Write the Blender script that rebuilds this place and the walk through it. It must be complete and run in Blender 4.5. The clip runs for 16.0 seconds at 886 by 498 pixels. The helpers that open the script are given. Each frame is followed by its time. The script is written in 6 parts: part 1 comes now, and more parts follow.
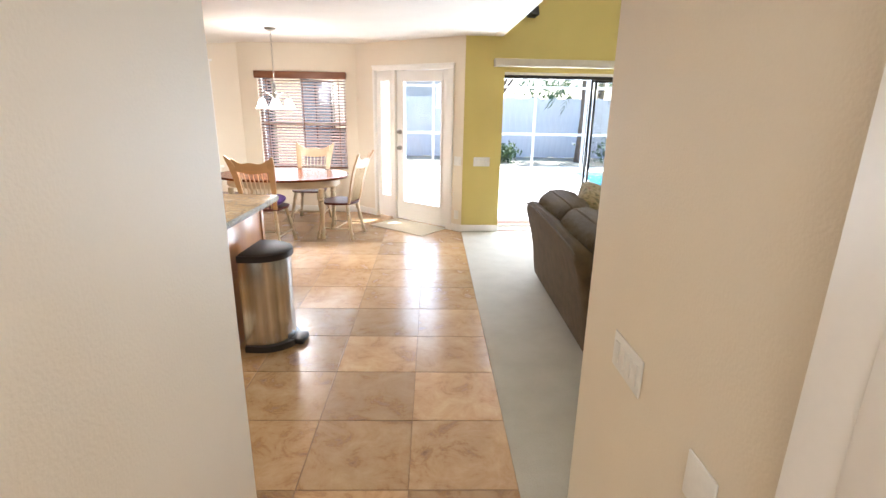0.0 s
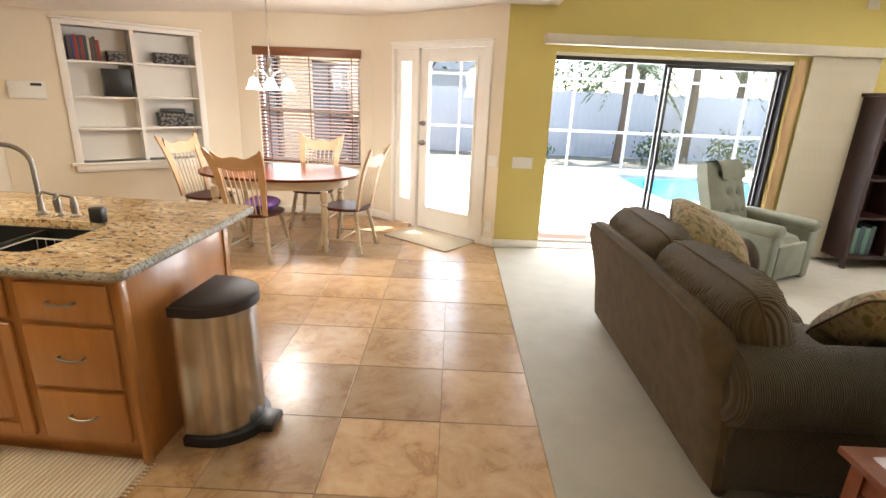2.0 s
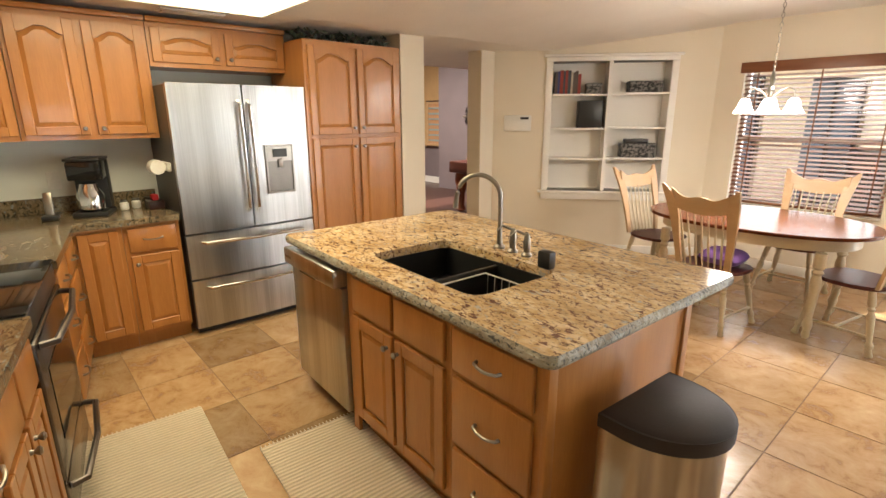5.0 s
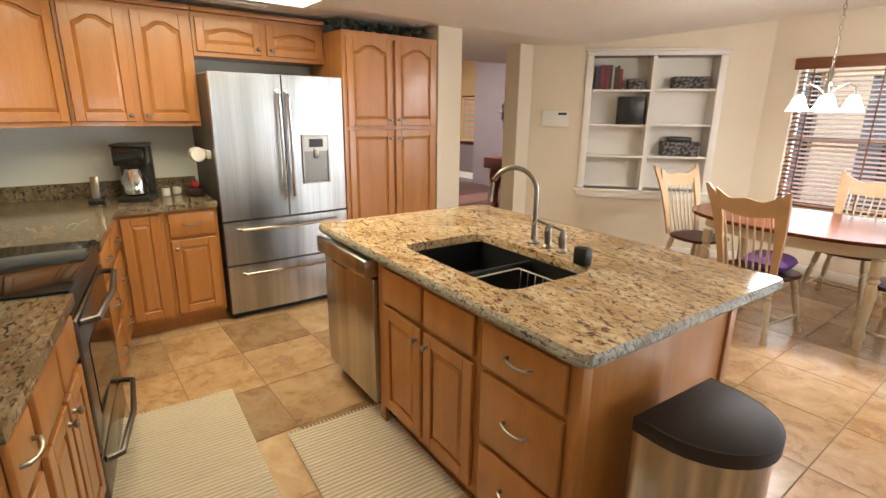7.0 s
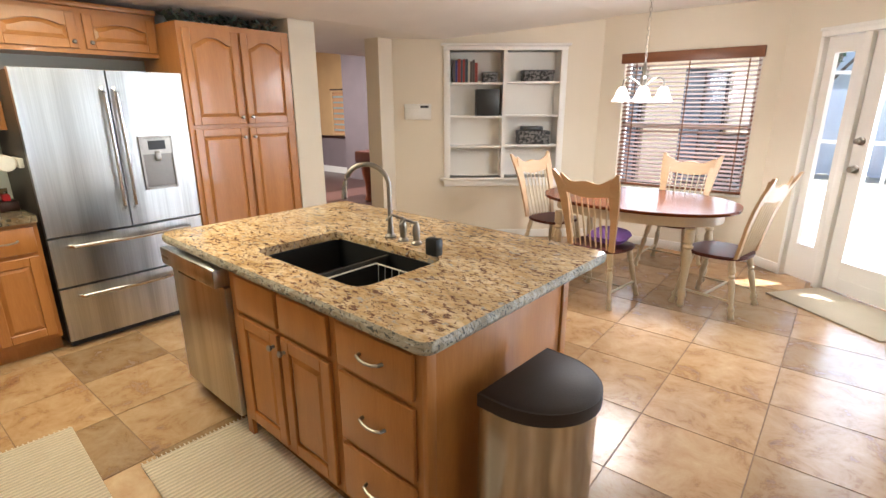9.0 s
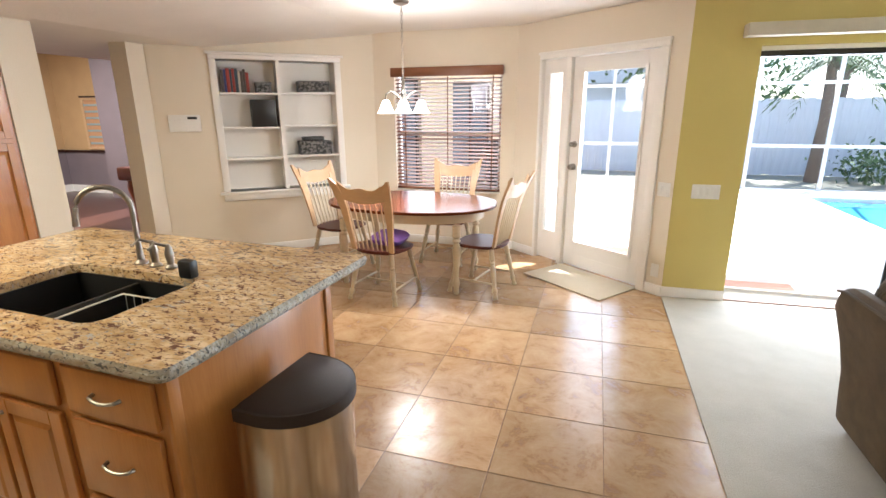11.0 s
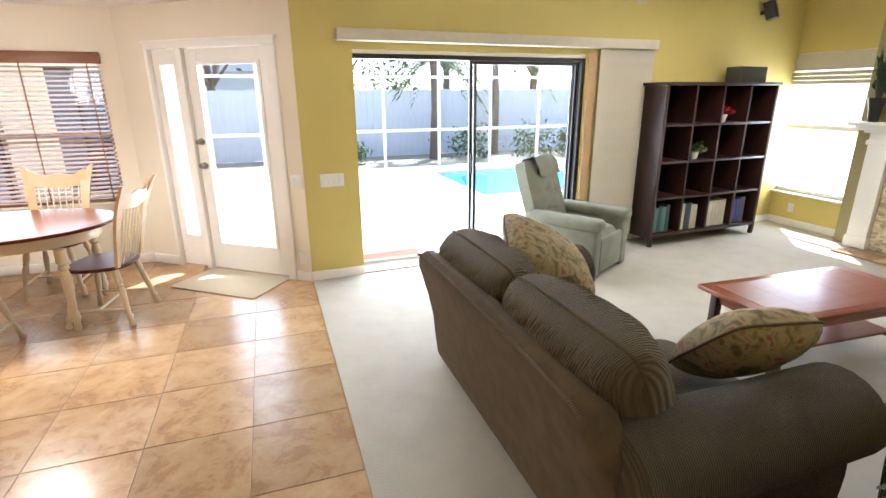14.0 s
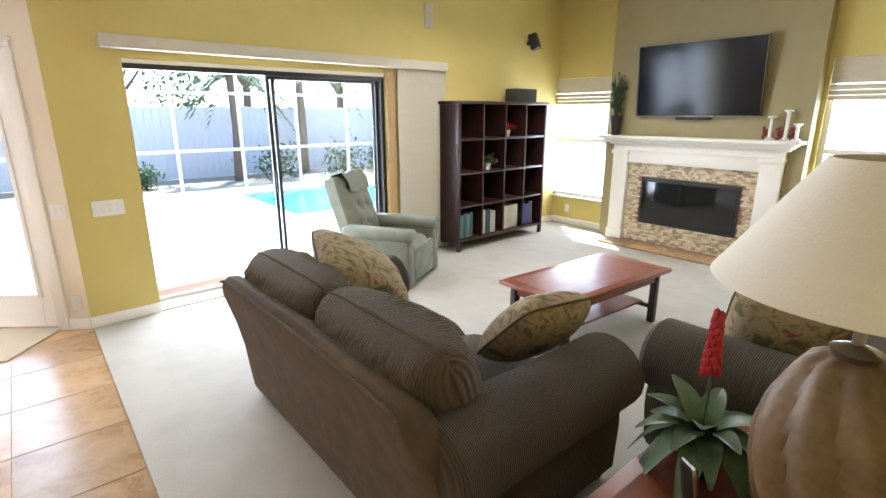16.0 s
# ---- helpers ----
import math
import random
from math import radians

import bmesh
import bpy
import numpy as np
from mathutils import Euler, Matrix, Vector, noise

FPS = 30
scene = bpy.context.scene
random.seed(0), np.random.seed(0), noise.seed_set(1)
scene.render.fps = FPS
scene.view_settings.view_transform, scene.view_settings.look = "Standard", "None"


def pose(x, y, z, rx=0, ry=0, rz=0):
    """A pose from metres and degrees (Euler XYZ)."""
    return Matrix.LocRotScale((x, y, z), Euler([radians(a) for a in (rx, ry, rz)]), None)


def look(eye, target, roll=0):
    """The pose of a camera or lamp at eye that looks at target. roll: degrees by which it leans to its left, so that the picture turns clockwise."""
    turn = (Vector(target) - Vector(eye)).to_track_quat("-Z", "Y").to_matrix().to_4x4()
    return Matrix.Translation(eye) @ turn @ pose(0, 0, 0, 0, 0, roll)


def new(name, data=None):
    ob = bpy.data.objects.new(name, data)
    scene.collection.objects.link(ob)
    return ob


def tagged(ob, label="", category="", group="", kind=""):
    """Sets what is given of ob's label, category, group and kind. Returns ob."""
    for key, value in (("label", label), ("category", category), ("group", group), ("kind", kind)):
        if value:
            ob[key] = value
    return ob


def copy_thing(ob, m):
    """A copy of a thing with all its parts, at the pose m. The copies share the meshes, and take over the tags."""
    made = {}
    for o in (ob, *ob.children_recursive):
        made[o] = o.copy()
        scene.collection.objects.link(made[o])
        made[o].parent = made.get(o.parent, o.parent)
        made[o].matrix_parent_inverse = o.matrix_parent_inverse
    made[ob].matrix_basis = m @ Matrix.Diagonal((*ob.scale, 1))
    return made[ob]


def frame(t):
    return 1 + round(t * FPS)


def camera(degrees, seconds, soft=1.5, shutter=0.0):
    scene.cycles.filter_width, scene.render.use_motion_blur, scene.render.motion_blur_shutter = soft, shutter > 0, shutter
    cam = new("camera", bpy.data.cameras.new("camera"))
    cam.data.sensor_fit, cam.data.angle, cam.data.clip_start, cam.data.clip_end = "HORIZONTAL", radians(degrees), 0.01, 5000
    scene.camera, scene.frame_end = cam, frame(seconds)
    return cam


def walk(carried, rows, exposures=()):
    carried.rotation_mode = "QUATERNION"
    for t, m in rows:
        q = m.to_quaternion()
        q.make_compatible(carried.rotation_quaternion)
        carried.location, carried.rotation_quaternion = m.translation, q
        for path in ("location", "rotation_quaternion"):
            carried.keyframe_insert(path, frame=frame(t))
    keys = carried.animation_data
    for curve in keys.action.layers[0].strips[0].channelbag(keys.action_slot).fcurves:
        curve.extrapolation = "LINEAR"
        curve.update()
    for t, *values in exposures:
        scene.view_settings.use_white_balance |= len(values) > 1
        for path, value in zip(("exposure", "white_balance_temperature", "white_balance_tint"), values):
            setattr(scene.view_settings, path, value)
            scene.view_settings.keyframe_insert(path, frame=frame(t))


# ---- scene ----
cam = camera(83.6, 16.0)
PATH = [
    (0, (0.087, -4.838, 1.674), (0.138, -2.922, 1.101), 1.0),
    (0.5, (0.042, -4.437, 1.606), (0.107, -2.521, 1.035), 1.7),
    (1, (0.003, -4.149, 1.622), (0.082, -2.241, 1.029), 2.1),
    (1.5, (-0.037, -3.877, 1.59), (0.032, -1.968, 0.999), 2.6),
    (2, (-0.002, -3.637, 1.59), (-0.021, -1.729, 0.991), 2.4),
    (2.5, (-0.035, -3.432, 1.568), (-0.191, -1.53, 0.97), 2.1),
    (3, (-0.114, -3.284, 1.579), (-0.483, -1.409, 0.988), 2.1),
    (3.5, (-0.24, -3.163, 1.593), (-0.885, -1.36, 1.015), 1.7),
    (4, (-0.316, -3.087, 1.581), (-1.29, -1.43, 1.029), -0.6),
    (4.5, (-0.397, -3.033, 1.575), (-1.648, -1.566, 1.041), -0.5),
    (5, (-0.496, -2.969, 1.549), (-1.947, -1.695, 1.027), -0.1),
    (5.2, (-0.494, -2.961, 1.553), (-2.001, -1.756, 1.03), -0.1),
    (7.3, (-0.524, -2.953, 1.521), (-2.051, -1.778, 0.985), 0.8),
    (7.5, (-0.509, -2.95, 1.524), (-2.008, -1.74, 0.985), 0.7),
    (8, (-0.488, -2.936, 1.538), (-1.897, -1.629, 0.985), 0.5),
    (8.5, (-0.453, -2.907, 1.544), (-1.764, -1.504, 0.985), 0.0),
    (8.7, (-0.441, -2.888, 1.544), (-1.71, -1.448, 0.983), -0.1),
    (10.8, (-0.12, -2.831, 1.578), (-0.785, -1.025, 1.033), -0.4),
    (11, (-0.141, -2.861, 1.585), (-0.703, -1.02, 1.043), -0.3),
    (11.5, (-0.076, -2.878, 1.594), (-0.444, -0.989, 1.05), -0.4),
    (12, (-0.019, -2.883, 1.594), (-0.188, -0.969, 1.041), -0.8),
    (12.5, (0.045, -2.855, 1.604), (0.074, -0.938, 1.034), -1.0),
    (13, (0.102, -2.849, 1.623), (0.337, -0.952, 1.036), -0.8),
    (13.5, (0.182, -2.879, 1.665), (0.61, -1.022, 1.06), -0.5),
    (14, (0.226, -2.899, 1.65), (0.85, -1.094, 1.056), -0.4),
    (14.5, (0.243, -2.915, 1.639), (1.06, -1.184, 1.061), -0.1),
    (15, (0.254, -2.933, 1.638), (1.244, -1.289, 1.075), -0.1),
    (15.5, (0.279, -2.931, 1.631), (1.408, -1.374, 1.083), -0.1),
    (16, (0.286, -2.931, 1.626), (1.528, -1.454, 1.097), -0.1),
]
walk(cam, [(t, look(eye, target, roll)) for t, eye, target, roll in PATH],
     exposures=((0, 2.02, 5600, 10), (1.5, 1.86, 6000, 10), (3, 1.82, 6250, 10), (4, 1.69, 6350, 10), (5, 1.58, 6500, 10), (7.5, 1.64, 5900, 10), (8.7, 1.70, 5650, 10), (11, 1.77, 5650, 10), (12.5, 1.80, 5850, 10), (16, 2.0, 5450, 10)))

# ---- light and world ----
world = bpy.data.worlds.new("world")
scene.world = world
world.use_nodes = True
wn = world.node_tree
sky = wn.nodes.new("ShaderNodeTexSky")
sky.sky_type = "NISHITA"
sky.sun_disc = False
sky.sun_elevation = radians(54)
sky.sun_rotation = radians(42)
wn.links.new(sky.outputs[0], wn.nodes["Background"].inputs[0])
wn.nodes["Background"].inputs[1].default_value = 0.15


def sun_lamp(elev, azim, strength):
    data = bpy.data.lights.new("sun", "SUN")
    data.energy, data.angle, data.color = strength, radians(0.5), (1.0, 0.95, 0.88)
    ob = new("sun", data)
    e, a = radians(elev), radians(azim)
    way = Vector((math.sin(a) * math.cos(e), math.cos(a) * math.cos(e), math.sin(e)))
    ob.rotation_mode = "QUATERNION"
    ob.rotation_quaternion = way.to_track_quat("Z", "Y")
    return ob


sun_lamp(54, 42, 5.0)


def area_lamp(name, m, w, h, power, color=(1, 1, 1)):
    data = bpy.data.lights.new(name, "AREA")
    data.shape, data.size, data.size_y, data.energy, data.color = "RECTANGLE", w, h, power, color
    ob = new(name, data)
    ob.matrix_world = m
    return ob


WARM, DAY = (1.0, 0.89, 0.76), (0.95, 0.985, 1.0)
# the sky's light in the openings
area_lamp("sky_slider", pose(2.16, 1.90, 1.05, -90, 0, 2.2), 2.3, 1.9, 46, DAY)
area_lamp("sky_door", pose(-0.10, 2.20, 1.1, -90, 0, -38.2), 0.7, 1.7, 7, DAY)
area_lamp("sky_nook", pose(-1.80, 2.95, 1.35, -90, 0, 0), 1.2, 1.3, 9, DAY)
area_lamp("sky_east_north", pose(6.7, 1.43, 1.27, 90, 0, 90), 1.0, 1.6, 15, DAY)
area_lamp("sky_east_south", pose(6.7, -1.98, 1.27, 90, 0, 90), 1.0, 1.6, 15, DAY)
# lamps that are lit, with added fill lamps among them
area_lamp("kitchen_panel", pose(-3.35, -2.15, 2.18), 1.25, 1.25, 5.5, (1.0, 0.86, 0.54))
# unseen fill added under the hall ceiling, no fixture there
area_lamp("hall_fill", pose(0.0, -5.6, 2.40), 0.5, 0.5, 7.5, WARM)
# added without a fixture to brighten the den through the opening
area_lamp("den_fill", pose(-8.2, 2.0, 2.9), 0.8, 0.8, 80, WARM)
area_lamp("fan_lamp", pose(4.25, 0.15, 2.60), 0.25, 0.25, 12, WARM)
area_lamp("chandelier_lamp", pose(-1.74, 1.25, 1.53), 0.35, 0.35, 10, WARM)
# extra point light above the shades, added to brighten ceiling and walls
ceiling_fill = bpy.data.lights.new("chandelier_fill", "POINT")
ceiling_fill.energy, ceiling_fill.color, ceiling_fill.shadow_soft_size = 10, WARM, 0.2
new("chandelier_fill", ceiling_fill).location = (-1.74, 1.25, 1.80)

# ---- materials ----
def mat(name, color, rough=0.5, metal=0.0, color2=None, scale=3.0, detail_scale=60.0, bump=0.0, coat=0.0, mix=1.0, emit=0.0, stretch=None, spec=0.5, contrast=0.2, bump_scale=None):
    """A surface with two scales of variation; stretch makes grain or painted reflection streaks along an axis."""
    m = bpy.data.materials.new(name)
    m.use_nodes = True
    n, l = m.node_tree.nodes, m.node_tree.links
    b = n["Principled BSDF"]
    b.inputs["Roughness"].default_value = rough
    b.inputs["Metallic"].default_value = metal
    b.inputs["Coat Weight"].default_value = coat
    b.inputs["Specular IOR Level"].default_value = spec
    tc = n.new("ShaderNodeTexCoord")
    mp = n.new("ShaderNodeMapping")
    l.new(tc.outputs["Object"], mp.inputs[0])
    if stretch:
        mp.inputs["Scale"].default_value = stretch
    big = n.new("ShaderNodeTexNoise")
    big.inputs["Scale"].default_value = scale
    big.inputs["Detail"].default_value = 5
    small = n.new("ShaderNodeTexNoise")
    small.inputs["Scale"].default_value = detail_scale
    small.inputs["Detail"].default_value = 3
    l.new(mp.outputs[0], big.inputs[0])
    l.new(mp.outputs[0], small.inputs[0])
    c2 = color2 or tuple(c * 0.85 for c in color)
    ramp = n.new("ShaderNodeValToRGB")
    ramp.color_ramp.elements[0].position, ramp.color_ramp.elements[1].position = 0.5 - contrast, 0.5 + contrast
    ramp.color_ramp.elements[0].color, ramp.color_ramp.elements[1].color = (*c2, 1), (*color, 1)
    add = n.new("ShaderNodeMix")
    add.data_type = "FLOAT"
    add.inputs[0].default_value = 0.35
    l.new(big.outputs[0], add.inputs[2])
    l.new(small.outputs[0], add.inputs[3])
    l.new(add.outputs[0], ramp.inputs[0])
    l.new(ramp.outputs[0], b.inputs["Base Color"])
    if bump:
        bp = n.new("ShaderNodeBump")
        bp.inputs["Strength"].default_value = bump
        bp.inputs["Distance"].default_value = 0.004
        fine = small
        if bump_scale:
            fine = n.new("ShaderNodeTexNoise")
            fine.inputs["Scale"].default_value = bump_scale
            fine.inputs["Detail"].default_value = 4
            l.new(tc.outputs["Object"], fine.inputs[0])
        l.new(fine.outputs[0], bp.inputs["Height"])
        l.new(bp.outputs[0], b.inputs["Normal"])
    if emit:
        b.inputs["Emission Color"].default_value = (*color, 1)
        b.inputs["Emission Strength"].default_value = emit
    return m


M = {}
M["cream"] = mat("cream_paint", (0.74, 0.66, 0.53), 0.6, color2=(0.71, 0.63, 0.50), bump=0.25, detail_scale=120)
M["yellow"] = mat("yellow_paint", (0.60, 0.49, 0.155), 0.6, color2=(0.56, 0.455, 0.14), bump=0.25, detail_scale=120)
M["taupe"] = mat("taupe_paint", (0.33, 0.275, 0.135), 0.6, bump=0.25, detail_scale=120)
M["ceiling"] = mat("ceiling_paint", (0.80, 0.76, 0.70), 0.8, color2=(0.74, 0.70, 0.64), bump=0.8, detail_scale=70)
M["pale_grey"] = mat("pale_grey_paint", (0.74, 0.75, 0.69), 0.6, color2=(0.71, 0.72, 0.66), bump=0.25, detail_scale=120)
M["white"] = mat("white_trim_paint", (0.83, 0.80, 0.75), 0.35, color2=(0.79, 0.76, 0.71))
M["carpet"] = mat("carpet", (0.45, 0.42, 0.35), 0.95, color2=(0.38, 0.35, 0.29), scale=5, detail_scale=180, bump=1.0)
M["wood"] = mat("maple_cabinet", (0.49, 0.215, 0.058), 0.3, color2=(0.36, 0.14, 0.034), scale=2, detail_scale=25, stretch=(6, 6, 0.6), coat=0.2)
M["dark"] = mat("espresso_wood", (0.045, 0.016, 0.012), 0.35, color2=(0.02, 0.008, 0.006), stretch=(4, 4, 0.6))
M["cherry"] = mat("cherry_wood", (0.24, 0.065, 0.024), 0.34, color2=(0.16, 0.035, 0.012), stretch=(0.8, 8, 8), coat=0.1)
# light and dark upright bands in the colour stand in for reflections
M["steel"] = mat("steel_reflection_bands", (0.66, 0.66, 0.645), 0.28, metal=1.0, color2=(0.38, 0.375, 0.36), stretch=(3, 3, 0.05), contrast=0.17)
# the bin's mirrored streaks are painted into its steel colour
M["bin_steel"] = mat("bin_steel_reflections", (0.74, 0.72, 0.69), 0.18, metal=1.0, color2=(0.36, 0.33, 0.30), scale=3, detail_scale=7, stretch=(3, 3, 0.03), contrast=0.14)
M["black"] = mat("black_plastic", (0.02, 0.02, 0.02), 0.35)

M["sofa"] = mat("sofa_fabric", (0.085, 0.065, 0.043), 0.95, color2=(0.06, 0.046, 0.03), bump=0.5)


# ---- mesh tools ----
def box(bm, x0, x1, y0, y1, z0, z1, bevel=0.0, segs=2, m=None):
    made = bmesh.ops.create_cube(bm, size=1.0)["verts"]
    for v in made:
        v.co = Vector((x0 + (v.co.x + 0.5) * (x1 - x0), y0 + (v.co.y + 0.5) * (y1 - y0), z0 + (v.co.z + 0.5) * (z1 - z0)))
    if m:
        bmesh.ops.transform(bm, matrix=m, verts=made)
    if bevel:
        edges = list({e for v in made for e in v.link_edges})
        bmesh.ops.bevel(bm, geom=edges, offset=bevel, segments=segs, affect="EDGES", profile=0.5)
    return bm


def part(name, bm, material, parent=None, label="", smooth=False, m=None):
    me = bpy.data.meshes.new(name)
    bmesh.ops.recalc_face_normals(bm, faces=bm.faces)
    bm.to_mesh(me)
    bm.free()
    me.materials.append(M[material] if isinstance(material, str) else material)
    if smooth:
        me.shade_smooth()
        me.set_sharp_from_angle(angle=radians(38))
    ob = new(name, me)
    if m is not None:
        ob.matrix_basis = m
    ob.parent = parent
    if label:
        ob["label"] = label
    return ob


def bx(name, dims, material, parent=None, label="", bevel=0.0, m=None, smooth=None):
    bm = bmesh.new()
    box(bm, *dims, bevel=bevel)
    return part(name, bm, material, parent, label, smooth=bevel > 0 if smooth is None else smooth, m=m)


def thing(name, m, label, category, group=""):
    ob = new(name)
    ob.matrix_basis = m
    ob.empty_display_size = 0.1
    return tagged(ob, label, category, group)


def structure(ob):
    ob["kind"] = "structure"
    return ob




def nodes_of(m):
    return m.node_tree.nodes, m.node_tree.links, m.node_tree.nodes["Principled BSDF"]


def travertine(name):
    """Polished stone: cloudy brown patches, small pits, each tile its own tone and cut."""
    m = bpy.data.materials.new(name)
    m.use_nodes = True
    n, l, b = nodes_of(m)
    tc, info = n.new("ShaderNodeTexCoord"), n.new("ShaderNodeObjectInfo")
    shift = n.new("ShaderNodeVectorMath")
    shift.operation = "MULTIPLY_ADD"
    shift.inputs[1].default_value = (1, 1, 1)
    grow = n.new("ShaderNodeMath")
    grow.operation = "MULTIPLY"
    grow.inputs[1].default_value = 37.0
    l.new(info.outputs["Random"], grow.inputs[0])
    l.new(tc.outputs["Object"], shift.inputs[0])
    l.new(grow.outputs[0], shift.inputs[2])
    big, fine = n.new("ShaderNodeTexNoise"), n.new("ShaderNodeTexNoise")
    big.inputs["Scale"].default_value, big.inputs["Detail"].default_value, big.inputs["Distortion"].default_value = 5.6, 12, 0.45
    big.inputs["Roughness"].default_value = 0.70
    fine.inputs["Scale"].default_value, fine.inputs["Detail"].default_value = 45, 4
    l.new(shift.outputs[0], big.inputs[0])
    l.new(shift.outputs[0], fine.inputs[0])
    ramp = n.new("ShaderNodeValToRGB")
    e = ramp.color_ramp.elements
    e[0].position, e[0].color = 0.30, (0.17, 0.075, 0.028, 1)
    e[1].position, e[1].color = 0.74, (0.56, 0.40, 0.235, 1)
    mid = ramp.color_ramp.elements.new(0.45)
    mid.color = (0.43, 0.265, 0.13, 1)
    mid2 = ramp.color_ramp.elements.new(0.38)
    mid2.color = (0.31, 0.165, 0.07, 1)
    l.new(big.outputs[0], ramp.inputs[0])
    hsv = n.new("ShaderNodeHueSaturation")
    tone = n.new("ShaderNodeMapRange")
    tone.inputs[3].default_value, tone.inputs[4].default_value = 0.70, 1.18
    l.new(info.outputs["Random"], tone.inputs[0])
    l.new(tone.outputs[0], hsv.inputs["Value"])
    l.new(ramp.outputs[0], hsv.inputs["Color"])
    l.new(hsv.outputs[0], b.inputs["Base Color"])
    rough = n.new("ShaderNodeMapRange")
    rough.inputs[1].default_value, rough.inputs[2].default_value = 0.3, 0.7
    rough.inputs[3].default_value, rough.inputs[4].default_value = 0.30, 0.19
    b.inputs["Specular IOR Level"].default_value = 0.33
    l.new(big.outputs[0], rough.inputs[0])
    l.new(rough.outputs[0], b.inputs["Roughness"])
    bp = n.new("ShaderNodeBump")
    bp.inputs["Strength"].default_value, bp.inputs["Distance"].default_value = 0.06, 0.002
    l.new(fine.outputs[0], bp.inputs["Height"])
    l.new(bp.outputs[0], b.inputs["Normal"])
    return m


def granite(name, base, dark, light, scale, grey=(0.45, 0.42, 0.36)):
    """Polished granite: drawn-out crystals over drifting clouds, with dark and pale grey flecks."""
    m = bpy.data.materials.new(name)
    m.use_nodes = True
    n, l, b = nodes_of(m)
    tc, warp = n.new("ShaderNodeTexCoord"), n.new("ShaderNodeMapping")
    warp.inputs["Scale"].default_value = (0.62, 1.25, 1.0)
    warp.inputs["Rotation"].default_value = (0, 0, 0.35)
    l.new(tc.outputs["Object"], warp.inputs[0])

    def noise(s, detail, rough, twist):
        t = n.new("ShaderNodeTexNoise")
        for key, v in (("Scale", s), ("Detail", detail), ("Roughness", rough), ("Distortion", twist)):
            t.inputs[key].default_value = v
        l.new(warp.outputs[0], t.inputs[0])
        return t.outputs[0]

    def mixed(fac, a, c):
        k = n.new("ShaderNodeMix")
        k.data_type = "RGBA"
        l.new(fac, k.inputs[0])
        for socket, v in ((6, a), (7, c)):
            if isinstance(v, tuple):
                k.inputs[socket].default_value = (*v, 1)
            else:
                l.new(v, k.inputs[socket])
        return k.outputs[2]

    def mask(out, lo, hi):
        k = n.new("ShaderNodeMapRange")
        k.inputs[1].default_value, k.inputs[2].default_value = lo, hi
        l.new(out, k.inputs[0])
        return k.outputs[0]

    ground = mixed(mask(noise(scale * 0.75, 4, 0.6, 0.6), 0.40, 0.60), base, light)
    drift = mixed(mask(noise(5, 3, 0.5, 0.4), 0.45, 0.65), ground, mixed(mask(noise(scale * 1.1, 2, 0.5, 0.3), 0.42, 0.58), base, tuple(c * 0.72 for c in base)))
    pale = mixed(mask(noise(scale * 1.0, 3, 0.55, 1.0), 0.60, 0.66), drift, grey)
    flecks = mixed(mask(noise(scale * 1.35, 3, 0.6, 0.8), 0.555, 0.60), pale, dark)
    l.new(mixed(mask(noise(scale * 2.6, 2, 0.5, 0.2), 0.64, 0.70), flecks, tuple(c * 0.5 for c in dark)), b.inputs["Base Color"])
    b.inputs["Roughness"].default_value = 0.14
    return m


def islands(name, colors, rough):
    """Each loose piece of a mesh takes one of the colours."""
    m = bpy.data.materials.new(name)
    m.use_nodes = True
    n, l, b = nodes_of(m)
    geo, ramp = n.new("ShaderNodeNewGeometry"), n.new("ShaderNodeValToRGB")
    ramp.color_ramp.interpolation = "CONSTANT"
    e = ramp.color_ramp.elements
    e[0].color, e[1].position, e[1].color = (*colors[0], 1), 1 / len(colors), (*colors[1], 1)
    for k, c in enumerate(colors[2:], 2):
        e.new(k / len(colors)).color = (*c, 1)
    l.new(geo.outputs["Random Per Island"], ramp.inputs[0])
    l.new(ramp.outputs[0], b.inputs["Base Color"])
    b.inputs["Roughness"].default_value = rough
    return m


def glass(name, tint=(1, 1, 1)):
    m = bpy.data.materials.new(name)
    m.use_nodes = True
    n, l, b = nodes_of(m)
    clear, shine, mixer = n.new("ShaderNodeBsdfTransparent"), n.new("ShaderNodeBsdfGlossy"), n.new("ShaderNodeMixShader")
    clear.inputs[0].default_value = (*tint, 1)
    shine.inputs["Roughness"].default_value = 0.02
    mixer.inputs[0].default_value = 0.04
    l.new(clear.outputs[0], mixer.inputs[1])
    l.new(shine.outputs[0], mixer.inputs[2])
    l.new(mixer.outputs[0], n["Material Output"].inputs[0])
    return m


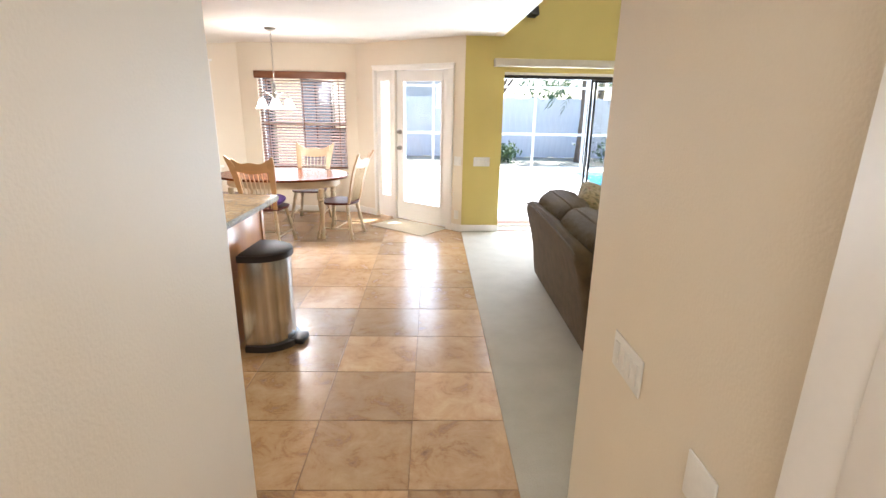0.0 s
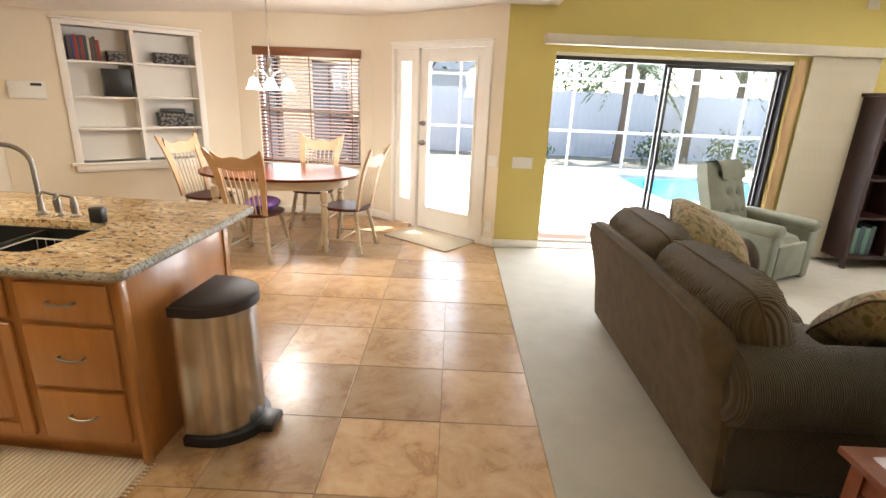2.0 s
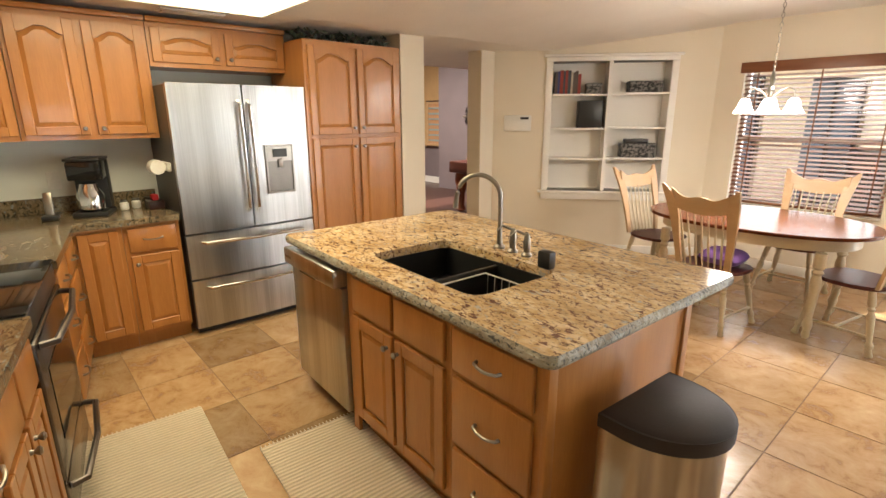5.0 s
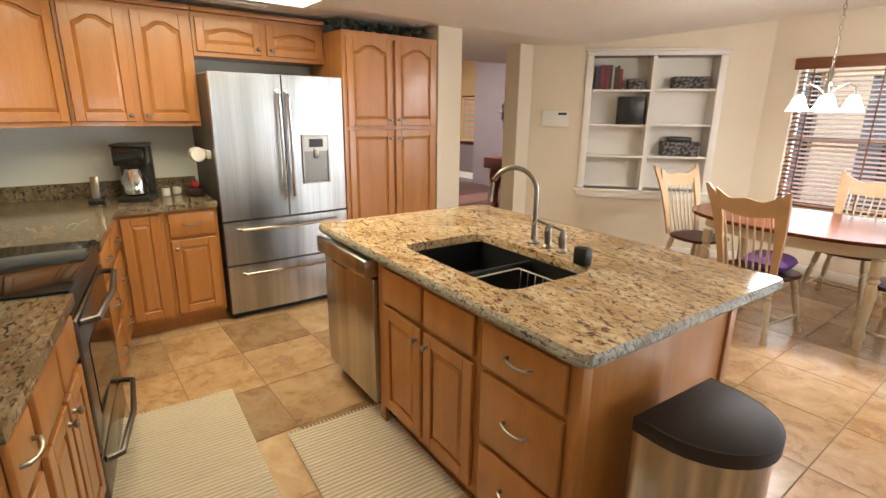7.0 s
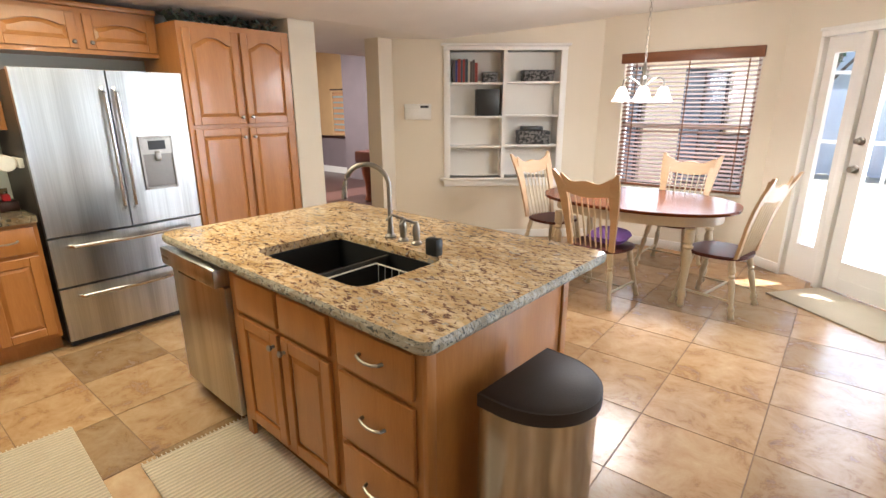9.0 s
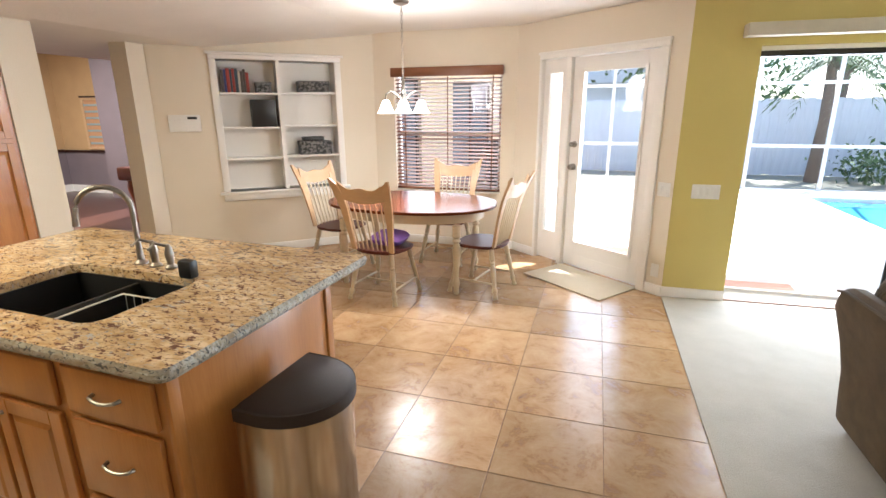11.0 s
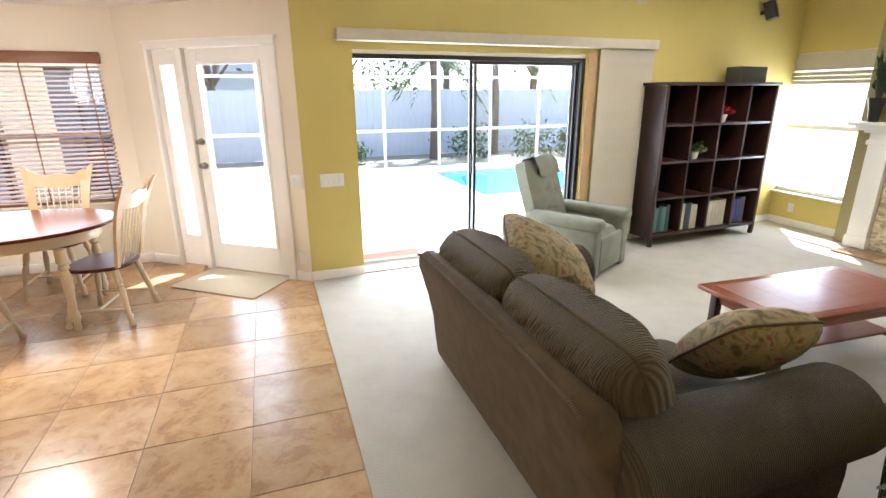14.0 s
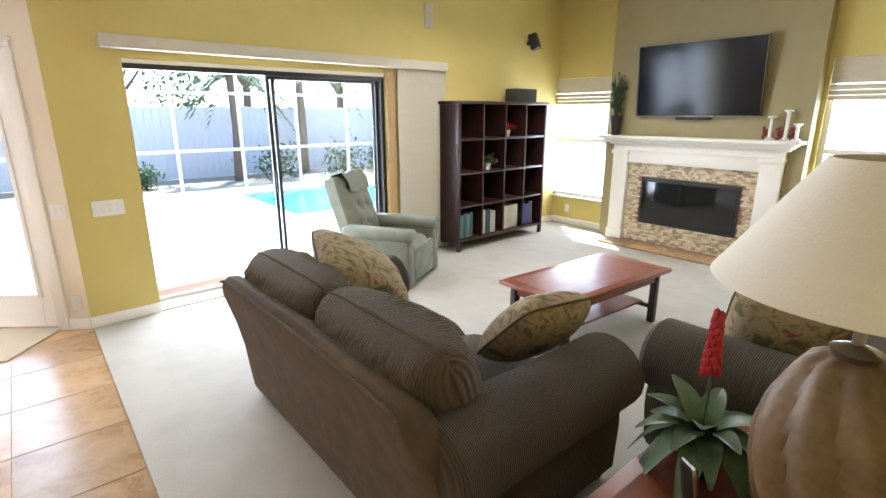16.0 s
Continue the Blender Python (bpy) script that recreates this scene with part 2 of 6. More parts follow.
def ribbed(name, color, color2, scale, axis="X", rough=0.95):
    """Cloth with raised cords across one axis of the object, groove shade included in the colour."""
    m = mat(name, color, rough, color2=color2, scale=5, detail_scale=150)
    n, l, b = nodes_of(m)
    tc, wave, bp = n.new("ShaderNodeTexCoord"), n.new("ShaderNodeTexWave"), n.new("ShaderNodeBump")
    wave.bands_direction = axis
    wave.inputs["Scale"].default_value, wave.inputs["Distortion"].default_value = scale, 0.6
    wave.inputs["Detail Scale"].default_value = 0.5
    bp.inputs["Strength"].default_value, bp.inputs["Distance"].default_value = 0.9, 0.006
    l.new(tc.outputs["Object"], wave.inputs[0])
    l.new(wave.outputs[0], bp.inputs["Height"])
    l.new(bp.outputs[0], b.inputs["Normal"])
    ramp = [k for k in n if k.type == "VALTORGB"][0]
    # shade between the cords, multiplied into the base colour
    groove_shade = n.new("ShaderNodeMix")
    groove_shade.data_type, groove_shade.blend_type = "RGBA", "MULTIPLY"
    groove_shade.inputs[0].default_value = 0.25
    l.new(ramp.outputs[0], groove_shade.inputs[6])
    l.new(wave.outputs[0], groove_shade.inputs[7])
    l.new(groove_shade.outputs[2], b.inputs["Base Color"])
    b.inputs["Sheen Weight"].default_value = 0.1
    return m


def floral(name):
    m = bpy.data.materials.new(name)
    m.use_nodes = True
    n, l, b = nodes_of(m)
    tc, cells, cloud = n.new("ShaderNodeTexCoord"), n.new("ShaderNodeTexNoise"), n.new("ShaderNodeTexNoise")
    cells.inputs["Scale"].default_value, cells.inputs["Detail"].default_value, cells.inputs["Distortion"].default_value = 17, 6, 0.9
    cloud.inputs["Scale"].default_value = 5
    ramp = n.new("ShaderNodeValToRGB")
    e = ramp.color_ramp.elements
    e[0].position, e[0].color = 0.33, (0.10, 0.09, 0.04, 1)
    e[1].position, e[1].color = 0.69, (0.22, 0.07, 0.05, 1)
    for p, c in ((0.40, (0.15, 0.115, 0.05)), (0.46, (0.24, 0.18, 0.085)), (0.57, (0.31, 0.24, 0.13)), (0.63, (0.24, 0.13, 0.075))):
        e.new(p).color = (*c, 1)
    l.new(tc.outputs["Object"], cells.inputs[0])
    l.new(cells.outputs[0], ramp.inputs[0])
    l.new(ramp.outputs[0], b.inputs["Base Color"])
    b.inputs["Roughness"].default_value = 0.9
    return m


def glow(name, color, strength, base=(0.8, 0.8, 0.8)):
    m = mat(name, base, 0.5)
    b = m.node_tree.nodes["Principled BSDF"]
    b.inputs["Emission Color"].default_value = (*color, 1)
    b.inputs["Emission Strength"].default_value = strength
    return m


M["tile"] = travertine("travertine_tile")
M["grout"] = mat("grout", (0.28, 0.175, 0.10), 0.9)
M["granite"] = granite("granite_gold", (0.60, 0.40, 0.19), (0.17, 0.085, 0.055), (0.80, 0.63, 0.40), 38)
M["granite_dark"] = granite("granite_brown", (0.17, 0.12, 0.065), (0.03, 0.028, 0.02), (0.28, 0.22, 0.14), 36, (0.20, 0.21, 0.19))
M["granite_edge"] = granite("granite_rough_edge", (0.34, 0.29, 0.20), (0.07, 0.07, 0.065), (0.46, 0.44, 0.37), 55)
M["granite_edge"].node_tree.nodes["Principled BSDF"].inputs["Roughness"].default_value = 0.45
M["mosaic"] = islands("mosaic_chips", [(0.62, 0.52, 0.34), (0.45, 0.34, 0.20), (0.74, 0.66, 0.49), (0.36, 0.26, 0.15), (0.55, 0.45, 0.28), (0.70, 0.61, 0.45)], 0.3)
M["books"] = islands("book_spines", [(0.05, 0.08, 0.10), (0.55, 0.50, 0.40), (0.10, 0.20, 0.17), (0.30, 0.06, 0.04), (0.60, 0.58, 0.50), (0.04, 0.05, 0.16), (0.12, 0.10, 0.08)], 0.6)
M["glass"] = glass("window_glass")
M["darkglass"] = mat("firebox_glass", (0.012, 0.012, 0.012), 0.05)
M["screen"] = mat("tv_screen", (0.005, 0.006, 0.010), 0.14, spec=0.3)
M["back_fabric"] = mat("sofa_back_fabric", (0.115, 0.075, 0.036), 0.95, color2=(0.055, 0.036, 0.018), scale=11, detail_scale=200, bump=0.5)
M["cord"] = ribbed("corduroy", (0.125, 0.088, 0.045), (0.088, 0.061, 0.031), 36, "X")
# same corduroy for the arms, their shade put into a darker colour
M["cord_shaded"] = ribbed("corduroy_arm_shaded", (0.082, 0.058, 0.030), (0.058, 0.041, 0.021), 36, "Y")
M["floral"] = floral("floral_fabric")
M["sage"] = mat("sage_velvet", (0.235, 0.24, 0.19), 0.85, color2=(0.16, 0.165, 0.125), scale=7, detail_scale=140, bump=0.3)
M["cream_wood"] = mat("cream_painted_wood", (0.62, 0.52, 0.36), 0.4, color2=(0.55, 0.44, 0.29), scale=8)
M["natural"] = mat("pale_wood", (0.57, 0.385, 0.215), 0.4, color2=(0.49, 0.315, 0.165), stretch=(1, 6, 6))
M["mahogany"] = mat("mahogany_top", (0.13, 0.032, 0.010), 0.2, color2=(0.085, 0.019, 0.006), stretch=(0.8, 6, 6), spec=0.09)
M["dark_cherry"] = mat("dark_cherry_wood", (0.085, 0.022, 0.012), 0.3, color2=(0.05, 0.012, 0.007), stretch=(0.8, 8, 8))
M["seat"] = mat("seat_wood", (0.09, 0.018, 0.012), 0.4, spec=0.3)
M["nickel"] = mat("brushed_nickel", (0.36, 0.33, 0.29), 0.3, metal=1)
M["chrome"] = mat("polished_steel", (0.75, 0.74, 0.72), 0.12, metal=1)
M["brass"] = mat("worn_brass", (0.5, 0.38, 0.2), 0.35, metal=1)
M["white_plastic"] = mat("white_plastic", (0.82, 0.80, 0.75), 0.4)
M["cream_rug"] = ribbed("ribbed_rug", (0.80, 0.69, 0.53), (0.74, 0.62, 0.46), 14, "Y")
M["mat_cloth"] = mat("door_mat", (0.52, 0.44, 0.31), 0.95, detail_scale=160, bump=0.6)
M["lampshade"] = mat("lamp_shade_cloth", (0.72, 0.65, 0.52), 0.8, detail_scale=200, bump=0.2)
M["ceramic"] = mat("ceramic_lamp", (0.24, 0.155, 0.075), 0.5, color2=(0.13, 0.08, 0.036), scale=14)
M["leaf"] = mat("leaf_green", (0.07, 0.12, 0.035), 0.4, color2=(0.04, 0.07, 0.02), scale=20)
M["foliage"] = islands("foliage", [(0.06, 0.11, 0.03), (0.09, 0.14, 0.04), (0.04, 0.08, 0.03), (0.11, 0.15, 0.06)], 0.6)
M["red"] = mat("red_bloom", (0.45, 0.01, 0.015), 0.6)
M["purple"] = mat("purple_cloth", (0.22, 0.11, 0.42), 0.9)
M["box_pattern"] = mat("patterned_box", (0.17, 0.16, 0.15), 0.7, color2=(0.02, 0.02, 0.02), scale=28, detail_scale=60, contrast=0.03)
M["bronze"] = mat("dark_aluminium", (0.016, 0.013, 0.012), 0.4)
M["blind_wood"] = mat("blind_wood", (0.22, 0.085, 0.035), 0.4, color2=(0.16, 0.055, 0.02), stretch=(1, 8, 8))
M["vane"] = mat("blind_vane", (0.58, 0.53, 0.42), 0.8, color2=(0.52, 0.47, 0.37), scale=12, detail_scale=90)
M["mauve"] = mat("mauve_paint", (0.20, 0.16, 0.17), 0.7)
M["ochre"] = mat("ochre_paint", (0.50, 0.33, 0.16), 0.7)
M["dark_floor"] = mat("dark_wood_floor", (0.06, 0.025, 0.018), 0.3)
M["concrete"] = mat("pool_deck", (0.84, 0.80, 0.74), 0.8, detail_scale=40, bump=0.3)
M["fence"] = mat("weathered_fence", (0.62, 0.65, 0.70), 0.9, color2=(0.52, 0.55, 0.60), stretch=(6, 6, 0.5))
M["water"] = mat("pool_water", (0.10, 0.45, 0.62), 0.08)
M["far_glass"] = mat("outside_window_glass", (0.12, 0.14, 0.17), 0.06)
M["grass"] = mat("garden_ground", (0.26, 0.26, 0.19), 0.95, color2=(0.34, 0.30, 0.22))
M["bark"] = mat("bark", (0.16, 0.12, 0.09), 0.95, bump=0.8)
M["shade_glow"] = glow("lit_glass_shade", (1.0, 0.93, 0.82), 3.0)
M["panel_glow"] = glow("lit_ceiling_panel", (1.0, 0.86, 0.55), 1.6)

# ---- plan ----
CEIL = 2.43
YW = pose(0.49, 1.58, 0, 0, 0, 2.2)          # yellow wall: x runs along it, y goes outdoors
DOORW = pose(-1.01, 2.76, 0, 0, 0, -38.2)     # door wall of the nook
SHW = pose(-4.45, 1.26, 0, 0, 0, 40.5)        # shelf wall, from its end to the nook corner
def wall(name, m, length, z1, openings, material, thick=0.14, z0=0.0):
    """A wall along x of m with its face at y=0 and openings (x0, x1, z0, z1), in one mesh."""
    bm = bmesh.new()
    xs = sorted({0, length, *[o[0] for o in openings], *[o[1] for o in openings]})
    for a, b in zip(xs, xs[1:]):
        hole = [o for o in openings if o[0] <= a and b <= o[1]]
        if not hole:
            box(bm, a, b, 0, thick, z0, z1)
        else:
            o = hole[0]
            if o[2] > z0:
                box(bm, a, b, 0, thick, z0, o[2])
            if o[3] < z1:
                box(bm, a, b, 0, thick, o[3], z1)
    bmesh.ops.remove_doubles(bm, verts=bm.verts, dist=1e-5)
    return structure(part(name, bm, material, m=m))


def lathe(bm, profile, segs=20, centre=(0, 0, 0), squash=(1, 1)):
    """Turns (radius, height) pairs about z."""
    rings = []
    for r, z in profile:
        ring = []
        for k in range(segs):
            a = 2 * math.pi * k / segs
            ring.append(bm.verts.new((centre[0] + r * squash[0] * math.cos(a), centre[1] + r * squash[1] * math.sin(a), centre[2] + z)))
        rings.append(ring)
    for lo, hi in zip(rings, rings[1:]):
        for k in range(segs):
            bm.faces.new((lo[k], lo[(k + 1) % segs], hi[(k + 1) % segs], hi[k]))
    if profile[0][0] > 1e-4:
        bm.faces.new(rings[0][::-1])
    if profile[-1][0] > 1e-4:
        bm.faces.new(rings[-1])
    return bm


def tube(bm, pts, r, segs=8):
    """A round bar through points; r is one radius or one a point."""
    pts = [Vector(p) for p in pts]
    rs = r if isinstance(r, (list, tuple)) else [r] * len(pts)
    rings = []
    for k, p in enumerate(pts):
        d = (pts[min(k + 1, len(pts) - 1)] - pts[max(k - 1, 0)]).normalized()
        up = Vector((0, 0, 1)) if abs(d.z) < 0.9 else Vector((0, 1, 0))
        u = d.cross(up).normalized()
        v = d.cross(u).normalized()
        rings.append([bm.verts.new(p + rs[k] * (math.cos(2 * math.pi * a / segs) * u + math.sin(2 * math.pi * a / segs) * v)) for a in range(segs)])
    for lo, hi in zip(rings, rings[1:]):
        for k in range(segs):
            bm.faces.new((lo[k], lo[(k + 1) % segs], hi[(k + 1) % segs], hi[k]))
    bm.faces.new(rings[0][::-1])
    bm.faces.new(rings[-1])
    return bm


def prism(bm, outline, z0, z1, m=None):
    """A flat outline (x, y) raised from z0 to z1, turned by m."""
    m = m or Matrix()
    lo = [bm.verts.new(m @ Vector((x, y, z0))) for x, y in outline]
    hi = [bm.verts.new(m @ Vector((x, y, z1))) for x, y in outline]
    n = len(lo)
    bm.faces.new(lo[::-1])
    bm.faces.new(hi)
    for k in range(n):
        bm.faces.new((lo[k], lo[(k + 1) % n], hi[(k + 1) % n], hi[k]))
    return bm


def cushion(bm, w, d, h, m=None, puff=0.5, sag=0.0, n=14, crease=0.0, folds=13):
    """A stuffed pad with a seam round its middle, centred, w by d by h."""
    m = m or Matrix()
    grid = {}
    for side in (1, -1):
        for i in range(n + 1):
            for j in range(n + 1):
                u, v = 2 * i / n - 1, 2 * j / n - 1
                edge = (1 - abs(u) ** 2.6) * (1 - abs(v) ** 2.6)
                z = side * h / 2 * max(edge, 0) ** puff
                pinch = 1 - 0.10 * u ** 4 * v ** 4
                x, y = u * w / 2 * (1 - 0.02 * (1 - v * v)) * pinch, v * d / 2 * (1 - 0.02 * (1 - u * u)) * pinch
                z += 0.012 * h * math.sin(9 * u + 3 * v) - sag * (1 - u * u)
                z += side * crease * (math.sin(folds * u + 4 * v * v + 2 * math.sin(3 * u)) ** 2 - 0.5) * abs(v) ** 1.5 * min(1, 4 * edge)
                if i in (0, n) or j in (0, n):
                    if side == -1:
                        grid[side, i, j] = grid[1, i, j]
                        continue
                grid[side, i, j] = bm.verts.new(m @ Vector((x, y, z)))
        for i in range(n):
            for j in range(n):
                q = [grid[side, i, j], grid[side, i + 1, j], grid[side, i + 1, j + 1], grid[side, i, j + 1]]
                bm.faces.new(q if side == 1 else q[::-1])
    return bm


def rim(w, d):
    """The line of a cushion's seam."""
    side = [(u, -1) for u in (-1, -0.85, -0.6, -0.3, 0, 0.3, 0.6, 0.85)]
    loop = side + [(-v, u) for u, v in side] + [(-u, -v) for u, v in side] + [(v, -u) for u, v in side] + [(-1, -1)]
    return [(u * w / 2 * (1 - 0.02 * (1 - v * v)) * (1 - 0.1 * (u * v) ** 4), v * d / 2 * (1 - 0.02 * (1 - u * u)) * (1 - 0.1 * (u * v) ** 4), 0) for u, v in loop]


# ---- structure ----
XW = -4.80                      # kitchen's west wall
floor = structure(bx("floor", (-4.9, 0.5, -8, 3.2, -0.1, -0.003), "grout"))
structure(bx("floor_den", (-12, -4.9, -4, 9, -0.1, 0.0), "dark_floor"))
carpet = structure(bx("carpet_floor", (0.4955, 6.6, -8, 2.0, -0.1, 0.009), "carpet"))
wall("wall_yellow", YW, 6.1, 3.3, [(0.49, 2.89, 0, 2.03)], "yellow")
wall("wall_door", DOORW, 1.91, CEIL + 0.02, [(0.35, 1.68, 0, 2.08)], "cream")
wall("wall_window", pose(-2.70, 2.76, 0), 1.70, CEIL + 0.02, [(0.26, 1.53, 0.66, 2.03)], "cream")
wall("wall_shelf", SHW, 2.34, CEIL + 0.02, [(0.62, 1.86, 0.72, 2.10)], "cream")
wall("wall_east", pose(6.48, 2.0, 0, 0, 0, -90), 10, 3.3, [(0.06, 1.08, 0.43, 2.10), (3.46, 4.5, 0.43, 2.14)], "yellow")
wall("wall_kitchen_west", pose(XW, -3.9, 0, 0, 0, 90), 3.66, CEIL, [], "pale_grey")
structure(bx("wall_post", (XW - 0.14, -4.13, -0.26, 0.0, 0, CEIL), "cream"))
structure(bx("wall_jamb", (-4.66, -4.455, 1.06, 1.31, 0, CEIL), "cream"))
structure(bx("wall_hall_west", (-0.665, -0.50, -8, -3.42, 0, CEIL), "cream", bevel=0.02))
structure(bx("wall_kitchen_south", (XW, -0.67, -3.86, -3.72, 0, CEIL), "pale_grey"))
structure(bx("wall_hall_east", (0.685, 0.84, -8, -3.12, 0, CEIL), "cream"))
structure(bx("wall_living_south", (0.84, 6.48, -3.40, -3.26, 0, 3.3), "yellow"))
structure(bx("wall_hall_end", (-0.499, 0.684, -7.5, -7.36, 0, CEIL), "cream"))

# ceilings: level over nook and hall, falling a little over the kitchen
bm = bmesh.new()
outline = [(-2.6, CEIL), (0.82, CEIL), (0.82, CEIL + 0.12), (-6.2, CEIL + 0.12), (-6.2, 2.215), (-4.0, 2.215)]
prism(bm, outline, -3.2, 8.0, Matrix.Rotation(radians(90), 4, "X"))
ceiling = structure(part("ceiling", bm, "ceiling"))
structure(bx("ceiling_living", (0.94, 6.7, -8, 2.1, 3.16, 3.3), "ceiling"))
structure(bx("wall_soffit", (0.825, 0.94, -8, 1.60, CEIL, 3.3), "cream"))

# chimney breast
structure(bx("wall_chimney", (6.30, 6.478, -1.42, 0.83, 0, 3.16), "taupe"))

# baseboards
def baseboard(m, x0, x1):
    return structure(bx("baseboard", (x0, x1, -0.014, -0.001, 0, 0.095), "white", bevel=0.003, m=m))


baseboard(YW, 0.0, 0.49)
baseboard(YW, 3.1, 6.0)
baseboard(DOORW, 0.01, 0.343)
baseboard(DOORW, 1.75, 1.91)
baseboard(pose(-2.70, 2.76, 0), 0.0, 1.69)
baseboard(SHW, 0.0, 2.33)
baseboard(pose(6.48, 8, 0, 0, 0, -90), 6.1, 7.15)
baseboard(pose(6.48, 8, 0, 0, 0, -90), 9.44, 11.2)

# built-in shelves
def frame_bars(bm, x0, x1, z0, z1, w, y0, y1, bevel=0.004):
    box(bm, x0, x0 + w, y0, y1, z0, z1, bevel)
    box(bm, x1 - w, x1, y0, y1, z0, z1, bevel)
    box(bm, x0 + w, x1 - w, y0, y1, z1 - w, z1, bevel)
    box(bm, x0 + w, x1 - w, y0, y1, z0, z0 + w, bevel)


niche = tagged(thing("built_in_shelf", SHW, "white painted built-in bookshelf set into the cream wall", "shelf"), kind="structure")
for nm, d in (("side_board", (0.60, 0.63, 0.0, 0.25, 0.70, 2.12)), ("side_board", (1.85, 1.88, 0.0, 0.25, 0.70, 2.12)), ("back_board", (0.63, 1.85, 0.25, 0.27, 0.70, 2.12)),
              ("bottom_board", (0.63, 1.85, 0.0, 0.25, 0.69, 0.72)), ("top_board", (0.63, 1.85, 0.0, 0.25, 2.10, 2.13))):
    bx(nm, d, "white", niche)
bx("divider", (1.22, 1.26, 0.0, 0.25, 0.72, 2.10), "white", niche)
for col, zs in ((0, (1.06, 1.39, 1.75)), (1, (1.07, 1.40, 1.76))):
    for z in zs:
        bx("shelf", (0.63 + col * 0.63, 1.22 + col * 0.63, 0.01, 0.25, z, z + 0.02), "white", niche)
for dims in ((0.56, 0.63, -0.02, -0.001, 0.72, 2.10), (1.85, 1.92, -0.02, -0.001, 0.72, 2.10)):
    bx("side_trim", dims, "white", niche, bevel=0.004)
bm = bmesh.new()
box(bm, 0.56, 1.92, -0.025, -0.001, 2.10, 2.145, 0.004)
box(bm, 0.53, 1.95, -0.055, -0.001, 2.145, 2.172, 0.008)
part("crown", bm, "white", niche, smooth=True)
bm = bmesh.new()
box(bm, 0.52, 1.96, -0.055, -0.001, 0.69, 0.72, 0.006)
box(bm, 0.56, 1.92, -0.03, -0.001, 0.62, 0.69, 0.006)
part("sill", bm, "white", niche, smooth=True)


def book_row(m, widths, z, y0, h, label, d=0.16):
    x = 0.0
    hs = random.Random(5)
    for w in widths:
        hh = h * hs.uniform(0.82, 1.0)
        ob = bx("book", (-w / 2, w / 2, 0, d * hs.uniform(0.85, 1), 0, hh), random_book(hs), None, bevel=0.003)
        ob.matrix_basis = m @ pose(x + w / 2, y0, z)
        tagged(ob, label, "book", "books on the shelf")
        x += w + 0.002


COVERS = [mat("cover_" + str(k), c, 0.6) for k, c in enumerate([(0.05, 0.08, 0.10), (0.55, 0.50, 0.40), (0.10, 0.20, 0.17), (0.30, 0.05, 0.04), (0.60, 0.57, 0.48), (0.05, 0.06, 0.20), (0.10, 0.08, 0.07)])]


def random_book(rng, only=None):
    return COVERS[rng.choice(only or range(len(COVERS)))]


book_row(SHW @ pose(0.66, 0, 0), [0.03, 0.022, 0.035, 0.018, 0.026, 0.03, 0.02, 0.028, 0.022, 0.03], 1.77, 0.05, 0.25, "upright hardback book on the white shelf")
for x, z, w, h, d in ((1.0, 1.77, 0.16, 0.11, 0.15), (1.45, 1.78, 0.34, 0.12, 0.18), (1.42, 1.09, 0.36, 0.15, 0.2)):
    b = thing("storage_box", SHW @ pose(x, 0.03, z), "black and white patterned lidded storage box on the shelf", "box", "storage boxes")
    bx("body", (0, w, 0, d, 0, h * 0.7), "box_pattern", b, bevel=0.004)
    bx("lid", (-0.004, w + 0.004, -0.004, d + 0.004, h * 0.7 + 0.001, h), "box_pattern", b, bevel=0.004)
b = thing("document_case", SHW @ pose(1.46, 0.04, 1.241), "small black case on a patterned box", "box")
bx("body", (0, 0.24, 0, 0.16, 0, 0.05), "black", b, bevel=0.01)
bx("binder", (0.93, 1.19, 0.05, 0.23, 1.41, 1.70), "black", None, bevel=0.004, m=SHW)
tagged(bpy.data.objects["binder"], "black ring binder standing on the white shelf", "binder")

# nook window with wood blind
WW = pose(-2.70, 2.76, 0)
window = tagged(thing("window_1", WW, "white framed sash window behind a wood blind", "window"), kind="structure")
bm = bmesh.new()
frame_bars(bm, 0.262, 1.528, 0.662, 2.028, 0.04, 0.07, 0.12)
box(bm, 0.30, 1.49, 0.07, 0.12, 1.30, 1.34)
part("window_frame", bm, "white", window)
for z0, z1 in ((0.70, 1.30), (1.34, 1.99)):
    pane = bx("pane", (0.302, 1.488, 0.094, 0.098, z0, z1), "glass", window)
    pane.visible_shadow = False
bx("window_sill", (0.262, 1.528, -0.02, 0.065, 0.64, 0.66), "white", window, bevel=0.004)
blind = thing("wood_blind", WW, "reddish wood venetian blind with open slats on the nook window", "blind")
bx("headrail", (0.235, 1.545, -0.05, -0.002, 1.945, 2.045), "blind_wood", blind, bevel=0.006)
bx("bottom_rail", (0.27, 1.52, 0.005, 0.055, 0.665, 0.69), "blind_wood", blind, bevel=0.003)
slat_mesh = None
for k in range(30):
    z = 0.715 + k * 0.0415
    if slat_mesh is None:
        ob = bx("slat", (0.272, 1.518, -0.025, 0.025, -0.0015, 0.0015), "blind_wood", blind)
        slat_mesh = ob.data
    else:
        ob = new("slat", slat_mesh)
        ob.parent = blind
    ob.matrix_basis = pose(0, 0.03, z, 20)
for x in (0.38, 0.9, 1.42):
    bx("cord", (x, x + 0.012, 0.003, 0.005, 0.69, 1.95), "blind_wood", blind)

# glazed door with sidelight
DY = 0.03
door = tagged(thing("door_1", DOORW, "closed white patio door with one full glass pane", "door"), kind="structure")
bm = bmesh.new()
frame_bars(bm, 0.76, 1.66, 0.015, 2.055, 0.12, DY, DY + 0.045, 0.003)
